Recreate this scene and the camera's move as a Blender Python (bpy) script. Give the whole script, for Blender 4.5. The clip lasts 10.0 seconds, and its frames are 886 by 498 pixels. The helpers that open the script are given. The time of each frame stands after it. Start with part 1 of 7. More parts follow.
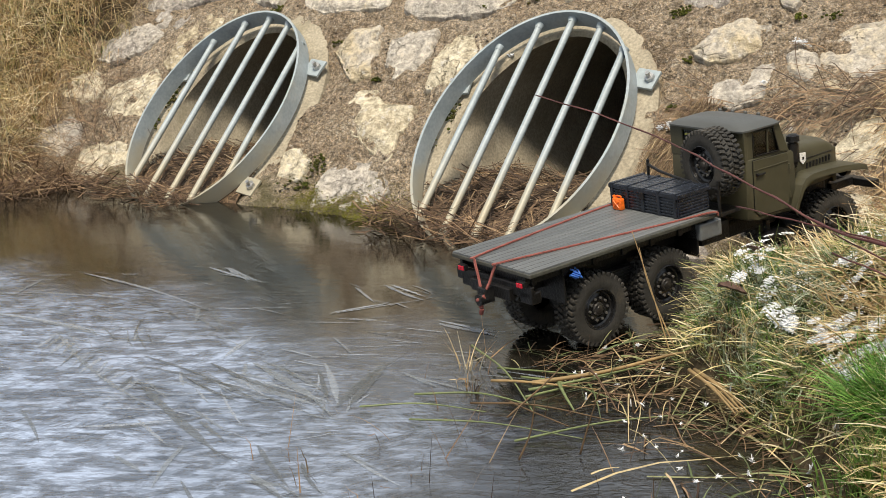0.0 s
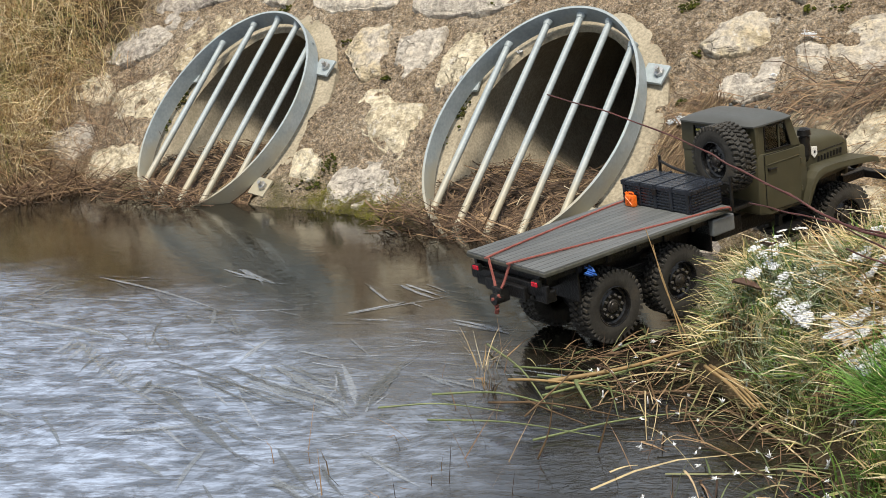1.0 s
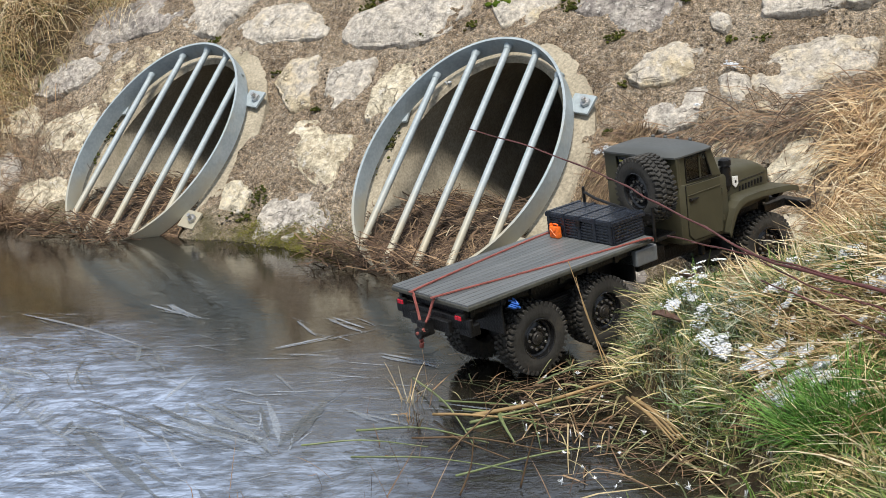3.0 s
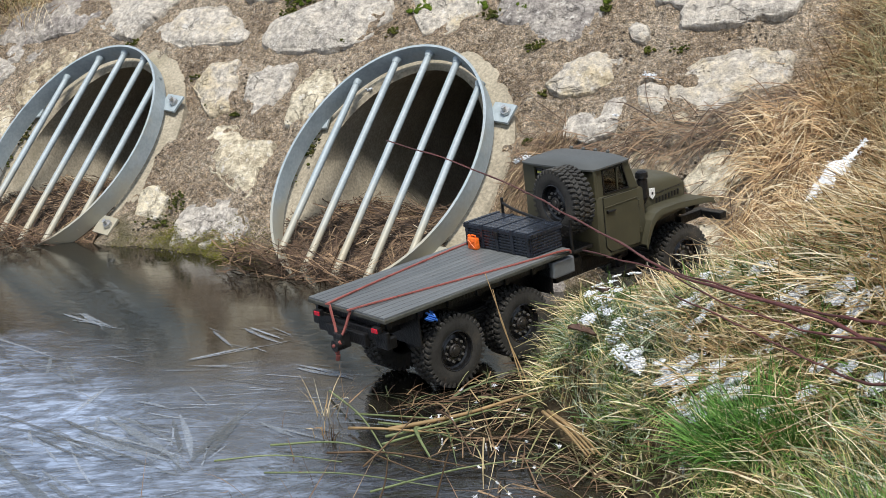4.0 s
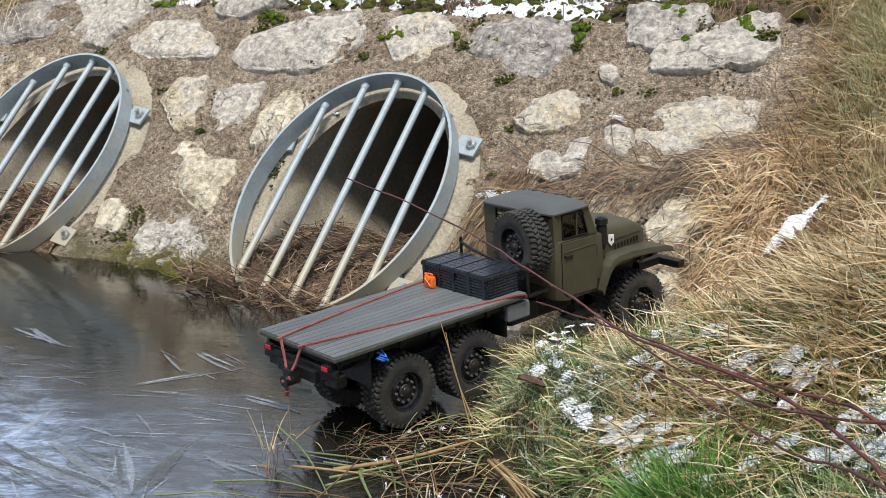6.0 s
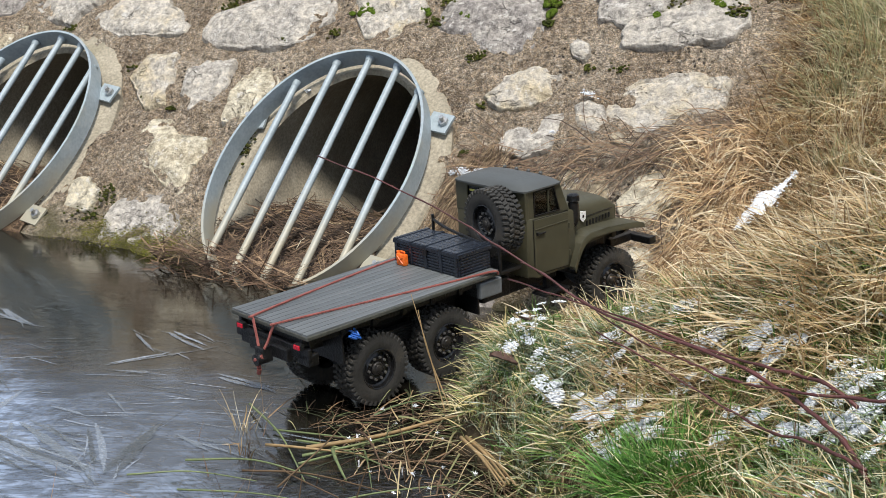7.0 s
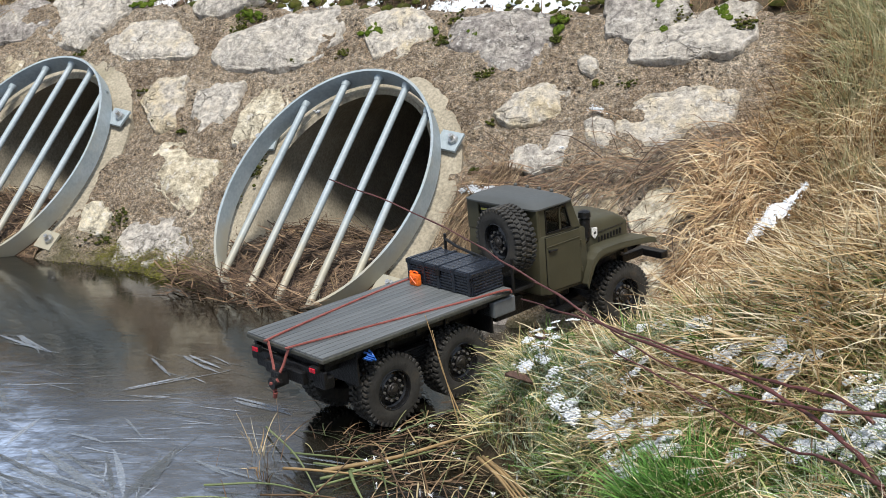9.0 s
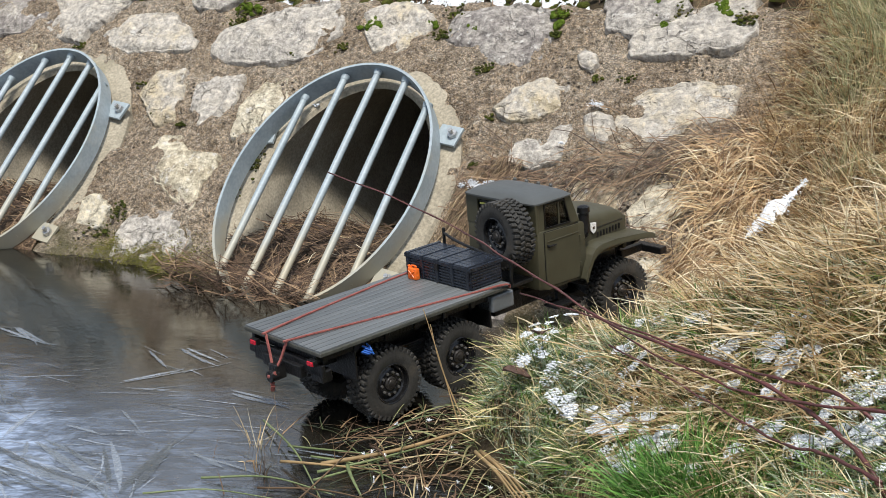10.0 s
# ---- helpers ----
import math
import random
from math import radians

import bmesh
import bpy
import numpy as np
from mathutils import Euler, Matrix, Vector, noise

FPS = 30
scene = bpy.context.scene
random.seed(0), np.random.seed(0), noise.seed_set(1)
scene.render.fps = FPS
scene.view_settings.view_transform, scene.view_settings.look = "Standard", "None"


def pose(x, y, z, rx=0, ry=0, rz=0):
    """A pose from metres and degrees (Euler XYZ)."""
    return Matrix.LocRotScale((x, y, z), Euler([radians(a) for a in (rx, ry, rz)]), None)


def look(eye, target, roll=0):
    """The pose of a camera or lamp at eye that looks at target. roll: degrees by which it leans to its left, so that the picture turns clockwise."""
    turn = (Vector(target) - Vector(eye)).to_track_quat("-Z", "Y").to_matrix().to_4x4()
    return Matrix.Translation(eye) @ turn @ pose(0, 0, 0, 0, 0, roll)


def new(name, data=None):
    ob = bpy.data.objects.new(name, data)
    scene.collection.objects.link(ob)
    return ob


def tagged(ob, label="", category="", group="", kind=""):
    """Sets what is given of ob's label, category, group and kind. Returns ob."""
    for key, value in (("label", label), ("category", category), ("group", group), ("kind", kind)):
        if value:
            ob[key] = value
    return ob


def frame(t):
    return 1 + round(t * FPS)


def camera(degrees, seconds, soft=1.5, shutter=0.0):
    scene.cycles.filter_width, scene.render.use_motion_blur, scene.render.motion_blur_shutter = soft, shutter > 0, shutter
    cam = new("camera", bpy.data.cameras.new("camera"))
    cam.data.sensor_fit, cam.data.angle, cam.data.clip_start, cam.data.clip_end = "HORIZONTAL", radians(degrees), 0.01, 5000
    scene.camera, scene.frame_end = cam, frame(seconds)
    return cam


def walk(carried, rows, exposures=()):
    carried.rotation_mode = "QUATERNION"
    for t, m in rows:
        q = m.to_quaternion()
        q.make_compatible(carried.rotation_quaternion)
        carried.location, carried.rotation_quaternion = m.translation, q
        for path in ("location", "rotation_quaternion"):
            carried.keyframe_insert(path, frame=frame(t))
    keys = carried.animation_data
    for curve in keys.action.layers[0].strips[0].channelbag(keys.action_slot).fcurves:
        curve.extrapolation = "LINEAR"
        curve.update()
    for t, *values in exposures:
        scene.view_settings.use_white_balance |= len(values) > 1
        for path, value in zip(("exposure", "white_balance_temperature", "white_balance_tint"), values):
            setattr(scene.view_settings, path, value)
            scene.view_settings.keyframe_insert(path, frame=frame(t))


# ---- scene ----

# ---------------------------------------------------------------- camera
cam = camera(38.18, 10.0, soft=0.4)
PATH = [
    (0, pose(1.746, -2.642, 0.685, 76.61, 2.22, 36.72)),
    (0.5, pose(1.744, -2.648, 0.693, 76.33, 2.71, 36.44)),
    (1, pose(1.744, -2.654, 0.701, 76.28, 3.25, 36.88)),
    (1.5, pose(1.747, -2.658, 0.706, 76.50, 3.87, 37.04)),
    (2, pose(1.749, -2.651, 0.708, 76.77, 4.11, 36.87)),
    (2.5, pose(1.754, -2.649, 0.712, 76.90, 3.91, 36.09)),
    (3, pose(1.769, -2.631, 0.715, 77.22, 3.38, 34.24)),
    (3.2, pose(1.773, -2.617, 0.721, 77.31, 3.32, 33.19)),
    (4.3, pose(1.772, -2.609, 0.736, 77.12, 1.90, 30.59)),
    (4.5, pose(1.772, -2.608, 0.745, 77.38, 1.01, 30.98)),
    (5, pose(1.768, -2.603, 0.785, 78.55, -0.86, 31.94)),
    (5.5, pose(1.779, -2.588, 0.791, 79.12, -1.30, 31.73)),
    (6, pose(1.779, -2.583, 0.780, 77.49, -0.74, 30.23)),
    (7.5, pose(1.783, -2.581, 0.785, 76.43, -0.72, 28.91)),
    (8, pose(1.780, -2.586, 0.790, 76.66, -0.23, 29.07)),
    (8.5, pose(1.782, -2.585, 0.791, 76.89, 0.19, 29.23)),
    (9, pose(1.781, -2.587, 0.797, 77.00, 0.49, 29.23)),
    (9.5, pose(1.779, -2.586, 0.795, 76.99, 0.39, 29.27)),
    (10, pose(1.780, -2.585, 0.793, 76.82, 0.15, 29.25)),
]
EXPOSURE = 0.25
# the clip's white balance starts warm and settles
walk(cam, PATH, exposures=[(0.0, EXPOSURE + 0.05, 7500, 10), (1.5, EXPOSURE + 0.05, 7150, 10), (2.5, EXPOSURE + 0.05, 6900, 10), (4.3, EXPOSURE, 6500, 10), (10.0, EXPOSURE, 6500, 10)])

# ---------------------------------------------------------------- world and sun
SUN_ELEV, SUN_TURN = 62.0, 150.0
world = bpy.data.worlds.new("overcast_sky")
scene.world = world
world.use_nodes = True
wn, wl = world.node_tree.nodes, world.node_tree.links
wn.clear()
sky = wn.new("ShaderNodeTexSky")
sky.sky_type = "NISHITA"
sky.sun_disc = False
sky.sun_elevation = radians(SUN_ELEV)
sky.sun_rotation = radians(SUN_TURN)
sky.dust_density = 1.0
wco = wn.new("ShaderNodeTexCoord")
wno = wn.new("ShaderNodeTexNoise")
wno.inputs["Scale"].default_value = 2.6
wno.inputs["Detail"].default_value = 6.0
wra = wn.new("ShaderNodeValToRGB")
wra.color_ramp.elements[0].position = 0.30
wra.color_ramp.elements[1].position = 0.52
wmx = wn.new("ShaderNodeMix")
wmx.data_type = "RGBA"
wmx.inputs[7].default_value = (9.0, 10.4, 12.6, 1)
wbg = wn.new("ShaderNodeBackground")
wbg.inputs["Strength"].default_value = 0.062
wou = wn.new("ShaderNodeOutputWorld")
wl.new(wco.outputs["Generated"], wno.inputs["Vector"])
wl.new(wno.outputs["Fac"], wra.inputs["Fac"])
wl.new(wra.outputs["Color"], wmx.inputs[0])
wl.new(sky.outputs["Color"], wmx.inputs[6])
wl.new(wmx.outputs[2], wbg.inputs["Color"])
wl.new(wbg.outputs["Background"], wou.inputs["Surface"])
sun = new("sun", bpy.data.lights.new("sun", "SUN"))
sun.data.energy = 3.7
sun.data.angle = radians(14)
sun.data.color = (1.0, 0.95, 0.87)
sun.matrix_world = look((0.75, -1.3, 2.8), (0, 0, 0))


# ---------------------------------------------------------------- materials
def rgb(c):
    return (c[0], c[1], c[2], 1.0)


def mat(name, stops, scale=20.0, rough=0.7, metal=0.0, bump=0.3, bscale=None, detail=6.0, source="noise", spread=0.0, wear=None,
        spec=0.5, squash=None, bdist=0.002, thin=0.0, mottle=(0.72, 1.25)):
    """Procedural surface: a colour ramp over a broad noise (or over a random number per piece), finer mottling, bump and wear."""
    m = bpy.data.materials.new(name)
    m.use_nodes = True
    n, l = m.node_tree.nodes, m.node_tree.links
    b = n["Principled BSDF"]
    tc = n.new("ShaderNodeTexCoord")
    vec = tc.outputs["Object"]
    if squash:
        mp = n.new("ShaderNodeMapping")
        mp.inputs["Scale"].default_value = squash
        l.new(vec, mp.inputs["Vector"])
        vec = mp.outputs["Vector"]
    n1 = n.new("ShaderNodeTexNoise")
    n1.inputs["Scale"].default_value = scale
    n1.inputs["Detail"].default_value = detail
    n1.inputs["Roughness"].default_value = 0.62
    l.new(vec, n1.inputs["Vector"])
    n2 = n.new("ShaderNodeTexNoise")
    n2.inputs["Scale"].default_value = bscale or scale * 7
    n2.inputs["Detail"].default_value = 4.0
    l.new(vec, n2.inputs["Vector"])
    ramp = n.new("ShaderNodeValToRGB")
    el = ramp.color_ramp.elements
    while len(el) < len(stops):
        el.new(0.5)
    for e, (pos, col) in zip(el, stops):
        e.position, e.color = pos, rgb(col)
    fac = n1.outputs["Fac"]
    if source in ("island", "object"):
        r = n.new("ShaderNodeNewGeometry").outputs["Random Per Island"] if source == "island" else n.new("ShaderNodeObjectInfo").outputs["Random"]
        mx = n.new("ShaderNodeMix")
        mx.inputs[0].default_value = spread or 0.75
        l.new(n1.outputs["Fac"], mx.inputs[2])
        l.new(r, mx.inputs[3])
        fac = mx.outputs[0]
    l.new(fac, ramp.inputs["Fac"])
    hs = n.new("ShaderNodeHueSaturation")
    vr = n.new("ShaderNodeMapRange")
    vr.inputs[1].default_value, vr.inputs[2].default_value = 0.3, 0.7
    vr.inputs[3].default_value, vr.inputs[4].default_value = mottle
    l.new(n2.outputs["Fac"], vr.inputs[0])
    l.new(vr.outputs[0], hs.inputs["Value"])
    l.new(ramp.outputs["Color"], hs.inputs["Color"])
    col = hs.outputs["Color"]
    if wear:
        wcol, wscale, lo, hi = wear
        n3 = n.new("ShaderNodeTexNoise")
        n3.inputs["Scale"].default_value = wscale
        n3.inputs["Detail"].default_value = 8.0
        n3.inputs["Roughness"].default_value = 0.7
        l.new(vec, n3.inputs["Vector"])
        mr = n.new("ShaderNodeMapRange")
        mr.inputs[1].default_value, mr.inputs[2].default_value = lo, hi
        l.new(n3.outputs["Fac"], mr.inputs[0])
        mx2 = n.new("ShaderNodeMix")
        mx2.data_type = "RGBA"
        l.new(mr.outputs[0], mx2.inputs[0])
        l.new(col, mx2.inputs[6])
        mx2.inputs[7].default_value = rgb(wcol)
        col = mx2.outputs[2]
    l.new(col, b.inputs["Base Color"])
    rr = n.new("ShaderNodeMapRange")
    rr.inputs[3].default_value, rr.inputs[4].default_value = max(0.02, rough - 0.12), min(1.0, rough + 0.12)
    l.new(n2.outputs["Fac"], rr.inputs[0])
    l.new(rr.outputs[0], b.inputs["Roughness"])
    b.inputs["Metallic"].default_value = metal
    b.inputs["Specular IOR Level"].default_value = spec
    if bump:
        bp = n.new("ShaderNodeBump")
        bp.inputs["Strength"].default_value = bump
        bp.inputs["Distance"].default_value = bdist
        l.new(n2.outputs["Fac"], bp.inputs["Height"])
        l.new(bp.outputs["Normal"], b.inputs["Normal"])
    if thin:
        tr = n.new("ShaderNodeBsdfTranslucent")
        l.new(col, tr.inputs["Color"])
        ms = n.new("ShaderNodeMixShader")
        ms.inputs[0].default_value = thin
        l.new(b.outputs[0], ms.inputs[1])
        l.new(tr.outputs[0], ms.inputs[2])
        l.new(ms.outputs[0], n["Material Output"].inputs["Surface"])
    return m


def rubble_material(name, stops, broad, grit, pit, pit_col, pale_col, depth, source="noise", contrast=0.6, pits=(0.52, 0.62), grains=0.0, cracks=0.0):
    """Rough mineral surface: broad colour change, gritty grains, dark pits and pale crumbs, with deep relief."""
    m = bpy.data.materials.new(name)
    m.use_nodes = True
    n, l = m.node_tree.nodes, m.node_tree.links
    b = n["Principled BSDF"]
    vec = n.new("ShaderNodeTexCoord").outputs["Object"]

    def noise_node(scale, detail=6.0, rough=0.65):
        q = n.new("ShaderNodeTexNoise")
        q.inputs["Scale"].default_value, q.inputs["Detail"].default_value, q.inputs["Roughness"].default_value = scale, detail, rough
        l.new(vec, q.inputs["Vector"])
        return q.outputs["Fac"]

    def ranged(v, a, c, lo=0.0, hi=1.0):
        q = n.new("ShaderNodeMapRange")
        q.inputs[1].default_value, q.inputs[2].default_value, q.inputs[3].default_value, q.inputs[4].default_value = a, c, lo, hi
        l.new(v, q.inputs[0])
        return q.outputs[0]

    def mixed(f, a, c):
        q = n.new("ShaderNodeMix")
        q.data_type = "RGBA"
        l.new(f, q.inputs[0])
        l.new(a, q.inputs[6])
        if isinstance(c, tuple):
            q.inputs[7].default_value = rgb(c)
        else:
            l.new(c, q.inputs[7])
        return q.outputs[2]
    f1 = noise_node(broad, 7)
    if source == "object":
        q = n.new("ShaderNodeMix")
        q.inputs[0].default_value = 0.35
        l.new(f1, q.inputs[2])
        l.new(n.new("ShaderNodeObjectInfo").outputs["Random"], q.inputs[3])
        f1 = q.outputs[0]
    ramp = n.new("ShaderNodeValToRGB")
    el = ramp.color_ramp.elements
    while len(el) < len(stops):
        el.new(0.5)
    for e, (pos, c) in zip(el, stops):
        e.position, e.color = pos, rgb(c)
    l.new(f1, ramp.inputs["Fac"])
    g = noise_node(grit, 5, 0.7)
    hs = n.new("ShaderNodeHueSaturation")
    l.new(ranged(g, 0.36, 0.64, 1 - contrast, 1 + contrast), hs.inputs["Value"])
    l.new(ramp.outputs["Color"], hs.inputs["Color"])
    vo = n.new("ShaderNodeTexVoronoi")
    vo.inputs["Scale"].default_value = pit
    l.new(vec, vo.inputs["Vector"])
    gate = noise_node(pit * 0.11, 3)
    mu = n.new("ShaderNodeMath")
    mu.operation = "MULTIPLY"
    l.new(ranged(vo.outputs["Distance"], 0.16, 0.34, 1.0, 0.0), mu.inputs[0])
    l.new(ranged(gate, *pits), mu.inputs[1])
    col = mixed(mu.outputs[0], hs.outputs["Color"], pit_col)
    col = mixed(ranged(noise_node(grit * 0.8, 4), 0.58, 0.67, 0.0, 0.8), col, pale_col)
    relief = None
    if grains:
        # sand and pebbles: each grain has its own tone and stands proud
        wob = n.new("ShaderNodeVectorMath")
        wob.operation = "MULTIPLY_ADD"
        wn1 = n.new("ShaderNodeTexNoise")
        wn1.inputs["Scale"].default_value = grains * 0.7
        l.new(vec, wn1.inputs["Vector"])
        l.new(wn1.outputs["Color"], wob.inputs[0])
        wob.inputs[1].default_value = (0.6 / grains,) * 3
        l.new(vec, wob.inputs[2])
        gv = n.new("ShaderNodeTexVoronoi")
        gv.inputs["Scale"].default_value = grains
        l.new(wob.outputs[0], gv.inputs["Vector"])
        sx = n.new("ShaderNodeSeparateXYZ")
        l.new(gv.outputs["Color"], sx.inputs[0])
        gh = n.new("ShaderNodeHueSaturation")
        l.new(ranged(sx.outputs["X"], 0.0, 1.0, 0.62, 1.46), gh.inputs["Value"])
        l.new(ranged(sx.outputs["Y"], 0.0, 1.0, 0.75, 1.2), gh.inputs["Saturation"])
        l.new(col, gh.inputs["Color"])
        col = gh.outputs["Color"]
        col = mixed(ranged(noise_node(grains * 0.55, 2), 0.62, 0.70, 0.0, 0.6), col, pit_col)
        relief = ranged(noise_node(grains * 0.5, 3, 0.7), 0.2, 0.8, 0.0, 1.7)
    if cracks:
        # broken seams that run through the block
        cw = n.new("ShaderNodeVectorMath")
        cw.operation = "MULTIPLY_ADD"
        cn = n.new("ShaderNodeTexNoise")
        cn.inputs["Scale"].default_value = cracks * 1.6
        cn.inputs["Detail"].default_value = 5
        l.new(vec, cn.inputs["Vector"])
        l.new(cn.outputs["Color"], cw.inputs[0])
        cw.inputs[1].default_value = (1.1 / cracks,) * 3
        l.new(vec, cw.inputs[2])
        cv = n.new("ShaderNodeTexVoronoi")
        cv.feature = "DISTANCE_TO_EDGE"
        cv.inputs["Scale"].default_value = cracks
        l.new(cw.outputs[0], cv.inputs["Vector"])
        fo = n.new("ShaderNodeMath")
        fo.operation = "MULTIPLY"
        l.new(ranged(cv.outputs["Distance"], 0.0, 0.035, 1.0, 0.0), fo.inputs[0])
        l.new(ranged(noise_node(cracks * 0.55, 3), 0.52, 0.66), fo.inputs[1])
        col = mixed(ranged(fo.outputs[0], 0.0, 1.0, 0.0, 0.32), col, tuple(c * 0.6 for c in pit_col))
        relief = ranged(fo.outputs[0], 0.0, 1.0, 0.0, -0.9)
    l.new(col, b.inputs["Base Color"])
    b.inputs["Roughness"].default_value = 0.93
    b.inputs["Specular IOR Level"].default_value = 0.2
    ad = n.new("ShaderNodeMath")
    ad.operation = "MULTIPLY_ADD"
    l.new(noise_node(grit * 0.22, 7, 0.7), ad.inputs[0])
    ad.inputs[1].default_value = 2.0
    l.new(g, ad.inputs[2])
    sb = n.new("ShaderNodeMath")
    sb.operation = "SUBTRACT"
    l.new(ad.outputs[0], sb.inputs[0])
    l.new(mu.outputs[0], sb.inputs[1])
    if relief is not None:
        rl = n.new("ShaderNodeMath")
        l.new(sb.outputs[0], rl.inputs[0])
        l.new(relief, rl.inputs[1])
        sb = rl
    bp = n.new("ShaderNodeBump")
    bp.inputs["Strength"].default_value = 1.0
    bp.inputs["Distance"].default_value = depth
    l.new(sb.outputs[0], bp.inputs["Height"])
    l.new(bp.outputs["Normal"], b.inputs["Normal"])
    return m


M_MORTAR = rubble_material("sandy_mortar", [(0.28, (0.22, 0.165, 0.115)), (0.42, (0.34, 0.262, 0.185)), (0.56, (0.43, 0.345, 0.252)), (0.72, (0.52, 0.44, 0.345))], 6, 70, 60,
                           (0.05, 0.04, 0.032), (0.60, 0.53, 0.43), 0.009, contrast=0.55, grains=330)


def limestone(name, stops):
    return rubble_material(name, stops, 15, 60, 110, (0.20, 0.165, 0.13), (0.66, 0.63, 0.585), 0.011, "object", 0.36, (0.57, 0.70), cracks=16)


M_STONE = limestone("grey_limestone", [(0.24, (0.19, 0.168, 0.157)), (0.36, (0.32, 0.292, 0.266)), (0.48, (0.43, 0.397, 0.352)), (0.60, (0.51, 0.465, 0.40)), (0.72, (0.50, 0.425, 0.30)), (0.84, (0.34, 0.27, 0.175))])
M_STONE_OCHRE = limestone("ochre_limestone", [(0.24, (0.25, 0.20, 0.14)), (0.38, (0.42, 0.355, 0.25)), (0.50, (0.55, 0.49, 0.37)), (0.62, (0.59, 0.535, 0.42)), (0.76, (0.55, 0.475, 0.33)), (0.9, (0.40, 0.33, 0.22))])
M_CONCRETE = mat("pipe_concrete", [(0.3, (0.26, 0.228, 0.170)), (0.7, (0.39, 0.348, 0.270))], 8, 0.92, bump=0.6, bscale=140, wear=((0.20, 0.18, 0.12), 6, 0.55, 0.8), spec=0.25)
M_GALV = mat("galvanised_steel", [(0.3, (0.275, 0.33, 0.36)), (0.7, (0.37, 0.425, 0.455))], 22, 0.55, metal=0.15, bump=0.10, bscale=120, wear=((0.43, 0.42, 0.36), 6, 0.60, 0.80), spec=0.45, mottle=(0.90, 1.10))


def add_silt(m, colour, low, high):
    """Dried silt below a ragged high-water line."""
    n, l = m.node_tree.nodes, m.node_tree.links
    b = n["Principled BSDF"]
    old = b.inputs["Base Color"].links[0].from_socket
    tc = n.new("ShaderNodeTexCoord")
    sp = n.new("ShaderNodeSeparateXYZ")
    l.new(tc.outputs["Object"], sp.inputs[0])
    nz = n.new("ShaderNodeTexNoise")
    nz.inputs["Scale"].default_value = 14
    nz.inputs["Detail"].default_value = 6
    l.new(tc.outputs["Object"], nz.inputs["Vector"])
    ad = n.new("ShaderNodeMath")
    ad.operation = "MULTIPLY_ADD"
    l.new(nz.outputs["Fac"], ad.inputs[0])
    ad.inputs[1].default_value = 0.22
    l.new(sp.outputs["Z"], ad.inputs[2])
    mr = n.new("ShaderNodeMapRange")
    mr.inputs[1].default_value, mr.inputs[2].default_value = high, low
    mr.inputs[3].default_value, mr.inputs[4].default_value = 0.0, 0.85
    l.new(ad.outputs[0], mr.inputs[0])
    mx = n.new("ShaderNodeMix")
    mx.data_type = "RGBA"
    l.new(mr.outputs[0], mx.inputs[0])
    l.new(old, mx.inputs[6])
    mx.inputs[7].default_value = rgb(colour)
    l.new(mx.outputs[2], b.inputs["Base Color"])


add_silt(M_GALV, (0.37, 0.345, 0.26), -0.12, 0.05)
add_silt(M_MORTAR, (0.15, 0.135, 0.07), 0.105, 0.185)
add_silt(M_GALV, (0.40, 0.365, 0.275), -0.12, 0.07)
M_BOLT = mat("zinc_bolt", [(0.3, (0.35, 0.36, 0.36)), (0.7, (0.6, 0.6, 0.6))], 60, 0.4, metal=0.8, bump=0.1)
M_SOIL = mat("dark_soil", [(0.3, (0.035, 0.026, 0.016)), (0.55, (0.09, 0.068, 0.04)), (0.8, (0.17, 0.13, 0.075))], 14, 0.95, bump=1.0, bscale=90, spec=0.2, bdist=0.006)
M_STRAW = mat("dry_straw", [(0.10, (0.20, 0.12, 0.058)), (0.34, (0.50, 0.355, 0.185)), (0.58, (0.72, 0.57, 0.345)), (0.9, (0.90, 0.82, 0.62))], 5, 0.6, bump=0, source="island", spread=0.95, spec=0.4, thin=0.4)
M_WET = mat("damp_straw", [(0.12, (0.05, 0.030, 0.017)), (0.45, (0.135, 0.085, 0.045)), (0.75, (0.26, 0.18, 0.10)), (0.95, (0.48, 0.38, 0.24))], 5, 0.65, bump=0, source="island", spread=0.85, spec=0.35)
M_DEAD = mat("dead_stems", [(0.15, (0.05, 0.03, 0.02)), (0.5, (0.14, 0.085, 0.052)), (0.85, (0.29, 0.195, 0.115))], 5, 0.7, bump=0, source="island", spread=0.85, spec=0.35)
# dead stems again, darkened to carry the shade inside the pipe mouths
M_DEAD_SHADE = mat("shaded_dead_stems", [(0.15, (0.024, 0.015, 0.010)), (0.5, (0.075, 0.047, 0.030)), (0.85, (0.19, 0.13, 0.08))], 5, 0.7, bump=0, source="island", spread=0.85, spec=0.3)
M_GRASS = mat("winter_grass", [(0.08, (0.05, 0.07, 0.02)), (0.24, (0.14, 0.19, 0.06)), (0.40, (0.36, 0.38, 0.15)), (0.53, (0.65, 0.54, 0.26)), (0.72, (0.80, 0.68, 0.39)), (0.95, (0.90, 0.82, 0.60))], 4, 0.55, bump=0, source="island", spread=0.9, spec=0.35, thin=0.3)
M_FROSTED = mat("frosted_grass", [(0.10, (0.09, 0.13, 0.07)), (0.40, (0.26, 0.34, 0.20)), (0.70, (0.50, 0.58, 0.42)), (0.95, (0.78, 0.82, 0.70))], 4, 0.65, bump=0, source="island", spread=0.85, spec=0.35, thin=0.25)
M_REED_LEAF = mat("green_reed_leaf", [(0.3, (0.085, 0.115, 0.045)), (0.7, (0.20, 0.24, 0.105))], 12, 0.45, bump=0.2, bscale=200, spec=0.45)
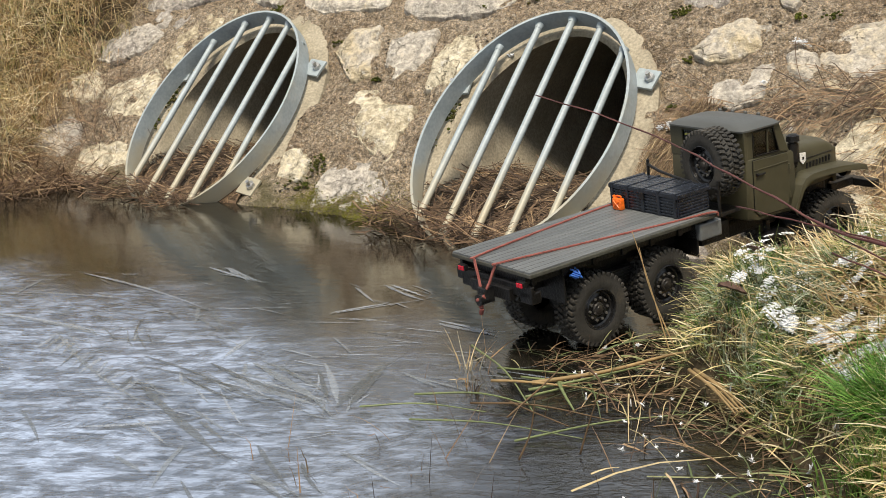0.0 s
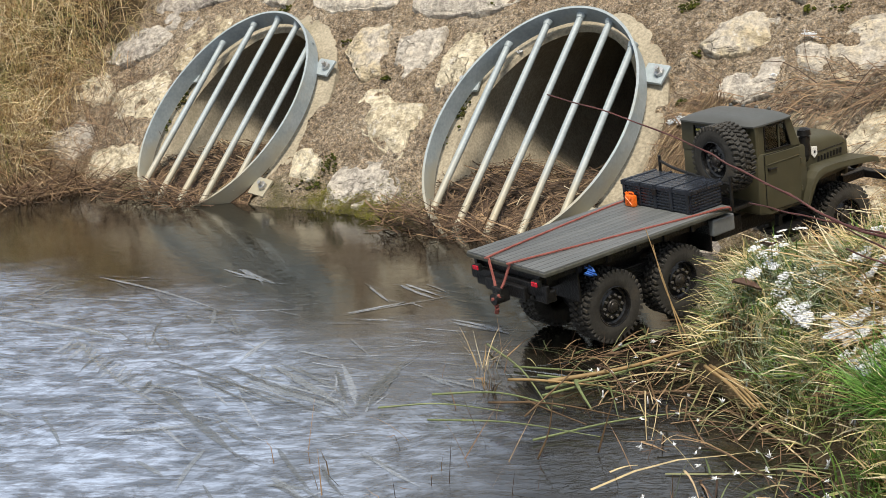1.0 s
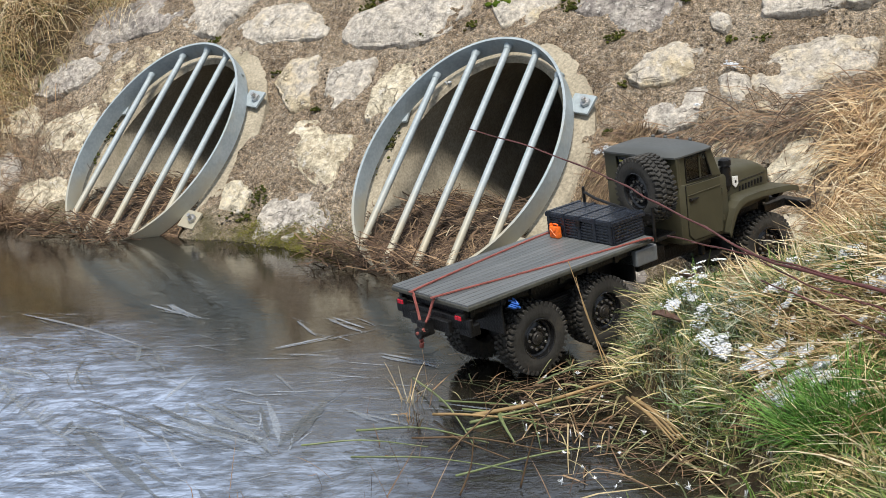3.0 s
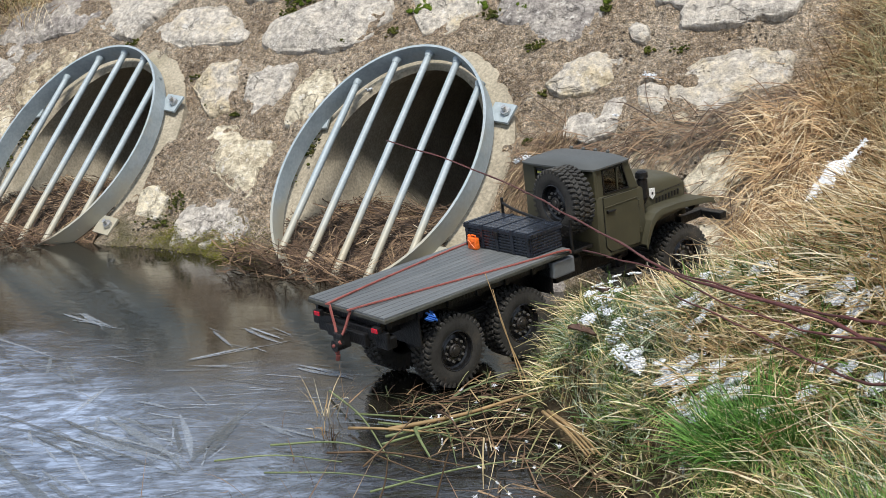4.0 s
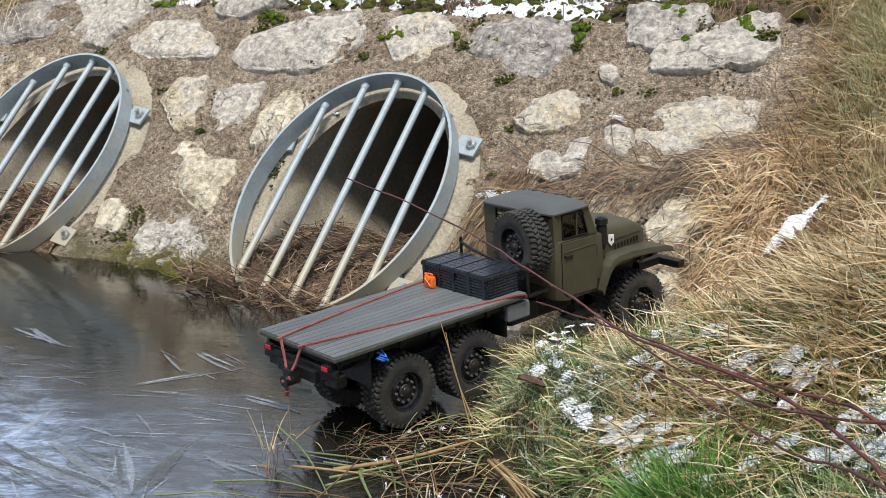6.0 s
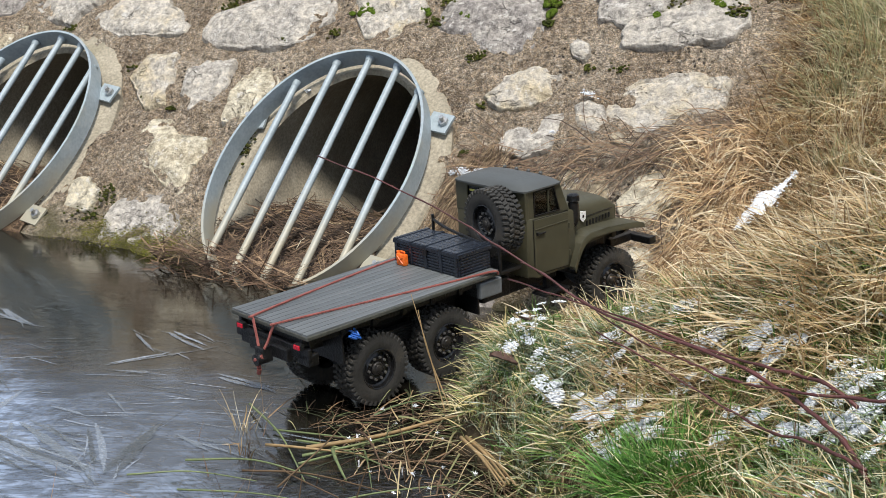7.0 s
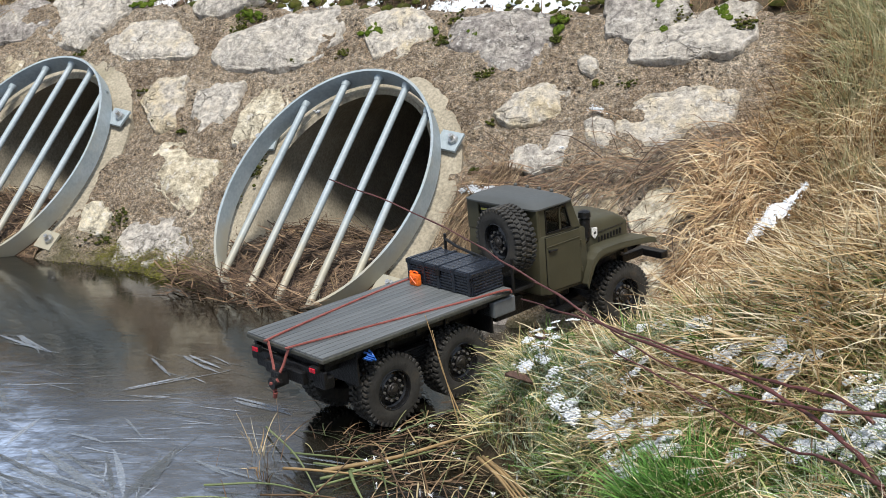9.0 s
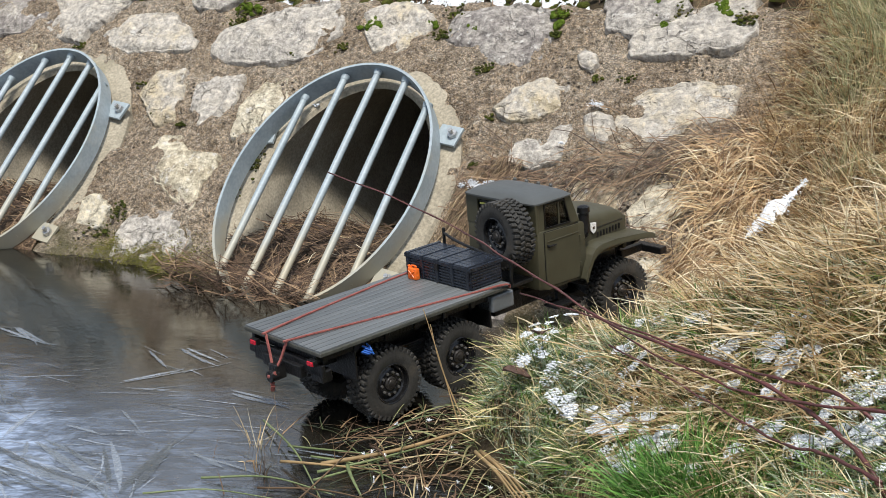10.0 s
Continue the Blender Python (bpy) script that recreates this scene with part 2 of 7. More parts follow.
M_REED = mat("drowned_reed", [(0.10, (0.035, 0.045, 0.02)), (0.35, (0.10, 0.135, 0.055)), (0.60, (0.24, 0.25, 0.12)), (0.80, (0.42, 0.33, 0.18)), (0.95, (0.62, 0.52, 0.33))], 5, 0.5, bump=0, source="island", spread=0.9, spec=0.45)
M_RUSSET = mat("russet_grass", [(0.12, (0.17, 0.10, 0.05)), (0.45, (0.46, 0.30, 0.165)), (0.75, (0.66, 0.48, 0.28)), (0.95, (0.80, 0.67, 0.46))], 5, 0.65, bump=0, source="island", spread=0.9, spec=0.35, thin=0.25)
M_PALE = mat("grey_green_grass", [(0.08, (0.15, 0.17, 0.085)), (0.32, (0.38, 0.41, 0.23)), (0.60, (0.64, 0.63, 0.40)), (0.9, (0.86, 0.79, 0.56))], 3, 0.6, bump=0, source="island", spread=0.8, spec=0.4, thin=0.45)
M_GREEN = mat("green_grass", [(0.12, (0.04, 0.10, 0.018)), (0.5, (0.115, 0.24, 0.045)), (0.8, (0.24, 0.38, 0.09)), (0.95, (0.48, 0.50, 0.19))], 4, 0.5, bump=0, source="island", spread=0.85, spec=0.45, thin=0.3)
M_LUSH = mat("lush_grass", [(0.12, (0.04, 0.11, 0.02)), (0.5, (0.10, 0.26, 0.045)), (0.85, (0.22, 0.42, 0.10))], 4, 0.45, bump=0, source="island", spread=0.85, spec=0.45, thin=0.3)
M_MOSS = mat("moss", [(0.25, (0.022, 0.030, 0.008)), (0.5, (0.065, 0.078, 0.016)), (0.75, (0.14, 0.14, 0.03))], 40, 0.95, bump=1.0, bscale=420, spec=0.1, bdist=0.004, wear=((0.10, 0.075, 0.035), 24, 0.52, 0.7))
M_MOSS_BRIGHT = mat("bright_moss", [(0.25, (0.035, 0.06, 0.008)), (0.5, (0.09, 0.14, 0.016)), (0.75, (0.19, 0.24, 0.04))], 60, 0.95, bump=1.0, bscale=420, spec=0.1, bdist=0.004)
M_ALGAE = mat("yellow_algae", [(0.2, (0.10, 0.10, 0.02)), (0.6, (0.22, 0.21, 0.045)), (0.9, (0.33, 0.31, 0.10))], 25, 0.95, bump=0.6, bscale=300, source="island", spread=0.5, spec=0.1)
M_SNOW = mat("old_snow", [(0.2, (0.70, 0.73, 0.77)), (0.7, (0.84, 0.86, 0.89))], 30, 0.75, bump=0.5, bscale=400, spec=0.3)
M_ICE_NEEDLE = mat("ice_needle", [(0.15, (0.08, 0.084, 0.08)), (0.5, (0.20, 0.225, 0.245)), (0.92, (0.40, 0.45, 0.52))], 14, 0.10, bump=0.3, bscale=160, source="island", spread=0.85, spec=0.5)
M_ICE_BLADE = mat("white_ice", [(0.2, (0.22, 0.25, 0.29)), (0.8, (0.44, 0.49, 0.56))], 20, 0.2, bump=0.3, bscale=160, source="island", spread=0.4)
for clear, share in ((M_ICE_NEEDLE, 0.52), (M_ICE_BLADE, 0.50)):
    clear.node_tree.nodes["Principled BSDF"].inputs["Alpha"].default_value = share
M_TWIG = mat("red_twig_bark", [(0.2, (0.040, 0.013, 0.012)), (0.6, (0.105, 0.032, 0.030)), (0.9, (0.22, 0.125, 0.095))], 18, 0.45, bump=0.3, bscale=200)
M_LEAF = mat("dead_leaf", [(0.2, (0.05, 0.026, 0.02)), (0.8, (0.12, 0.065, 0.045))], 30, 0.7, bump=0.3)
M_OLIVE = mat("olive_paint", [(0.3, (0.046, 0.043, 0.025)), (0.7, (0.066, 0.062, 0.037))], 14, 0.5, bump=0.06, bscale=180, wear=((0.11, 0.10, 0.075), 22, 0.66, 0.8), mottle=(0.93, 1.07))
# olive paint lightened and greyed to carry the sky's sheen on the roof
M_ROOF = mat("sky_sheen_olive_paint", [(0.3, (0.060, 0.064, 0.062)), (0.7, (0.076, 0.081, 0.079))], 10, 0.45, bump=0.04, bscale=180, mottle=(0.95, 1.05))
M_RUBBER = mat("muddy_rubber", [(0.3, (0.026, 0.025, 0.023)), (0.7, (0.052, 0.050, 0.046))], 25, 0.6, bump=0.5, bscale=250, wear=((0.085, 0.072, 0.055), 30, 0.54, 0.74), spec=0.3)
M_BLACK = mat("black_plastic", [(0.3, (0.005, 0.005, 0.0055)), (0.7, (0.012, 0.012, 0.0125))], 20, 0.36, bump=0.7, bscale=220, wear=((0.028, 0.026, 0.022), 20, 0.64, 0.8), spec=0.4)
M_RIM = mat("glossy_black_rim", [(0.3, (0.006, 0.006, 0.0065)), (0.7, (0.013, 0.013, 0.014))], 30, 0.24, bump=0.05, wear=((0.07, 0.06, 0.047), 45, 0.66, 0.78))
M_HUB = mat("worn_hub_metal", [(0.3, (0.018, 0.017, 0.016)), (0.7, (0.065, 0.058, 0.052))], 90, 0.32, metal=0.3, bump=0.1)
M_HUBBOLT = mat("wheel_bolt", [(0.3, (0.14, 0.135, 0.13)), (0.7, (0.30, 0.29, 0.28))], 90, 0.3, metal=0.6, bump=0.1)
M_CRATE = mat("black_box_plastic", [(0.3, (0.011, 0.014, 0.021)), (0.7, (0.021, 0.026, 0.037))], 20, 0.24, bump=0.1, bscale=150)
M_DECK = mat("weathered_deck", [(0.3, (0.092, 0.100, 0.104)), (0.7, (0.138, 0.147, 0.150))], 9, 0.42, bump=0.35, bscale=60, source="object", spread=0.35, squash=(0.12, 1, 1),
             wear=((0.17, 0.165, 0.145), 18, 0.62, 0.8))
M_DECKEDGE = mat("deck_edge", [(0.3, (0.035, 0.036, 0.030)), (0.7, (0.065, 0.065, 0.053))], 20, 0.6, bump=0.2, wear=((0.16, 0.145, 0.11), 25, 0.62, 0.78))
M_ORANGE = mat("orange_plastic", [(0.3, (0.80, 0.13, 0.015)), (0.7, (0.90, 0.19, 0.025))], 20, 0.4, bump=0.05)
M_STRAP = mat("red_strap", [(0.3, (0.19, 0.052, 0.043)), (0.7, (0.31, 0.095, 0.078))], 60, 0.75, bump=0.4, bscale=600)
M_REDLENS = mat("red_lens", [(0.3, (0.40, 0.010, 0.025)), (0.7, (0.55, 0.02, 0.04))], 60, 0.2, bump=0.05)
M_WHITE = mat("white_decal", [(0.3, (0.7, 0.7, 0.68)), (0.7, (0.8, 0.8, 0.78))], 60, 0.5, bump=0)
M_GREYBOX = mat("grey_metal_box", [(0.3, (0.15, 0.165, 0.18)), (0.7, (0.21, 0.23, 0.245))], 30, 0.4, metal=0.4, bump=0.06, mottle=(0.93, 1.07))
M_BLUE = mat("blue_wire", [(0.3, (0.02, 0.10, 0.42)), (0.7, (0.03, 0.16, 0.55))], 60, 0.5, bump=0)
M_YELLOW = mat("yellow_lettering", [(0.3, (0.45, 0.42, 0.08)), (0.7, (0.55, 0.5, 0.12))], 60, 0.5, bump=0)


def glass_material():
    m = bpy.data.materials.new("cab_glass")
    m.use_nodes = True
    b = m.node_tree.nodes["Principled BSDF"]
    b.inputs["Base Color"].default_value = (0.16, 0.18, 0.185, 1)
    b.inputs["Transmission Weight"].default_value = 1.0
    b.inputs["Roughness"].default_value = 0.04
    b.inputs["IOR"].default_value = 1.45
    return m


M_GLASS = glass_material()


def water_material():
    """Thin clear ice over dark brown water: a mirror near the wall, cloudy and feathered with crystals further out,
    where the sky's reflection is also painted into the colour.
    """
    m = bpy.data.materials.new("ice_on_dark_water")
    m.use_nodes = True
    n, l = m.node_tree.nodes, m.node_tree.links
    b = n["Principled BSDF"]
    pos = n.new("ShaderNodeTexCoord").outputs["Object"]

    def noise(scale, detail=4.0, vec=None, rough=0.55, twist=0.0):
        q = n.new("ShaderNodeTexNoise")
        q.inputs["Scale"].default_value, q.inputs["Detail"].default_value = scale, detail
        q.inputs["Roughness"].default_value, q.inputs["Distortion"].default_value = rough, twist
        l.new(pos if vec is None else vec, q.inputs["Vector"])
        return q

    def ranged(v, a, c, lo=0.0, hi=1.0):
        q = n.new("ShaderNodeMapRange")
        q.interpolation_type = "SMOOTHSTEP"
        for k, x in enumerate((a, c, lo, hi)):
            q.inputs[k + 1].default_value = x
        l.new(v, q.inputs[0])
        return q.outputs[0]

    def calc(op, a, c, d=None):
        q = n.new("ShaderNodeMath")
        q.operation = op
        for k, x in enumerate((a, c, d)):
            if x is None:
                continue
            if isinstance(x, (int, float)):
                q.inputs[k].default_value = x
            else:
                l.new(x, q.inputs[k])
        return q.outputs[0]

    def along(angle, stretch):
        """Places turned by angle and drawn out along one way."""
        r = n.new("ShaderNodeVectorRotate")
        r.rotation_type = "Z_AXIS"
        l.new(pos, r.inputs["Vector"])
        if isinstance(angle, (int, float)):
            r.inputs["Angle"].default_value = angle
        else:
            l.new(angle, r.inputs["Angle"])
        q = n.new("ShaderNodeMapping")
        q.inputs["Scale"].default_value = (stretch, 1.0, 1.0)
        l.new(r.outputs[0], q.inputs["Vector"])
        return q.outputs["Vector"]
    big = noise(2.2, 6.0).outputs["Fac"]
    cloud = noise(2.6, 6.0, twist=0.8).outputs["Fac"]
    sep = n.new("ShaderNodeSeparateXYZ")
    l.new(pos, sep.inputs[0])
    x, y = sep.outputs["X"], sep.outputs["Y"]
    # cloudy ice and the painted sky reflection begin about a metre off the wall
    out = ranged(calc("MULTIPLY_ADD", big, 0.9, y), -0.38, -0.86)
    # darker along the near bank, partly the truck's painted reflection: border slants from its tail
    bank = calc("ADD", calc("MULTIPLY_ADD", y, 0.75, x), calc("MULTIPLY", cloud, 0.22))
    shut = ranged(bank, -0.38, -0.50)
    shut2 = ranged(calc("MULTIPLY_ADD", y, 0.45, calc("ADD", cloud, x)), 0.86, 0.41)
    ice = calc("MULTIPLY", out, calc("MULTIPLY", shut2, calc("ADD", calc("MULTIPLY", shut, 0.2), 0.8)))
    # crystal fields, each with needles of its own direction
    fields = n.new("ShaderNodeTexVoronoi")
    fields.inputs["Scale"].default_value = 4.2
    wob = n.new("ShaderNodeVectorMath")
    wob.operation = "MULTIPLY_ADD"
    l.new(noise(6.0).outputs["Color"], wob.inputs[0])
    wob.inputs[1].default_value = (0.18, 0.18, 0.0)
    l.new(pos, wob.inputs[2])
    l.new(wob.outputs[0], fields.inputs["Vector"])
    fsep = n.new("ShaderNodeSeparateXYZ")
    l.new(fields.outputs["Color"], fsep.inputs[0])
    a1 = ranged(fsep.outputs["X"], 0.0, 1.0, -1.5, 0.4)
    needles = ranged(noise(60, 3.0, along(a1, 0.16), 0.6).outputs["Fac"], 0.54, 0.60)
    fine = ranged(noise(170, 3.0, along(a1, 0.22), 0.6).outputs["Fac"], 0.46, 0.58)
    ripple = noise(26, 5.0, along(-0.52, 0.55), 0.62, 0.4).outputs["Fac"]
    gate = ranged(noise(5.0, 3.0, wob.outputs[0]).outputs["Fac"], 0.38, 0.54)
    # milky ice, with sky reflection and ripple streaks painted into its colour
    milk_sky = calc("MULTIPLY", ice, ranged(cloud, 0.36, 0.62, 0.30, 0.50))
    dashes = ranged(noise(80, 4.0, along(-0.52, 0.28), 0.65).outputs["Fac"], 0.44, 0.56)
    milk_sky = calc("MULTIPLY", milk_sky, calc("MULTIPLY_ADD", calc("MULTIPLY", needles, gate), -0.20, 1.03))
    milk_sky = calc("MULTIPLY", milk_sky, ranged(ripple, 0.42, 0.58, 0.52, 1.32))
    milk_sky = calc("MULTIPLY", milk_sky, ranged(dashes, 0.0, 1.0, 0.76, 1.16))
    milk_sky = calc("MULTIPLY", milk_sky, ranged(fine, 0.0, 1.0, 0.92, 1.08))
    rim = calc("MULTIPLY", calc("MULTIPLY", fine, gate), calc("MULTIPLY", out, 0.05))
    milk_sky = calc("ADD", milk_sky, rim)
    ramp = n.new("ShaderNodeValToRGB")
    e = ramp.color_ramp.elements
    e[0].position, e[0].color = 0.35, (0.006, 0.006, 0.005, 1)
    e[1].position, e[1].color = 0.72, (0.024, 0.021, 0.015, 1)
    l.new(big, ramp.inputs["Fac"])
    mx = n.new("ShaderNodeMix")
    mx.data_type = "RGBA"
    l.new(milk_sky, mx.inputs[0])
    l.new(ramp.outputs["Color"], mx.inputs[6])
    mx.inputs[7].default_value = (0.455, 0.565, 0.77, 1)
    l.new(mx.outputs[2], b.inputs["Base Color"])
    l.new(ranged(big, 0.3, 0.7, 0.04, 0.12), b.inputs["Roughness"])
    b.inputs["IOR"].default_value = 1.9
    h = calc("MULTIPLY", ripple, ranged(out, 0.0, 1.0, 0.34, 0.62))
    h = calc("MULTIPLY_ADD", calc("MULTIPLY", needles, gate), ranged(out, 0.0, 1.0, 0.03, 0.18), h)
    h = calc("MULTIPLY_ADD", dashes, calc("MULTIPLY", out, 0.22), h)
    bp = n.new("ShaderNodeBump")
    bp.inputs["Strength"].default_value = 0.36
    bp.inputs["Distance"].default_value = 0.005
    l.new(h, bp.inputs["Height"])
    l.new(bp.outputs["Normal"], b.inputs["Normal"])
    return m


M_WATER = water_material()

# ---------------------------------------------------------------- geometry helpers
rng = np.random.default_rng(7)
SLOPE = radians(45.55)
CS, SN = math.cos(SLOPE), math.sin(SLOPE)
Z0 = 0.24          # height of the grates' centres above the water
FACE = -0.06       # the mortar face lies this far behind the plane of the bars


def on_wall(u, s, n=0.0):
    """A place on the sloped wall: u along it, s up the slope, n out of it."""
    return Vector((u, s * CS - n * SN, Z0 + s * SN + n * CS))


def hash2(i, j, seed):
    v = np.sin(i * 127.1 + j * 311.7 + seed * 74.7) * 43758.5453
    return v - np.floor(v)


def vnoise(x, y, seed=0):
    x, y = np.asarray(x, float), np.asarray(y, float)
    i, j = np.floor(x), np.floor(y)
    fx, fy = x - i, y - j
    fx, fy = fx * fx * (3 - 2 * fx), fy * fy * (3 - 2 * fy)
    a, b = hash2(i, j, seed), hash2(i + 1, j, seed)
    c, d = hash2(i, j + 1, seed), hash2(i + 1, j + 1, seed)
    return (a * (1 - fx) + b * fx) * (1 - fy) + (c * (1 - fx) + d * fx) * fy - 0.5


def fbm(x, y, seed=0, octaves=4):
    t, a = 0.0, 1.0
    for k in range(octaves):
        t = t + a * vnoise(np.asarray(x) * 2 ** k, np.asarray(y) * 2 ** k, seed + k)
        a *= 0.5
    return t


def mesh_object(name, verts, faces, material, smooth=True):
    me = bpy.data.meshes.new(name)
    me.from_pydata([tuple(v) for v in verts], [], [tuple(f) for f in faces])
    me.materials.append(material)
    if smooth:
        me.polygons.foreach_set("use_smooth", [True] * len(me.polygons))
    me.update()
    return new(name, me)


def array_mesh(name, verts, quads, material, smooth=True):
    """A mesh from numpy arrays of vertices and of faces that all have the same number of corners."""
    me = bpy.data.meshes.new(name)
    nv, nf, k = len(verts), len(quads), quads.shape[1]
    me.vertices.add(nv)
    me.vertices.foreach_set("co", np.asarray(verts, np.float32).ravel())
    me.loops.add(nf * k)
    me.loops.foreach_set("vertex_index", np.asarray(quads, np.int32).ravel())
    me.polygons.add(nf)
    me.polygons.foreach_set("loop_start", np.arange(0, nf * k, k, dtype=np.int32))
    if smooth:
        me.polygons.foreach_set("use_smooth", np.ones(nf, bool))
    me.materials.append(material)
    me.update(calc_edges=True)
    me.validate()
    return new(name, me)


def part(name, bm, material, parent, label="", smooth=False):
    me = bpy.data.meshes.new(name)
    bmesh.ops.recalc_face_normals(bm, faces=bm.faces)
    bm.to_mesh(me)
    bm.free()
    me.materials.append(material)
    if smooth:
        me.polygons.foreach_set("use_smooth", [True] * len(me.polygons))
        me.set_sharp_from_angle(angle=radians(38))
    ob = new(name, me)
    ob.parent = parent
    if label:
        ob["label"] = label
    return ob


def empty(name, m=None):
    ob = new(name)
    ob.empty_display_size = 0.05
    if m is not None:
        ob.matrix_world = m
    return ob


def add_box(bm, lo, hi, bevel=0.0, turn=None):
    """A box from corner lo to corner hi, edges rounded, turned by the matrix turn about its own middle."""
    c = [(a + b) / 2 for a, b in zip(lo, hi)]
    m = Matrix.Translation(c) @ (turn or Matrix.Identity(4)) @ Matrix.Diagonal((hi[0] - lo[0], hi[1] - lo[1], hi[2] - lo[2], 1))
    r = bmesh.ops.create_cube(bm, size=1, matrix=m)
    if bevel:
        es = list({e for v in r["verts"] for e in v.link_edges})
        bmesh.ops.bevel(bm, geom=es, offset=bevel, segments=2, profile=0.5, affect="EDGES")
    return bm


def add_rod(bm, a, b, r, seg=10, r2=None):
    a, b = Vector(a), Vector(b)
    d = b - a
    m = Matrix.Translation((a + b) / 2) @ d.to_track_quat("Z", "Y").to_matrix().to_4x4()
    bmesh.ops.create_cone(bm, cap_ends=True, segments=seg, radius1=r, radius2=r if r2 is None else r2, depth=d.length, matrix=m)
    return bm


def add_prism(bm, outline, y0, y1, bevel=0.0, inset=0.0):
    """The outline (x, z) carried from y0 to y1."""
    fs = [bm.verts.new((x, y0, z)) for x, z in outline]
    bs = [bm.verts.new((x, y1, z)) for x, z in outline]
    n = len(outline)
    made = [bm.faces.new(fs), bm.faces.new(bs[::-1])]
    for i in range(n):
        made.append(bm.faces.new((fs[i], bs[i], bs[(i + 1) % n], fs[(i + 1) % n])))
    if bevel:
        es = list({e for f in made for e in f.edges})
        bmesh.ops.bevel(bm, geom=es, offset=bevel, segments=2, profile=0.5, affect="EDGES")
    return bm


def add_lathe(bm, profile, seg=36, axis="y"):
    """Turns the profile (radius, along the axis) about the axis."""
    rows = []
    for r, h in profile:
        row = []
        for k in range(seg):
            a = 2 * math.pi * k / seg
            row.append(bm.verts.new((r * math.cos(a), h, r * math.sin(a))))
        rows.append(row)
    for p, q in zip(rows, rows[1:]):
        for k in range(seg):
            bm.faces.new((p[k], p[(k + 1) % seg], q[(k + 1) % seg], q[k]))
    return bm


def add_tube(bm, pts, radii, seg=7):
    """A round tube along a row of places."""
    pts = [Vector(p) for p in pts]
    rows = []
    for i, p in enumerate(pts):
        d = (pts[min(i + 1, len(pts) - 1)] - pts[max(i - 1, 0)]).normalized()
        s = d.cross(Vector((0, 0, 1)))
        s = s.normalized() if s.length > 1e-4 else Vector((1, 0, 0))
        t = s.cross(d)
        rows.append([bm.verts.new(p + (s * math.cos(2 * math.pi * k / seg) + t * math.sin(2 * math.pi * k / seg)) * radii[i]) for k in range(seg)])
    for a, b in zip(rows, rows[1:]):
        for k in range(seg):
            bm.faces.new((a[k], a[(k + 1) % seg], b[(k + 1) % seg], b[k]))
    bm.faces.new(rows[0][::-1])
    bm.faces.new(rows[-1])
    return bm


def spline(pts, steps=6):
    """A smooth row of places through the given ones."""
    p = [Vector(q) for q in pts]
    p = [p[0] * 2 - p[1]] + p + [p[-1] * 2 - p[-2]]
    out = []
    for i in range(1, len(p) - 2):
        for k in range(steps):
            t = k / steps
            a, b, c, d = p[i - 1], p[i], p[i + 1], p[i + 2]
            out.append(0.5 * (2 * b + (c - a) * t + (2 * a - 5 * b + 4 * c - d) * t * t + (3 * b - a - 3 * c + d) * t ** 3))
    out.append(p[-2])
    return out


# ---------------------------------------------------------------- ground
SHORE_Y = [-60, -3.0, -2.0, -1.18, -1.00, -0.92, -0.75, -0.60, -0.45, -0.30, -0.10, 0.3, 60]
SHORE_X = [30, 2.10, 1.70, 1.225, 1.035, 0.90, 0.835, 0.91, 0.97, 1.00, 1.00, 1.0, 1.0]


def left_edge(y):
    return np.interp(y, [-60, -3, -1, -0.45, -0.2, 0.0, 0.12, 0.28, 0.45, 0.6, 60], [-9, -4.0, -2.3, -1.70, -1.68, -1.88, -1.90, -1.78, -1.66, -1.62, -1.7])


def ground_height(x, y):
    x, y = np.asarray(x, float), np.asarray(y, float)
    top = 0.655 + 0.16 * np.clip(y - 0.5, 0, 3) + 0.05 * np.clip(y - 3.5, 0, 10)
    base = np.minimum(np.maximum(0.198 + (SN / CS) * (y - 0.043) - 0.05, -0.3), top)
    d = x - np.interp(y, SHORE_Y, SHORE_X)
    right = np.where(d < 0, 1.2 * d, np.interp(y, [-1.2, -1.0, -0.75, -0.6], [0.05, 0.075, 0.075, 0.03]) * np.clip(d / 0.05, 0, 1) + np.interp(y, [-1.0, -0.8, -0.6, -0.4, 0.0, 0.4], [0.48, 0.52, 0.28, 0.26, 0.45, 0.6]) * np.clip(d, 0, 0.8) + 0.2 * np.clip(d - 0.8, 0, 4))
    right = right + 0.045 * np.exp(-((x - 0.915) ** 2 + (y + 0.85) ** 2) / 0.009) * (d > 0)
    # the shelf runs out into the even slope behind
    right = right + np.interp(y, [-0.8, -0.62, -0.4, 0.15], [0, 0.17, 0.19, 0]) * np.clip((d - 1.3) / 0.7, 0, 1)
    e = left_edge(y) - x
    left = np.where(e < 0, 1.2 * e, 0.7 * np.clip(e, 0, 0.5) + 0.35 * np.clip(e - 0.5, 0, 3))
    # grown-over shoulders on both ends of the wall
    base = base + 0.45 * np.clip(e, 0, 0.5) * (y > -0.3) + 0.40 * np.clip(x - np.interp(y, [-0.2, 0.1, 0.3, 0.5], [1.02, 0.98, 0.98, 0.94]), 0, 0.5) * (y > -0.3)
    h = np.maximum(base, np.maximum(right, left))
    h = np.minimum(h, top + 0.06 + 0.1 * np.clip(np.abs(x + 0.3) - 1.6, 0, 2))
    return np.maximum(h, -0.3) + 0.03 * fbm(x * 5, y * 5, 3) * np.clip((h + 0.2) * 5, 0, 1)


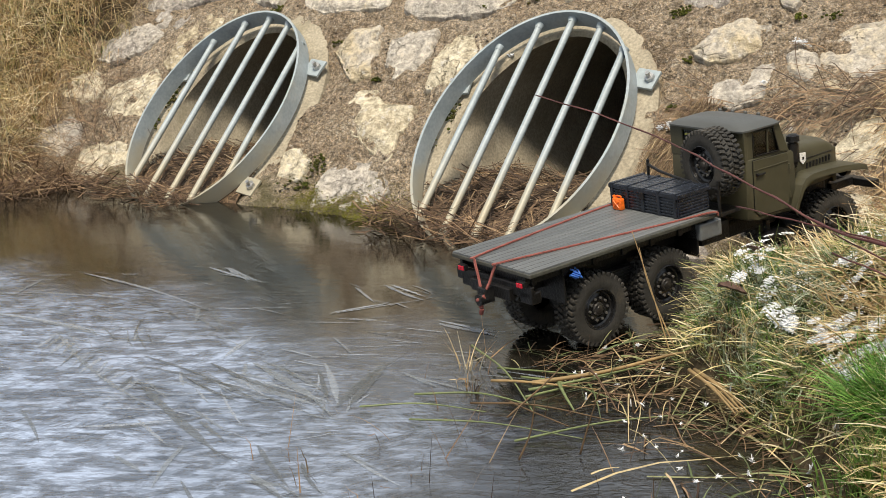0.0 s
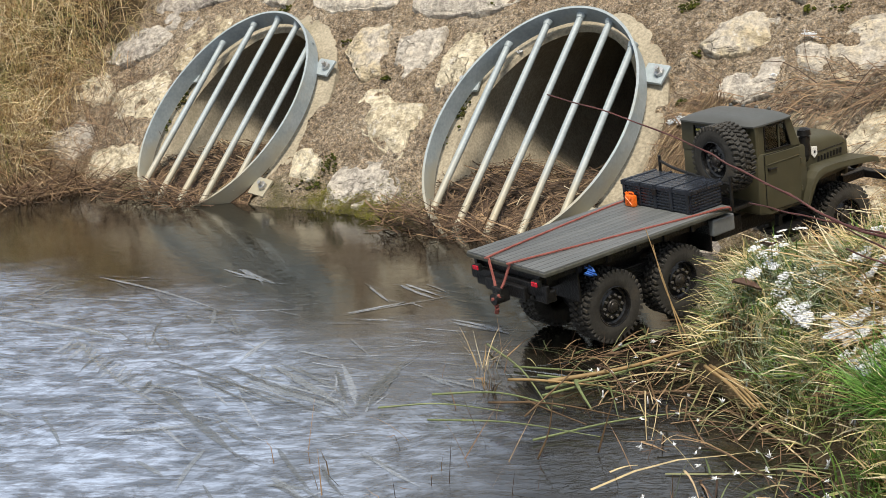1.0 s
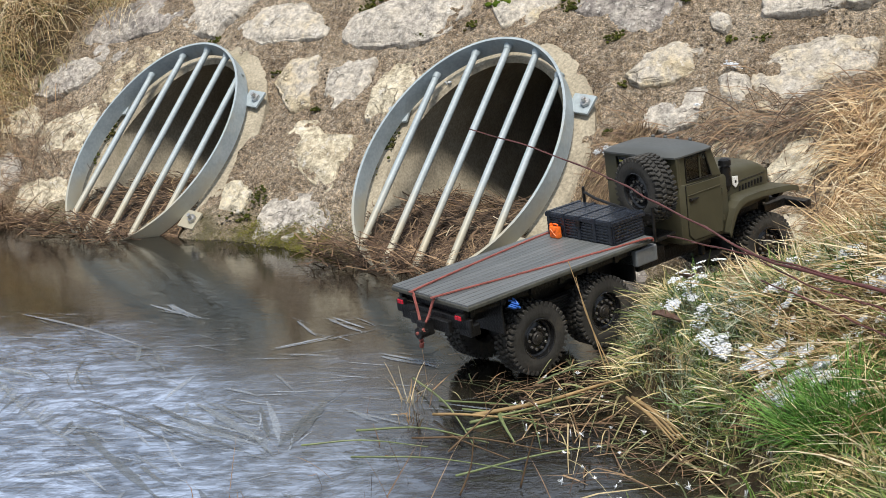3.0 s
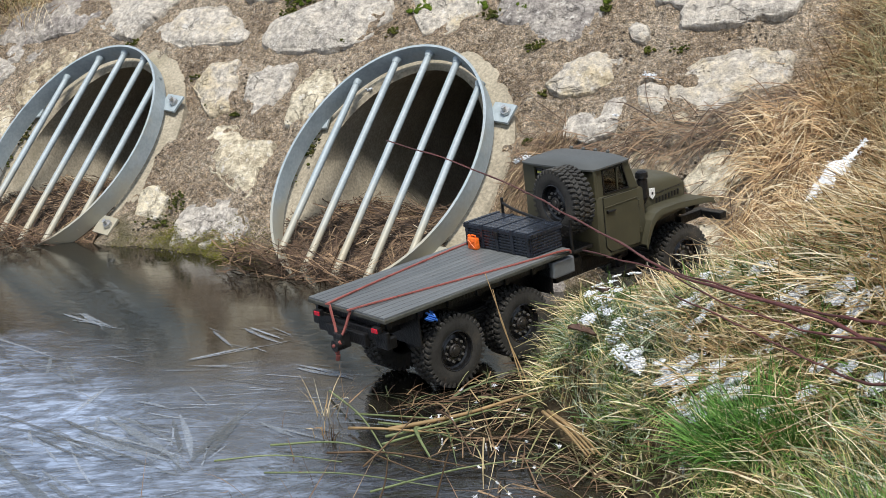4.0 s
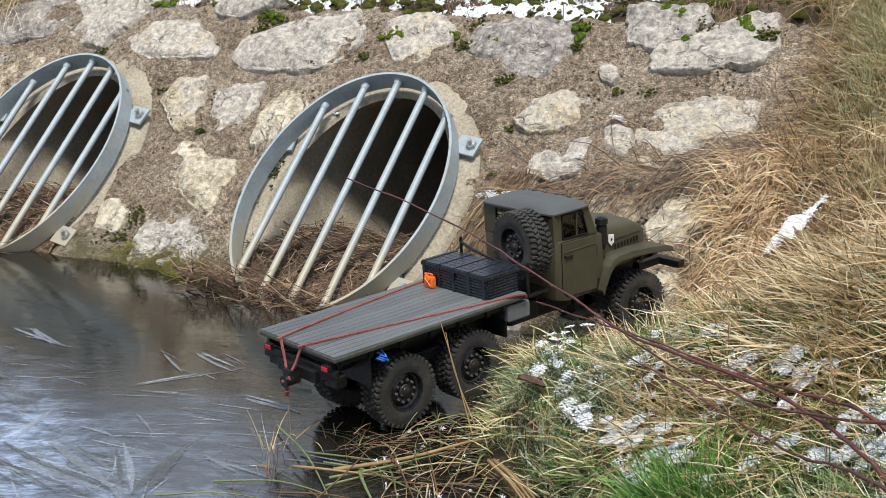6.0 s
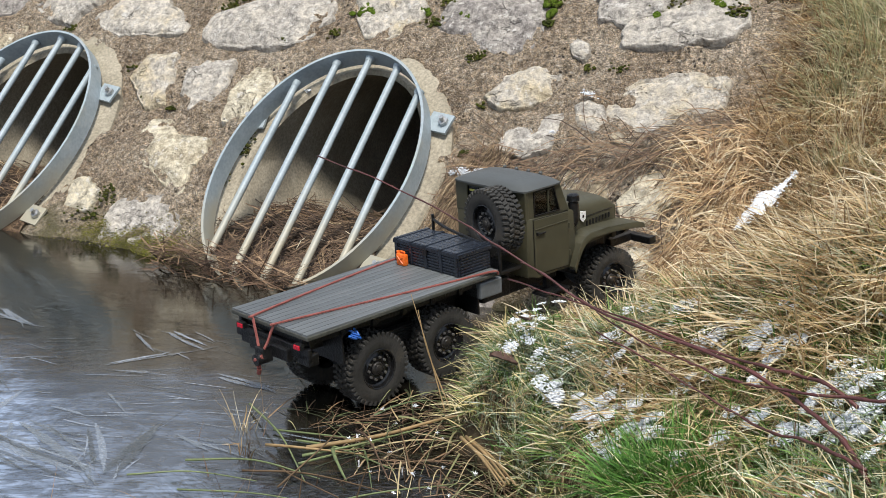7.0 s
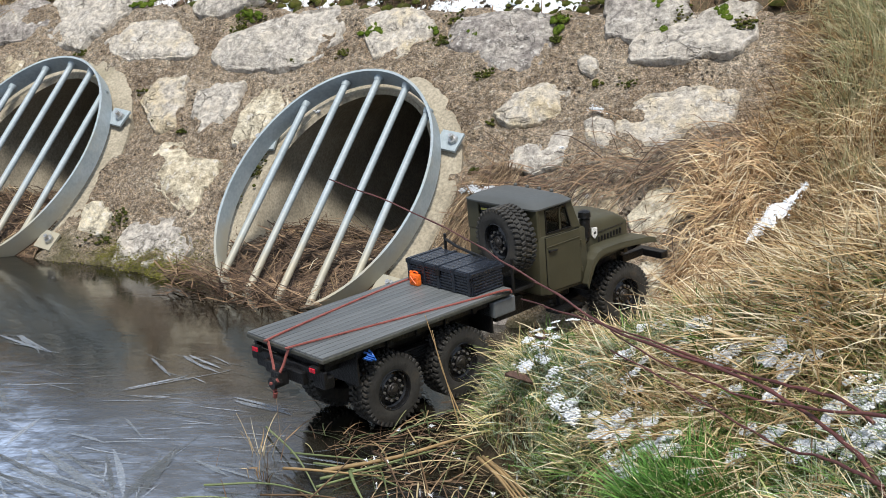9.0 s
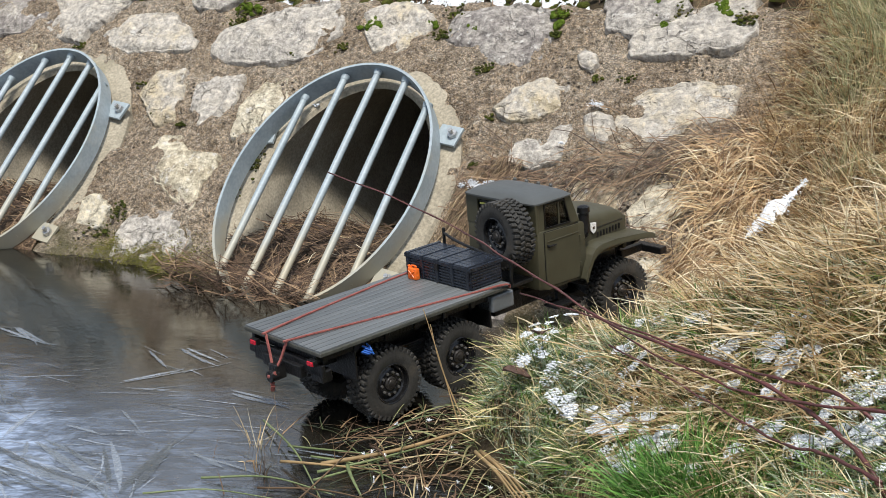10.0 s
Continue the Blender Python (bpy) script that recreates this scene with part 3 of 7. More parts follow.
def build_ground():
    xs = np.concatenate([[-60, -40, -25, -15, -9, -6, -4.5, -3.5], np.arange(-3.0, 3.01, 0.04), [3.5, 4.5, 6, 9, 15, 25, 40, 60]])
    ys = np.concatenate([[-60, -40, -25, -15, -9, -6, -4.5], np.arange(-3.6, 2.21, 0.04), [2.6, 3.2, 4, 6, 9, 15, 25, 40, 60]])
    X, Y = np.meshgrid(xs, ys)
    Z = ground_height(X, Y)
    nx = len(xs)
    v = np.stack([X.ravel(), Y.ravel(), Z.ravel()], 1)
    j, i = np.meshgrid(np.arange(len(ys) - 1), np.arange(nx - 1), indexing="ij")
    a = (j * nx + i).ravel()
    q = np.stack([a, a + 1, a + nx + 1, a + nx], 1)
    c = v[q].mean(1)
    # the two culverts run in under the bank
    cut = np.zeros(len(q), bool)
    for u in PIPES:
        cut |= (np.abs(c[:, 0] - u) < 0.36) & (c[:, 1] > -0.34) & (c[:, 1] < 0.42)
    ob = array_mesh("ground", v, q[~cut], M_SOIL)
    return tagged(ob, "dark damp soil of the stream banks under matted winter grass", "ground", kind="structure")


PIPES = (0.0, -1.087)
RING_A, RING_B = 0.280, 0.368
build_ground()

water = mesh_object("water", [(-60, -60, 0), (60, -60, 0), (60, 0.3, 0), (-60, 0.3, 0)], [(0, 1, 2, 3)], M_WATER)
tagged(water, "thin clear ice on dark brown still water", "water", kind="structure")


# ---------------------------------------------------------------- rubble wall
def wall_relief(u, s):
    return 0.024 * fbm(u * 5, s * 5, 11, 3) + 0.021 * fbm(u * 22, s * 22, 21, 5)


def build_wall():
    us = np.arange(-2.4, 1.7, 0.009)
    ss = np.arange(-0.62, 0.675, 0.009)
    U, S = np.meshgrid(us, ss)
    n = FACE + wall_relief(U, S)
    # the foot of the wall spreads a little at the water
    n = n + 0.05 * np.clip(-0.2 - S, 0, 0.3) / 0.3
    top = np.clip((S - 0.60) / 0.075, 0, 1)
    n = n - 0.05 * top ** 2
    x, y, z = U, S * CS - n * SN, Z0 + S * SN + n * CS
    v = np.stack([x.ravel(), y.ravel(), z.ravel()], 1)
    nx = len(us)
    j, i = np.meshgrid(np.arange(len(ss) - 1), np.arange(nx - 1), indexing="ij")
    a = (j * nx + i).ravel()
    q = np.stack([a, a + 1, a + nx + 1, a + nx], 1)
    c = np.stack([U.ravel()[q].mean(1), S.ravel()[q].mean(1)], 1)
    keep = np.ones(len(q), bool)
    for p in PIPES:
        keep &= ((c[:, 0] - p) / 0.30) ** 2 + (c[:, 1] / 0.385) ** 2 > 1
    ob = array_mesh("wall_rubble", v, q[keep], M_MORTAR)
    return tagged(ob, "sloping retaining wall of limestone blocks set in sandy mortar", "wall", kind="structure")


wall = build_wall()


def build_stone(corners, seed, proud=0.017, material=None):
    """One limestone block: its outline's corners (along the wall, up the slope), a face of a few broken facets, set in the mortar."""
    r = random.Random(seed)
    u = sum(c[0] for c in corners) / len(corners)
    s = sum(c[1] for c in corners) / len(corners)
    cor = [(a - u, b - s) for a, b in corners]
    reach = max(math.hypot(a, b) for a, b in cor)
    seg, rings = 72, (1.10, 1.06, 1.03, 0.995, 0.96, 0.92, 0.87, 0.81, 0.74, 0.66, 0.57, 0.47, 0.36, 0.25, 0.13)
    edge = []
    for i in range(seg):
        a = 2 * math.pi * (i + 0.5) / seg
        best = 9.0
        for (x0, y0), (x1, y1) in zip(cor, cor[1:] + cor[:1]):
            dx, dy = x1 - x0, y1 - y0
            den = math.cos(a) * dy - math.sin(a) * dx
            if abs(den) > 1e-9:
                t = (x0 * dy - y0 * dx) / den
                hit = ((math.cos(a) * t - x0) * dx + (math.sin(a) * t - y0) * dy) / (dx * dx + dy * dy)
                if t > 0 and -0.01 <= hit <= 1.01:
                    best = min(best, t)
        if best > 5:
            best = reach * 0.8
        best = min(best, reach)
        edge.append(best * (1 + 0.15 * float(fbm(i * 0.30, seed * 3.1, 5, 4)) + 0.022 * r.uniform(-1, 1)))
    lift = proud * r.uniform(0.8, 1.3)
    # broken faces, each with its own lean
    facets = []
    for k in range(7):
        q, a = r.uniform(0.1, 0.75) * reach, r.uniform(0, 6.28)
        facets.append((q * math.cos(a), q * math.sin(a), r.uniform(-0.62, 0.62), r.uniform(-0.50, 0.62), r.uniform(0.0, 0.012)))
    verts, faces = [], []

    def place(du, ds, fall, inner):
        cutoff = min(lift + fx * (du - fu) + fy * (ds - fs) + fh for fu, fs, fx, fy, fh in facets)
        n = fall + inner * max(-min(0.010, 0.08 * reach), min(0.0, cutoff - lift))
        n += 0.014 * float(fbm((u + du) * 8, (s + ds) * 8, seed % 97, 2)) + 0.009 * float(fbm((u + du) * 30, (s + ds) * 30, 9, 4))
        n -= inner * 0.010 * abs(2 * float(vnoise((u + du) * 7 - (s + ds) * 9, (u + du) * 5 + (s + ds) * 6, seed % 61)))
        n -= inner * 0.05 * max(0.0, 0.06 - abs(float(vnoise((u + du) * 11 + (s + ds) * 4, (s + ds) * 11, seed % 53))))
        return on_wall(u + du, s + ds, FACE + 0.006 + n)
    falls = (-0.036, -0.016, -0.004, 0.20 * lift, 0.42 * lift, 0.60 * lift, 0.74 * lift, 0.85 * lift, 0.94 * lift)
    for ri, rr in enumerate(rings):
        fall = falls[ri] if ri < len(falls) else lift
        for i in range(seg):
            a = 2 * math.pi * (i + 0.5) / seg
            verts.append(place(math.cos(a) * edge[i] * rr, math.sin(a) * edge[i] * rr, fall, min(1.0, max(0.0, (ri - 2) / 3))))
    verts.append(place(0, 0, lift, 1.0))
    for ri in range(len(rings) - 1):
        for i in range(seg):
            p, q = ri * seg + i, ri * seg + (i + 1) % seg
            faces.append((p, q, q + seg, p + seg))
    b = (len(rings) - 1) * seg
    for i in range(seg):
        faces.append((b + i, b + (i + 1) % seg, len(verts) - 1))
    ob = mesh_object("stone", verts, faces, material or M_STONE)
    ob.data.set_sharp_from_angle(angle=radians(24))
    ob.parent = wall
    return ob


def rough_outline(u, s, w, h, turn, seed):
    """Corners of a block that is w wide and h high."""
    r = random.Random(seed)
    k = r.choice((5, 6, 7))
    ct, st = math.cos(radians(turn)), math.sin(radians(turn))
    out = []
    for i in range(k):
        a, d = 2 * math.pi * (i + r.uniform(-0.25, 0.25)) / k, r.uniform(0.9, 1.15)
        x, y = math.cos(a) * d * w / 2, math.sin(a) * d * h / 2
        out.append((u + x * ct - y * st, s + x * st + y * ct))
    return out


TOP_COURSE = [
    [(-1.76, 0.42), (-1.79, 0.53), (-1.66, 0.63), (-1.43, 0.65), (-1.33, 0.51), (-1.54, 0.44), (-1.66, 0.39)],
    [(-1.32, 0.49), (-1.36, 0.64), (-1.28, 0.71), (-1.05, 0.70), (-1.02, 0.61), (-1.09, 0.56), (-1.15, 0.45), (-1.25, 0.45)],
    [(-1.06, 0.48), (-1.01, 0.56), (-0.85, 0.57), (-0.72, 0.49), (-0.70, 0.43), (-0.90, 0.41), (-0.99, 0.42)],
    [(-0.80, 0.63), (-0.80, 0.69), (-0.64, 0.69), (-0.57, 0.67), (-0.68, 0.59), (-0.77, 0.59)],
    [(-0.64, 0.44), (-0.61, 0.52), (-0.45, 0.59), (-0.29, 0.63), (-0.25, 0.61), (-0.23, 0.52), (-0.28, 0.43), (-0.37, 0.40), (-0.54, 0.39)],
    [(-0.19, 0.59), (-0.14, 0.63), (0.00, 0.63), (0.06, 0.57), (0.05, 0.49), (-0.01, 0.46), (-0.09, 0.46)],
    [(0.10, 0.48), (0.12, 0.60), (0.27, 0.63), (0.39, 0.62), (0.43, 0.54), (0.40, 0.46), (0.34, 0.40), (0.20, 0.47)],
    [(0.51, 0.69), (0.61, 0.69), (0.72, 0.70), (0.75, 0.64), (0.69, 0.57), (0.62, 0.54), (0.56, 0.56)],
    [(0.65, 0.48), (0.64, 0.54), (0.73, 0.61), (0.84, 0.67), (0.91, 0.67), (0.94, 0.56), (0.89, 0.51), (0.77, 0.48)],
]
MIDDLE_COURSE = [
    [(-0.80, 0.26), (-0.78, 0.34), (-0.68, 0.36), (-0.65, 0.28), (-0.63, 0.18), (-0.69, 0.16)],
    [(-0.60, 0.24), (-0.61, 0.31), (-0.53, 0.35), (-0.47, 0.35), (-0.45, 0.27), (-0.46, 0.18), (-0.54, 0.17)],
    [(-0.42, 0.19), (-0.41, 0.30), (-0.32, 0.34), (-0.29, 0.28), (-0.32, 0.17), (-0.34, 0.12), (-0.40, 0.14)],
    [(-0.66, 0.02), (-0.65, 0.13), (-0.58, 0.14), (-0.50, 0.08), (-0.42, 0.08), (-0.40, 0.03), (-0.43, -0.01), (-0.41, -0.09), (-0.45, -0.10), (-0.58, -0.02)],
    [(0.34, 0.29), (0.37, 0.35), (0.44, 0.40), (0.52, 0.37), (0.52, 0.31), (0.46, 0.27), (0.39, 0.25)],
    [(0.43, 0.13), (0.44, 0.19), (0.50, 0.24), (0.56, 0.26), (0.58, 0.20), (0.56, 0.15), (0.50, 0.12)],
    [(0.58, 0.28), (0.61, 0.30), (0.65, 0.29), (0.68, 0.24), (0.65, 0.20), (0.61, 0.22)],
    [(0.67, 0.34), (0.72, 0.37), (0.85, 0.40), (0.93, 0.38), (0.93, 0.31), (0.83, 0.26), (0.80, 0.19), (0.73, 0.19), (0.66, 0.22)],
    [(0.61, 0.07), (0.65, 0.11), (0.71, 0.10), (0.74, 0.05), (0.72, -0.01), (0.64, 0.01)],
    [(0.51, 0.46), (0.53, 0.48), (0.56, 0.47), (0.57, 0.44), (0.56, 0.42), (0.53, 0.43)],
    [(-1.51, 0.21), (-1.51, 0.30), (-1.42, 0.42), (-1.32, 0.42), (-1.33, 0.33), (-1.39, 0.20), (-1.46, 0.17)],
    [(0.77, 0.03), (0.80, 0.10), (0.89, 0.13), (0.90, 0.05), (0.85, -0.02), (0.79, -0.01)],
]
# blocks that are half hidden or far off: place, width, height, turn
OTHERS = [(-2.02, .56, .33, .2, 5), (-1.62, .38, .18, .10, 10), (-1.74, .28, .28, .15, 15), (-1.58, .05, .30, .23, 20), (-1.83, .09, .20, .16, 0), (-1.52, -.20, .25, .20, 10), (.50, -.01, .22, .19, 15),
          (.51, -.28, .14, .10, 0), (-.50, -.20, .30, .19, 8), (-.74, -.14, .14, .14, 20), (.80, -.15, .20, .13, 10), (.66, -.16, .15, .12, -10), (-1.80, -.12, .20, .16, 0)]
for i, row in enumerate(TOP_COURSE):
    build_stone(row, seed=100 + i, proud=0.018, material=M_STONE)
for i, row in enumerate(MIDDLE_COURSE):
    build_stone(row, seed=200 + i, proud=0.018, material=M_STONE_OCHRE if i in (2, 3, 8, 10, 11) else M_STONE)
for i, row in enumerate(OTHERS):
    build_stone(rough_outline(*row, seed=300 + i), seed=300 + i, proud=0.016, material=M_STONE_OCHRE if i in (3, 4, 5, 9, 10) else M_STONE)


# ---------------------------------------------------------------- culvert pipes and grates
def build_pipe(u0):
    """Concrete pipe cut off flush with the slope; it runs level into the bank."""
    seg = 64
    verts, faces = [], []

    def ring(a, b, n, back=None, wob=0.0):
        for k in range(seg):
            t = 2 * math.pi * k / seg
            w = 1 + wob * float(vnoise(k * 0.45, u0 * 7 + 3, 2))
            p = on_wall(u0 + a * math.cos(t) * w, b * math.sin(t) * w, n)
            verts.append((p.x, p.y if back is None else back, p.z))
    ri, ro = 0.238, 0.312
    ring(ro * 1.03, ro * 1.03 / SN * 0.93, FACE - 0.06, wob=0.025)
    ring(ro * 1.03, ro * 1.03 / SN * 0.93, FACE - 0.002, wob=0.015)
    ring(ro, ro / SN * 0.93, FACE + 0.008, wob=0.012)
    ring(ri + 0.008, (ri + 0.008) / SN, FACE + 0.012, wob=0.01)
    ring(ri, ri / SN, FACE + 0.002)
    for back in (0.45, 1.0, 4.5):
        ring(ri, ri / SN, FACE, back)
    for r in range(7):
        for k in range(seg):
            p, q = r * seg + k, r * seg + (k + 1) % seg
            faces.append((p, q, q + seg, p + seg))
    faces.append(tuple(range(7 * seg, 8 * seg)))
    ob = mesh_object("culvert_pipe", verts, faces, M_CONCRETE)
    ob.data.set_sharp_from_angle(angle=radians(40))
    return tagged(ob, "round concrete drain pipe cut off along the slope", "drain pipe", group="drain pipes", kind="structure")


def build_grate(u0):
    g = empty("pipe_grate", Matrix.Translation(on_wall(u0, 0, 0)))
    inv = g.matrix_world.inverted()
    seg = 96
    bm = bmesh.new()
    rows = []
    for a, b, n in ((RING_A, RING_B, -0.034), (RING_A, RING_B, 0.020), (RING_A - 0.007, RING_B - 0.007, 0.020), (RING_A - 0.007, RING_B - 0.007, -0.034)):
        rows.append([bm.verts.new(inv @ on_wall(u0 + a * math.cos(2 * math.pi * k / seg), b * math.sin(2 * math.pi * k / seg) - 0.012, n)) for k in range(seg)])
    for r in range(4):
        p, q = rows[r], rows[(r + 1) % 4]
        for k in range(seg):
            bm.faces.new((p[k], p[(k + 1) % seg], q[(k + 1) % seg], q[k]))
    part("ring", bm, M_GALV, g, "flat galvanised steel hoop", smooth=True)
    for k in range(5):
        u = (k - 2) * 0.093
        s = (RING_B - 0.006) * math.sqrt(1 - (u / (RING_A - 0.006)) ** 2)
        bm = bmesh.new()
        add_rod(bm, inv @ on_wall(u0 + u, -s - 0.012, -0.008), inv @ on_wall(u0 + u, s - 0.012, -0.008), 0.0092, 14)
        add_rod(bm, inv @ on_wall(u0 + u, s - 0.026, -0.008), inv @ on_wall(u0 + u, s - 0.012, -0.008), 0.0105, 10, 0.014)
        part("bar", bm, M_GALV, g, smooth=True)
    for su, ss, w in ((0.268, 0.184, 1), (0.263, -0.240, 1), (-0.285, 0.14, -1)):
        bm = bmesh.new()
        c = on_wall(u0 + su - 0.008 * w, ss, -0.036)
        tilt = Matrix.Rotation(SLOPE, 4, "X")
        c = inv @ c
        add_box(bm, (c.x - 0.032, c.y - 0.028, c.z - 0.004), (c.x + 0.032, c.y + 0.028, c.z + 0.004), 0.001, tilt @ Matrix.Rotation(radians(-8 if w > 0 else 8), 4, "Z"))
        br = part("bracket", bm, M_GALV, g, "flat steel fixing lug")
        bm = bmesh.new()
        add_rod(bm, inv @ on_wall(u0 + su + 0.006 * w, ss, -0.034), inv @ on_wall(u0 + su + 0.006 * w, ss, -0.022), 0.013, 6)
        add_rod(bm, inv @ on_wall(u0 + su + 0.006 * w, ss, -0.024), inv @ on_wall(u0 + su + 0.006 * w, ss, -0.008), 0.006, 10)
        part("bolt", bm, M_BOLT, br, "hexagonal anchor bolt")
    return tagged(g, "galvanised steel grate of five bars bolted over a pipe mouth", "grate", group="pipe grates")


for u0 in PIPES:
    build_pipe(u0)
    build_grate(u0)


# ---------------------------------------------------------------- toy truck
truck = empty("toy_truck", Matrix.Translation((0.604, -0.783, 0.004)) @ Matrix.Rotation(radians(71.2), 4, "Z") @ Matrix.Rotation(radians(-5.2), 4, "Y") @ Matrix.Rotation(radians(-0.4), 4, "X"))
tagged(truck, "olive green six-wheeled model army truck with a flat grey deck", "toy truck")
HW = 0.095   # half width of the cab


def tpart(name, bm, material, parent=None, label="", smooth=False):
    ob = part(name, bm, material, parent or truck, label, smooth)
    return ob


def build_deck():
    bm = bmesh.new()
    add_box(bm, (-0.153, -0.110, 0.1655), (0.279, 0.110, 0.1725), 0.0015)
    deck = tpart("deck", bm, M_DECKEDGE, None, "flat cargo deck with worn edges")
    n, w = 14, 0.2164 / 14
    me = None
    for k in range(n):
        y = -0.1082 + w * (k + 0.5)
        if me is None:
            bm = bmesh.new()
            add_box(bm, (-0.1515, -w / 2 + 0.0007, 0.0), (0.2775, w / 2 - 0.0007, 0.0045), 0.0007)
            ob = tpart("plank", bm, M_DECK, deck)
            me = ob.data
        else:
            ob = new("plank", me)
            ob.parent = deck
        ob.location = (0, y, 0.1715)
    for y in (-0.088, 0.088):
        bm = bmesh.new()
        add_box(bm, (-0.15, y - 0.004, 0.150), (0.275, y + 0.004, 0.1660), 0.001)
        tpart("side_rail", bm, M_BLACK, deck)
    for k in range(7):
        bm = bmesh.new()
        x = -0.14 + 0.066 * k
        add_box(bm, (x, -0.096, 0.148), (x + 0.01, 0.096, 0.1658), 0.001)
        tpart("cross_bearer", bm, M_BLACK, deck)


def build_frame():
    bm = bmesh.new()
    for y in (-0.036, 0.036):
        add_box(bm, (-0.150, y - 0.005, 0.118), (0.66, y + 0.005, 0.149), 0.0015)
    for x in (-0.14, -0.02, 0.08, 0.18, 0.30, 0.42, 0.55, 0.65):
        add_box(bm, (x, -0.036, 0.124), (x + 0.012, 0.036, 0.142), 0.001)
    tpart("chassis_frame", bm, M_BLACK)
    bm = bmesh.new()
    add_box(bm, (0.03, -0.030, 0.090), (0.13, 0.030, 0.125), 0.008)
    add_box(bm, (0.19, -0.034, 0.078), (0.27, 0.034, 0.126), 0.008)
    tpart("gearbox", bm, M_BLACK)
    for y in (-0.045, 0.045):
        for a, b in (((0.0, y, 0.055), (0.08, y, 0.095)), ((0.159, y, 0.055), (0.08, y, 0.095)), ((0.608, y, 0.062), (0.50, y, 0.110))):
            bm = bmesh.new()
            add_rod(bm, a, b, 0.005, 8)
            tpart("torque_rod", bm, M_BLACK)
    for x in (-0.075, 0.235):
        bm = bmesh.new()
        add_box(bm, (x, -0.095, 0.098), (x + 0.004, 0.095, 0.150), 0.001)
        tpart("mud_flap", bm, M_BLACK, None, "black rubber flap behind the wheels")
    for x in (0.0, 0.159, 0.608):
        bm = bmesh.new()
        add_rod(bm, (x, -0.075, 0.067), (x, 0.075, 0.067), 0.011, 12)
        add_lathe_at(bm, [(0.001, -0.03), (0.02, -0.024), (0.027, 0.0), (0.02, 0.024), (0.001, 0.03)], (x, 0.0, 0.067), 18)
        tpart("axle", bm, M_BLACK, None, "", True)
    for y in (-0.052, 0.052):
        bm = bmesh.new()
        for k in range(5):
            x0, x1 = 0.0 + 0.012 * k, 0.159 - 0.012 * k
            add_box(bm, (x0, y - 0.008, 0.085 + 0.0055 * k), (x1, y + 0.008, 0.090 + 0.0055 * k), 0.0008)
        tpart("leaf_spring", bm, M_BLACK)
    bm = bmesh.new()
    add_rod(bm, (0.159, 0, 0.085), (0.42, 0, 0.125), 0.006, 10)
    add_rod(bm, (0.0, 0, 0.08), (0.159, 0, 0.08), 0.006, 10)
    tpart("drive_shaft", bm, M_BLACK)
    bm = bmesh.new()
    add_box(bm, (-0.158, -0.055, 0.118), (-0.146, 0.055, 0.140), 0.002)
    add_box(bm, (-0.150, -0.105, 0.128), (-0.142, 0.105, 0.150), 0.002)
    tpart("rear_crossmember", bm, M_BLACK)
    bm = bmesh.new()
    add_box(bm, (-0.176, -0.012, 0.110), (-0.156, 0.012, 0.136), 0.002)
    add_rod(bm, (-0.186, -0.004, 0.118), (-0.170, -0.004, 0.118), 0.010, 12)
    tpart("tow_hitch", bm, M_BLACK)
    for y in (-0.088, 0.076):
        bm = bmesh.new()
        add_box(bm, (-0.159, y - 0.009, 0.148), (-0.151, y + 0.009, 0.159), 0.001)
        lamp = tpart("tail_light", bm, M_BLACK)
        for dy, mm in ((-0.005, M_REDLENS), (0.005, M_REDLENS)):
            bm = bmesh.new()
            add_box(bm, (-0.1615, y + dy * 0.8 - 0.0034, 0.1495), (-0.1585, y + dy * 0.8 + 0.0034, 0.1570), 0.0008)
            tpart("lens", bm, mm, lamp, "red plastic lens")
        bm = bmesh.new()
        add_box(bm, (-0.150, y - 0.016, 0.118), (-0.128, y + 0.016, 0.140), 0.003)
        tpart("rear_box", bm, M_BLACK)
    for y in (-1, 1):
        bm = bmesh.new()
        add_box(bm, (0.235, min(y * 0.062, y * 0.104), 0.128), (0.290, max(y * 0.062, y * 0.104), 0.159), 0.003)
        tpart("tool_box", bm, M_GREYBOX, None, "light grey metal tool box")
        bm = bmesh.new()
        add_box(bm, (0.27, min(y * 0.04, y * 0.07), 0.102), (0.345, max(y * 0.04, y * 0.07), 0.140), 0.006)
        tpart("fuel_tank", bm, M_BLACK, None, "", True)
    bm = bmesh.new()
    for k in range(5):
        a = Vector((-0.062 + 0.004 * math.sin(k * 2.1), -0.100 - 0.004 * math.cos(k * 3), 0.150 + 0.005 * math.sin(k * 1.7)))
        add_tube(bm, spline([a, a + Vector((0.010, -0.004, -0.006)), a + Vector((0.02 - 0.002 * k, 0.0, -0.012 + 0.002 * k)), a + Vector((0.012, 0.004, 0.0))], 4), [0.0018] * 13, 5)
    tpart("wire", bm, M_BLUE, None, "tangled bright blue wire")


def add_lathe_at(bm, profile, at, seg):
    tmp = bmesh.new()
    add_lathe(tmp, profile, seg)
    bmesh.ops.translate(tmp, verts=tmp.verts, vec=at)
    me = bpy.data.meshes.new("tmp")
    tmp.to_mesh(me)
    tmp.free()
    bm.from_mesh(me)
    bpy.data.meshes.remove(me)


WHEEL = {}


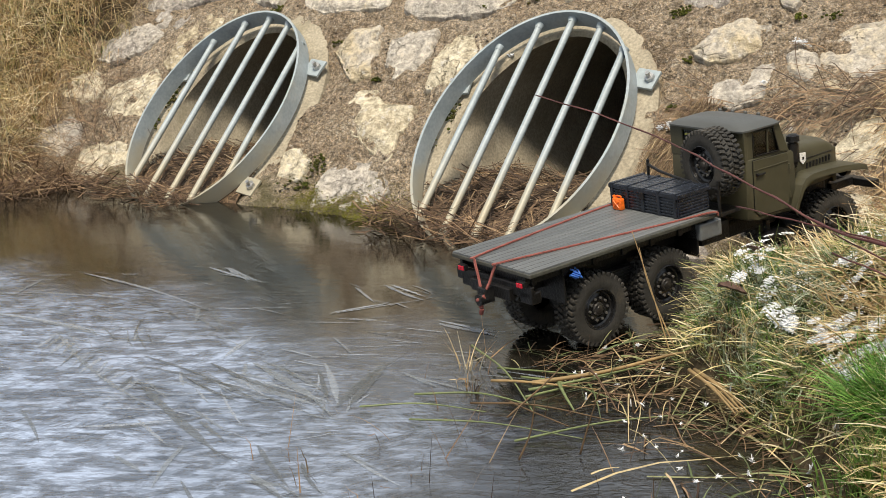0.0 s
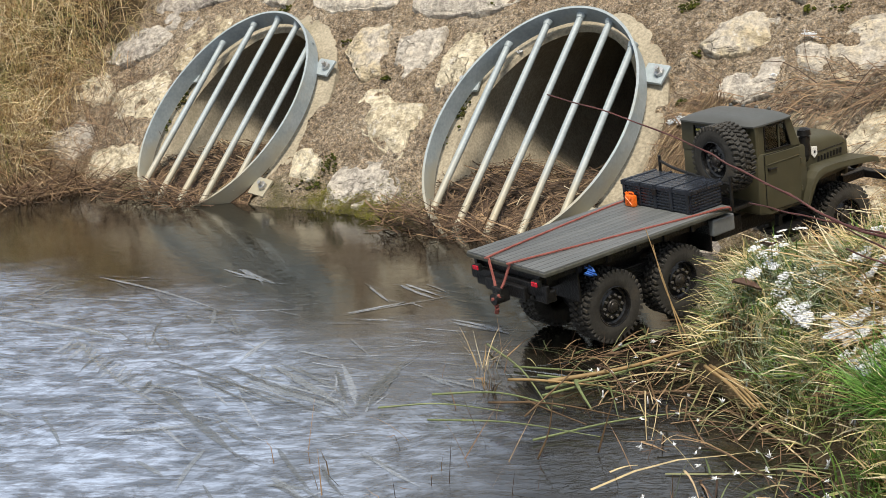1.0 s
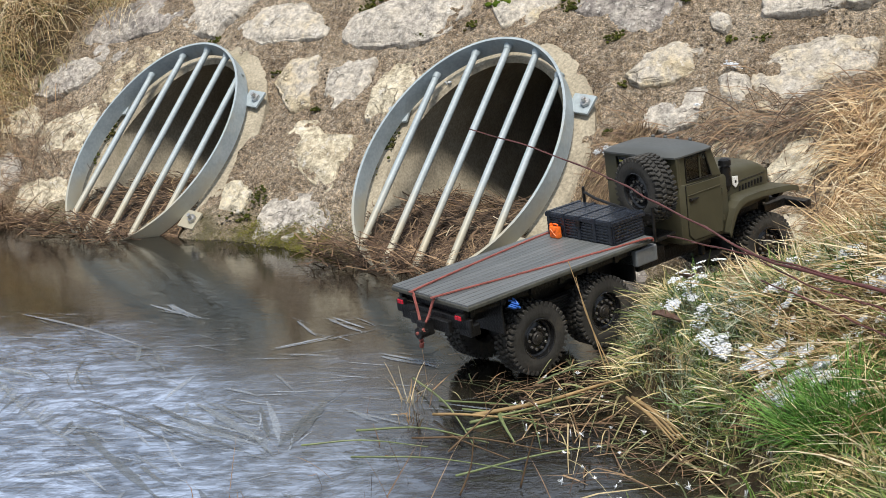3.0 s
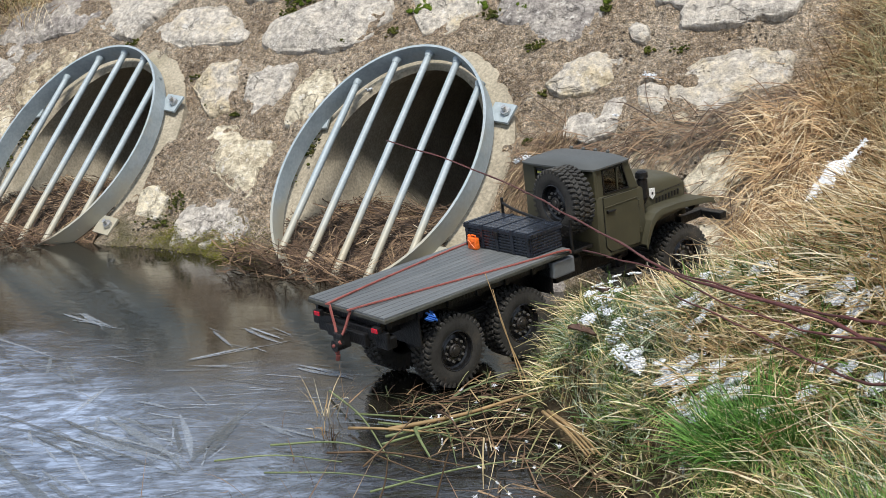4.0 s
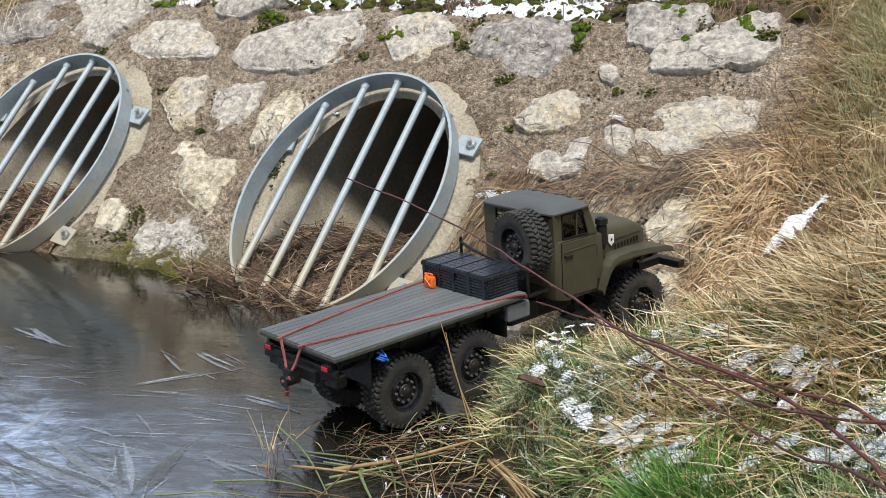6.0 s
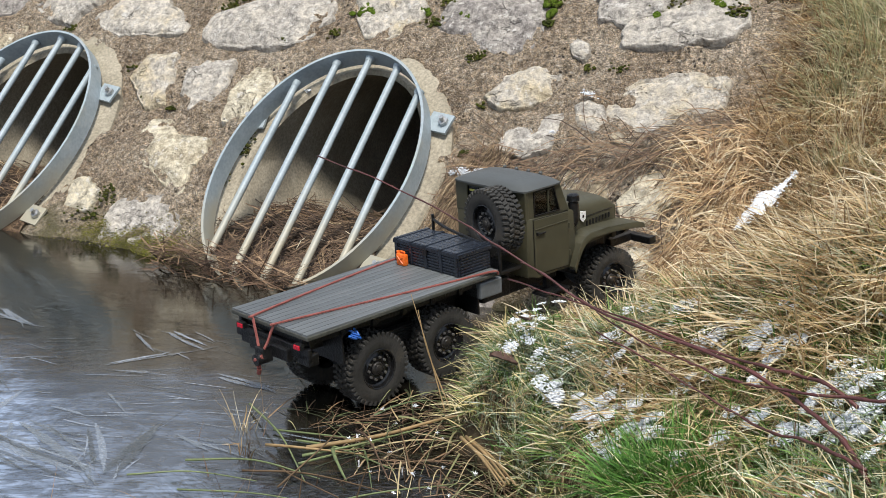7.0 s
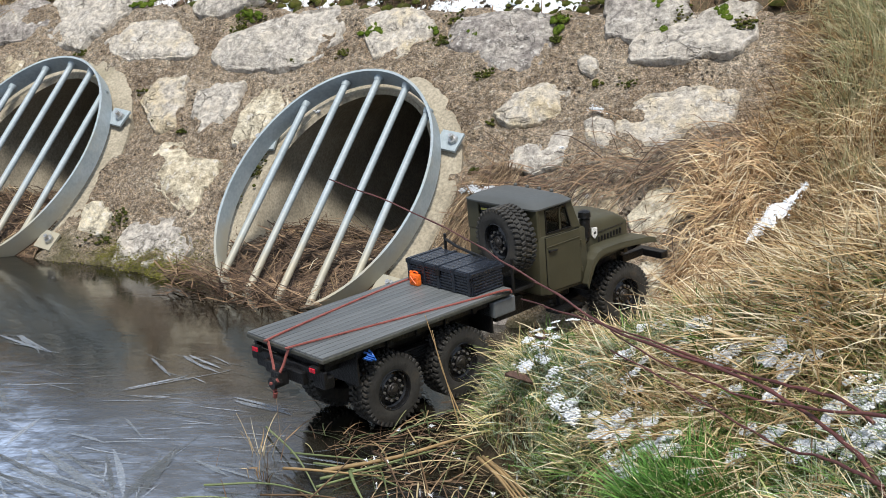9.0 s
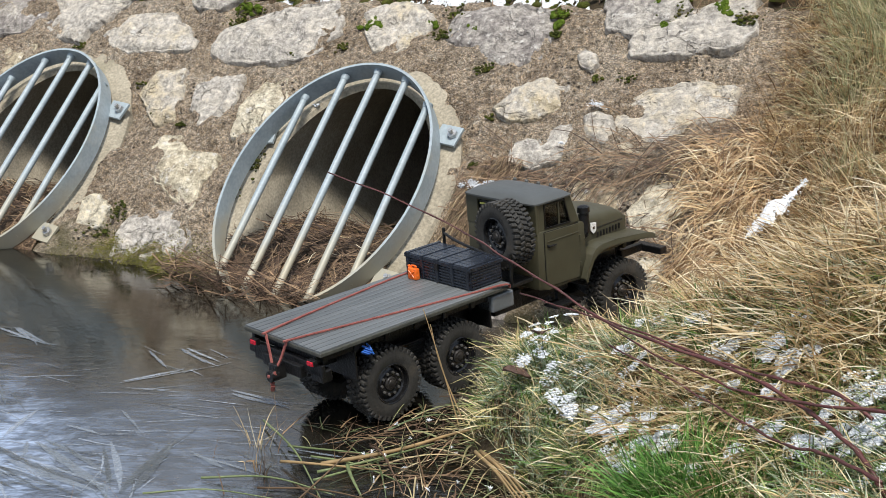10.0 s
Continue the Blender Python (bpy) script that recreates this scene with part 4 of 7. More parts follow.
def build_wheel(x, y, z, side, axis_turn=None, steer=0.0):
    """side -1: the outer face looks to -y."""
    if not WHEEL:
        bm = bmesh.new()
        prof = [(0.034, -0.0215), (0.037, -0.0235), (0.050, -0.0245), (0.058, -0.0225), (0.0605, -0.0185), (0.0615, 0.0), (0.0605, 0.0185), (0.058, 0.0225),
                (0.050, 0.0245), (0.037, 0.0235), (0.034, 0.0215), (0.033, 0.0)]
        add_lathe(bm, prof, 48)
        n = 38
        for k in range(n):
            for s in (-1, 1):
                a = 2 * math.pi * (k + (0.5 if s > 0 else 0)) / n
                rot = Matrix.Rotation(-a, 4, "Y")
                for off, lug, w, skew in ((0.0, 0.0175, 0.0115, 0.22), (math.pi / n, 0.0062, 0.0100, -0.35)):
                    m = Matrix.Rotation(-a - off, 4, "Y") @ Matrix.Translation((0.0612, s * lug, 0)) @ Matrix.Rotation(s * skew, 4, "X")
                    r = bmesh.ops.create_cube(bm, size=1, matrix=m @ Matrix.Diagonal((0.0076, w, 0.0062, 1)))
                    es = list({e for v in r["verts"] for e in v.link_edges})
                    bmesh.ops.bevel(bm, geom=es, offset=0.0010, segments=1, affect="EDGES")
                m = rot @ Matrix.Translation((0.0596, s * 0.0222, 0.0005))
                bmesh.ops.create_cube(bm, size=1, matrix=m @ Matrix.Diagonal((0.0056, 0.0026, 0.0048, 1)))
        bmesh.ops.recalc_face_normals(bm, faces=bm.faces)
        WHEEL["tyre"] = bm
        bm = bmesh.new()
        add_lathe(bm, [(0.0345, 0.021), (0.0365, -0.0225), (0.0350, -0.0235), (0.0335, -0.0225), (0.0315, -0.0150), (0.0285, -0.0125), (0.0240, -0.0140), (0.0215, -0.0165),
                       (0.0170, -0.0170), (0.0155, -0.0160), (0.0001, -0.0160)], 36)
        WHEEL["rim"] = bm
        bm = bmesh.new()
        add_lathe(bm, [(0.0115, -0.012), (0.0115, -0.0180), (0.0100, -0.0195), (0.0070, -0.0200), (0.0060, -0.0215), (0.0040, -0.0222), (0.0001, -0.0222)], 20)
        for k in range(6):
            a = 2 * math.pi * k / 6
            add_rod(bm, (0.0098 * math.cos(a), -0.0200, 0.0098 * math.sin(a)), (0.0098 * math.cos(a), -0.0222, 0.0098 * math.sin(a)), 0.0012, 6)
        add_rod(bm, (0, 0.02, 0), (0, -0.015, 0), 0.008, 12)
        WHEEL["hub"] = bm
        bm = bmesh.new()
        add_rod(bm, (0.0195, -0.0160, 0), (0.0195, -0.0200, 0), 0.0023, 8)
        WHEEL["bolt"] = bm
        for key, material in (("tyre", M_RUBBER), ("rim", M_RIM), ("hub", M_HUB), ("bolt", M_HUBBOLT)):
            me = bpy.data.meshes.new(key)
            bmesh.ops.recalc_face_normals(WHEEL[key], faces=WHEEL[key].faces)
            WHEEL[key].to_mesh(me)
            WHEEL[key].free()
            me.materials.append(material)
            me.polygons.foreach_set("use_smooth", [True] * len(me.polygons))
            me.set_sharp_from_angle(angle=radians(35))
            WHEEL[key] = me
    hub = new("wheel", WHEEL["hub"])
    hub.parent = truck
    turn = axis_turn or (Matrix.Identity(4) if side < 0 else Matrix.Rotation(math.pi, 4, "Z"))
    hub.matrix_local = Matrix.Translation((x, y, z)) @ Matrix.Rotation(steer, 4, "Z") @ turn @ Matrix.Rotation(x * 40, 4, "Y")
    for key in ("tyre", "rim"):
        o = new(key, WHEEL[key])
        o.parent = hub
        if key == "tyre":
            o["label"] = "chunky black off-road tyre with mud in the tread"
    for k in range(10):
        o = new("bolt", WHEEL["bolt"])
        o.parent = hub
        o.matrix_local = Matrix.Rotation(2 * math.pi * k / 10, 4, "Y")
    return hub


def build_cab():
    # lower body
    bm = bmesh.new()
    add_prism(bm, [(0.366, 0.132), (0.392, 0.128), (0.485, 0.124), (0.500, 0.160), (0.500, 0.238), (0.368, 0.246)], -HW, HW, 0.005)
    body = tpart("cab_body", bm, M_OLIVE, None, "olive painted cab shell", True)
    # rear wall round its window
    zt = 0.300
    for lo, hi in (((0.367, -HW + 0.001, 0.240), (0.376, -0.050, zt)), ((0.367, 0.062, 0.240), (0.376, HW - 0.001, zt)), ((0.367, -0.051, 0.240), (0.376, 0.063, 0.254)),
                   ((0.367, -0.051, 0.290), (0.376, 0.063, zt))):
        bm = bmesh.new()
        add_box(bm, lo, hi, 0.0014)
        tpart("rear_panel", bm, M_OLIVE, body)
    bm = bmesh.new()
    add_box(bm, (0.3705, -0.051, 0.253), (0.3725, 0.063, 0.291))
    pane = tpart("rear_window", bm, M_GLASS, body, "dusty glass rear window")
    for k, (y0, y1) in enumerate(((0.030, 0.056), (0.038, 0.050))):
        bm = bmesh.new()
        add_box(bm, (0.3685, y0, 0.280 - 0.006 * k), (0.3704, y1, 0.2835 - 0.006 * k))
        tpart("lettering", bm, M_YELLOW, pane, "small yellow lettering too small to read")
    # pillars, window frames and panes of the two sides
    for s in (-1, 1):
        y = s * (HW - 0.003)
        y0, y1 = min(y, y - s * 0.007), max(y, y - s * 0.007)
        for outline in ([(0.369, 0.240), (0.391, 0.240), (0.391, zt), (0.369, zt)],
                        [(0.462, 0.240), (0.486, 0.240), (0.462, zt), (0.446, zt)],
                        [(0.390, 0.2935), (0.452, 0.2935), (0.450, zt), (0.390, zt)],
                        [(0.390, 0.238), (0.470, 0.236), (0.469, 0.2445), (0.390, 0.2465)]):
            bm = bmesh.new()
            add_prism(bm, outline, y0, y1, 0.001)
            tpart("pillar", bm, M_OLIVE, body)
        # rubber seal round the pane, standing a little proud
        seal = [(0.391, 0.246), (0.461, 0.244), (0.446, 0.293), (0.391, 0.293)]
        cx, cz = sum(a for a, _ in seal) / 4, sum(b for _, b in seal) / 4
        inner = [(cx + (a - cx) * 0.93, cz + (b - cz) * 0.90) for a, b in seal]
        bm = bmesh.new()
        yo = s * (HW - 0.0015)
        for k in range(4):
            a, b, c2, d = seal[k], seal[(k + 1) % 4], inner[(k + 1) % 4], inner[k]
            add_prism(bm, [a, b, c2, d], min(yo, yo - s * 0.003), max(yo, yo - s * 0.003))
        tpart("window_seal", bm, M_BLACK, body, "black rubber window seal")
        bm = bmesh.new()
        add_box(bm, (0.4305, y0 + 0.001, 0.2455), (0.4340, y1 - 0.001, 0.2935), 0.0006)
        tpart("window_bar", bm, M_OLIVE, body)
        bm = bmesh.new()
        add_prism(bm, [(0.390, 0.245), (0.465, 0.243), (0.448, 0.2945), (0.390, 0.2945)], (y0 + y1) / 2 - 0.0006, (y0 + y1) / 2 + 0.0006)
        tpart("side_window", bm, M_GLASS, body, "dark glass side window")
        # the gap round the door shows as a dark seam
        rim = [(0.3835, 0.146), (0.396, 0.134), (0.476, 0.131), (0.4805, 0.165), (0.4785, 0.2405), (0.3835, 0.2425)]
        bm = bmesh.new()
        add_prism(bm, rim, s * HW - 0.0005, s * (HW + 0.0004))
        tpart("door_gap", bm, M_BLACK, body)
        bm = bmesh.new()
        add_prism(bm, [(0.3850, 0.1467), (0.3967, 0.1354), (0.4748, 0.1325), (0.4790, 0.165), (0.4770, 0.2392), (0.3850, 0.2412)], s * HW - 0.0003, s * (HW + 0.0022), 0.0009)
        door = tpart("door", bm, M_OLIVE, body, "closed olive cab door")
        bm = bmesh.new()
        add_box(bm, (0.386, min(s * (HW + 0.0018), s * (HW + 0.0034)), 0.2215), (0.476, max(s * (HW + 0.0018), s * (HW + 0.0034)), 0.2235), 0.0006)
        tpart("pressed_crease", bm, M_OLIVE, door)
        bm = bmesh.new()
        add_rod(bm, (0.392, s * (HW + 0.005), 0.214), (0.412, s * (HW + 0.005), 0.2135), 0.0017, 8)
        add_box(bm, (0.390, min(s * HW, s * (HW + 0.006)), 0.211), (0.395, max(s * HW, s * (HW + 0.006)), 0.217), 0.0008)
        tpart("door_handle", bm, M_BLACK, door, "small dark door handle")
        for z in (0.152, 0.206):
            bm = bmesh.new()
            add_rod(bm, (0.4800, s * (HW + 0.002), z), (0.4800, s * (HW + 0.002), z + 0.010), 0.002, 8)
            tpart("hinge", bm, M_OLIVE, door)
    # windscreen frame
    for a in (-0.086, 0.0, 0.086):
        bm = bmesh.new()
        add_rod(bm, (0.490, a, 0.236), (0.460, a * 0.95, zt), 0.0035, 8)
        tpart("windscreen_post", bm, M_OLIVE, body)
    bm = bmesh.new()
    v = [bm.verts.new(p) for p in ((0.488, -0.085, 0.238), (0.488, 0.085, 0.238), (0.460, 0.081, zt), (0.460, -0.081, zt))]
    bm.faces.new(v)
    bmesh.ops.solidify(bm, geom=bm.faces[:], thickness=0.0012)
    tpart("windscreen", bm, M_GLASS, body)
    # roof: domed, with a gutter lip
    bm = bmesh.new()
    nx, ny = 16, 20
    x0, x1, w = 0.361, 0.469, HW + 0.0025
    grid = []
    for i in range(nx + 1):
        for j in range(ny + 1):
            a, b = -1 + 2 * i / nx, -1 + 2 * j / ny
            z = 0.2995 + 0.0130 * (1 - abs(a) ** 4) ** 0.7 * (1 - abs(b) ** 4) ** 0.75
            px, py = (x0 + x1) / 2 + a * (1 - 0.07 * abs(b) ** 8) * (x1 - x0) / 2, b * (1 - 0.05 * abs(a) ** 8) * w
            grid.append(bm.verts.new((px, py, z)))
    for i in range(nx):
        for j in range(ny):
            k = i * (ny + 1) + j
            bm.faces.new((grid[k], grid[k + 1], grid[k + ny + 2], grid[k + ny + 1]))
    base = bmesh.ops.extrude_face_region(bm, geom=bm.faces[:])
    for v in base["geom"]:
        if isinstance(v, bmesh.types.BMVert):
            v.co.z = 0.2965
    tpart("roof", bm, M_ROOF, body, "slightly domed olive roof with the sky's grey sheen in its colour", True)
    for y in (-0.048, -0.016, 0.016, 0.048):
        bm = bmesh.new()
        bmesh.ops.create_uvsphere(bm, u_segments=10, v_segments=6, radius=0.0040, matrix=Matrix.Translation((0.458, y, 0.3105)))
        tpart("marker_light", bm, M_ROOF, body, "", True)
    # bonnet: rounded top that drops to the nose
    bm = bmesh.new()
    rows = []
    for x, zc, hw, zb in ((0.486, 0.246, 0.078, 0.150), (0.52, 0.245, 0.075, 0.150), (0.56, 0.242, 0.071, 0.150), (0.60, 0.237, 0.067, 0.150), (0.632, 0.230, 0.063, 0.150),
                          (0.648, 0.221, 0.060, 0.150), (0.657, 0.206, 0.057, 0.150)):
        row = []
        for k in range(13):
            a = math.pi * k / 12
            c = math.cos(a)
            y = -hw * (abs(c) ** 0.55) * (1 if c > 0 else -1)
            z = 0.205 + (zc - 0.205) * math.sin(a) ** 0.6
            row.append(bm.verts.new((x, y, z)))
        row.insert(0, bm.verts.new((x, -hw, zb)))
        row.append(bm.verts.new((x, hw, zb)))
        rows.append(row)
    for p, q in zip(rows, rows[1:]):
        for k in range(len(p) - 1):
            bm.faces.new((p[k], p[k + 1], q[k + 1], q[k]))
    bm.faces.new(rows[-1])
    bm.faces.new(rows[0][::-1])
    bonnet = tpart("bonnet", bm, M_OLIVE, None, "long rounded olive bonnet", True)
    for s in (-1, 1):
        bm = bmesh.new()
        add_tube(bm, [(0.488, s * 0.0785, 0.2085), (0.56, s * 0.0716, 0.2065), (0.645, s * 0.0612, 0.2035)], [0.0010] * 3, 5)
        tpart("bonnet_seam", bm, M_BLACK, bonnet)
        for k in range(8):
            x = 0.556 + 0.0105 * k
            hw = 0.0722 - 0.10 * (x - 0.556)
            bm = bmesh.new()
            add_box(bm, (x, s * hw - 0.0015, 0.187), (x + 0.0042, s * hw + 0.0015, 0.198), 0.0008, Matrix.Rotation(0.15, 4, "Y"))
            tpart("louvre", bm, M_BLACK, bonnet)
    bm = bmesh.new()
    add_prism(bm, [(0.535, 0.222), (0.551, 0.220), (0.551, 0.205), (0.543, 0.198), (0.535, 0.206)], -0.0765, -0.0745, 0.0006)
    dec = tpart("badge", bm, M_WHITE, bonnet, "small white shield-shaped badge")
    bm = bmesh.new()
    add_box(bm, (0.5405, -0.0772, 0.208), (0.5455, -0.0763, 0.213), 0.0005)
    tpart("badge_mark", bm, M_BLACK, dec)
    bm = bmesh.new()
    add_box(bm, (0.656, -0.052, 0.135), (0.668, 0.052, 0.205), 0.003)
    for k in range(9):
        add_box(bm, (0.667, -0.045 + 0.0105 * k, 0.145), (0.670, -0.039 + 0.0105 * k, 0.198), 0.0008)
    tpart("radiator_grille", bm, M_OLIVE)
    # snorkel beside the windscreen
    bm = bmesh.new()
    add_rod(bm, (0.503, -0.088, 0.214), (0.503, -0.088, 0.250), 0.0105, 18)
    add_rod(bm, (0.503, -0.088, 0.206), (0.503, -0.088, 0.215), 0.0070, 16, 0.0105)
    add_rod(bm, (0.503, -0.088, 0.249), (0.503, -0.088, 0.254), 0.0085, 16)
    add_rod(bm, (0.503, -0.088, 0.2535), (0.503, -0.088, 0.264), 0.0128, 18, 0.0118)
    add_rod(bm, (0.503, -0.088, 0.2635), (0.503, -0.088, 0.267), 0.0118, 18, 0.0070)
    add_rod(bm, (0.503, -0.088, 0.208), (0.503, -0.072, 0.190), 0.0070, 12)
    tpart("air_intake", bm, M_BLACK, None, "black snorkel air filter", True)
    # mudguards: flat plate bent down behind the wheel
    for s in (-1, 1):
        bm = bmesh.new()
        top = [(0.480, 0.128), (0.490, 0.152), (0.500, 0.171), (0.513, 0.182), (0.532, 0.187), (0.575, 0.186), (0.630, 0.181), (0.668, 0.177), (0.688, 0.170)]
        under = [(x + 0.003, z - 0.005) for x, z in top]
        y0, y1 = sorted((s * 0.056, s * 0.108))
        add_prism(bm, top + under[::-1], y0, y1, 0.0012)
        ya, yb = sorted((s * 0.105, s * 0.109))
        lip = [(x + 0.004, z - 0.012) for x, z in top]
        add_prism(bm, top + lip[::-1], ya, yb, 0.001)
        tpart("mudguard", bm, M_OLIVE, None, "", True)
        bm = bmesh.new()
        add_rod(bm, (0.666, s * 0.066, 0.158), (0.680, s * 0.066, 0.158), 0.012, 16)
        tpart("headlight", bm, M_BLACK)
        bm = bmesh.new()
        add_box(bm, (0.40, min(s * 0.07, s * 0.104), 0.088), (0.47, max(s * 0.07, s * 0.104), 0.093), 0.001)
        add_box(bm, (0.43, min(s * 0.07, s * 0.08), 0.09), (0.44, max(s * 0.07, s * 0.08), 0.115), 0.001)
        tpart("step", bm, M_BLACK)
    bm = bmesh.new()
    add_box(bm, (0.715, -0.100, 0.115), (0.736, 0.100, 0.130), 0.002)
    for y in (-0.045, 0.045):
        add_box(bm, (0.650, y - 0.007, 0.116), (0.717, y + 0.007, 0.132), 0.001)
    tpart("front_bumper", bm, M_BLACK, None, "dark steel front bumper")
    bm = bmesh.new()
    add_box(bm, (0.395, -0.075, 0.235), (0.408, 0.075, 0.275), 0.005)
    tpart("seat", bm, M_BLACK)
    bm = bmesh.new()
    add_box(bm, (0.52, -0.05, 0.10), (0.64, 0.05, 0.15), 0.01)
    add_box(bm, (0.33, -0.045, 0.09), (0.50, 0.045, 0.125), 0.008)
    tpart("engine_block", bm, M_BLACK)


def build_spare():
    hub = build_wheel(0.326, -0.052, 0.246, -1, Matrix.Rotation(radians(-98), 4, "Z"))
    bm = bmesh.new()
    add_tube(bm, spline([(0.296, 0.085, 0.235), (0.292, 0.04, 0.225), (0.290, -0.04, 0.215), (0.292, -0.098, 0.210)], 5), [0.0028] * 16, 8)
    add_rod(bm, (0.292, -0.098, 0.160), (0.292, -0.098, 0.225), 0.003, 8)
    add_rod(bm, (0.296, 0.085, 0.160), (0.296, 0.085, 0.245), 0.003, 8)
    add_box(bm, (0.300, -0.09, 0.155), (0.355, 0.09, 0.162), 0.001)
    tpart("spare_wheel_carrier", bm, M_BLACK)


build_deck()
build_frame()
for x, steer in ((0.0, 0.0), (0.159, 0.0), (0.608, -0.10)):
    for s in (-1, 1):
        build_wheel(x, s * 0.0715, 0.067, s, steer=steer)
build_cab()
build_spare()

# things that ride on the deck
DECK = truck.matrix_world.copy()


def build_crate():
    c = empty("storage_box", DECK @ Matrix.Translation((0.2395, 0.0, 0.1762)))
    bm = bmesh.new()
    add_box(bm, (-0.038, -0.087, 0.0), (0.038, 0.087, 0.036), 0.0015)
    body = part("box_body", bm, M_CRATE, c)
    for k in range(6):
        for sx, lo, hi in ((0, (-0.0402, -0.085, 0.0025 + 0.0056 * k), (0.0402, 0.085, 0.0055 + 0.0056 * k)), (1, (-0.036, -0.0892, 0.0025 + 0.0056 * k), (0.036, 0.0892, 0.0055 + 0.0056 * k))):
            bm = bmesh.new()
            add_box(bm, lo, hi, 0.0006)
            part("slat", bm, M_CRATE, body)
    for k in range(5):
        y = -0.082 + 0.041 * k
        bm = bmesh.new()
        add_box(bm, (-0.0418, y - 0.003, 0.001), (0.0412, y + 0.004, 0.036), 0.0008)
        part("batten", bm, M_CRATE, body)
    bm = bmesh.new()
    add_box(bm, (-0.0415, -0.0905, 0.0355), (0.0415, 0.0905, 0.0435), 0.001)
    lid = part("lid", bm, M_CRATE, c, "ribbed flat lid")
    for k in range(5):
        bm = bmesh.new()
        y = -0.082 + 0.041 * k
        add_box(bm, (-0.0425, y - 0.004, 0.036), (0.0425, y + 0.004, 0.0462), 0.0008)
        part("batten", bm, M_CRATE, lid)
    for k in range(4):
        for j in range(6):
            bm = bmesh.new()
            y = -0.0615 + 0.041 * k
            add_box(bm, (-0.0400 + 0.0134 * j, y - 0.0162, 0.043), (-0.0400 + 0.0134 * j + 0.0122, y + 0.0162, 0.0449), 0.0005)
            part("lid_board", bm, M_CRATE, lid)
    bm = bmesh.new()
    add_box(bm, (-0.0435, -0.005, 0.026), (-0.040, 0.005, 0.038), 0.0008)
    part("latch", bm, M_BLACK, c)
    return tagged(c, "ribbed black plastic storage box standing on the deck", "box")


def build_jerrycan():
    c = empty("jerrycan", DECK @ Matrix.Translation((0.189, 0.055, 0.1762)) @ Matrix.Diagonal((0.84, 0.84, 0.84, 1)))
    bm = bmesh.new()
    add_prism(bm, [(-0.0065, 0.0), (0.0065, 0.0), (0.0065, 0.0265), (-0.0065, 0.0265)], -0.014, 0.014, 0.003)
    body = part("can_body", bm, M_ORANGE, c, "", True)
    for s in (-1, 1):
        bm = bmesh.new()
        add_rod(bm, (-0.0072, s * 0.009, 0.006), (-0.0072, -s * 0.009, 0.021), 0.0011, 6)
        part("rib", bm, M_ORANGE, body)
    bm = bmesh.new()
    add_tube(bm, spline([(0, -0.009, 0.026), (0, -0.009, 0.031), (0, 0.006, 0.031), (0, 0.006, 0.026)], 4), [0.0018] * 13, 6)
    part("handle", bm, M_ORANGE, c)
    bm = bmesh.new()
    add_rod(bm, (0, 0.0105, 0.025), (-0.002, 0.0125, 0.0315), 0.0032, 10)
    part("cap", bm, M_ORANGE, c)
    return tagged(c, "tiny bright orange plastic jerrycan leaning on the black box", "jerrycan")


def build_strap():
    """Two red straps from the front of the deck, over its tail, to a knot at the tow hitch."""
    c = empty("tie_down_strap", DECK.copy())
    for row in ([(0.272, 0.086, 0.1775), (0.19, 0.092, 0.1775), (0.0, 0.067, 0.1775), (-0.150, 0.040, 0.178), (-0.157, 0.036, 0.174), (-0.166, 0.016, 0.145), (-0.176, -0.002, 0.122)],
                [(0.272, -0.113, 0.170), (0.26, -0.1115, 0.178), (0.17, -0.093, 0.1775), (0.0, -0.056, 0.1775), (-0.150, -0.025, 0.178), (-0.157, -0.022, 0.174), (-0.167, -0.014, 0.145), (-0.177, -0.004, 0.122)]):
        pts = spline(row, 8)
        bm = bmesh.new()
        prev = None
        for i, p in enumerate(pts):
            d = (pts[min(i + 1, len(pts) - 1)] - pts[max(i - 1, 0)]).normalized()
            flat = Vector((0, 1, 0)) - d * d.y
            flat.normalize()
            up = d.cross(flat) * 0.0011
            q = [bm.verts.new(p + flat * a * 0.0023 + up * b) for a, b in ((-1, -1), (1, -1), (1, 1), (-1, 1))]
            if prev:
                for k in range(4):
                    bm.faces.new((prev[k], prev[(k + 1) % 4], q[(k + 1) % 4], q[k]))
            prev = q
        part("webbing", bm, M_STRAP, c)
    bm = bmesh.new()
    add_tube(bm, spline([(-0.177, -0.012, 0.124), (-0.184, -0.002, 0.118), (-0.178, 0.008, 0.112), (-0.182, -0.006, 0.104), (-0.180, 0.0, 0.092)], 5), [0.004] * 21, 7)
    part("knot", bm, M_STRAP, c)
    return tagged(c, "faded red tie-down strap stretched over the deck", "strap")




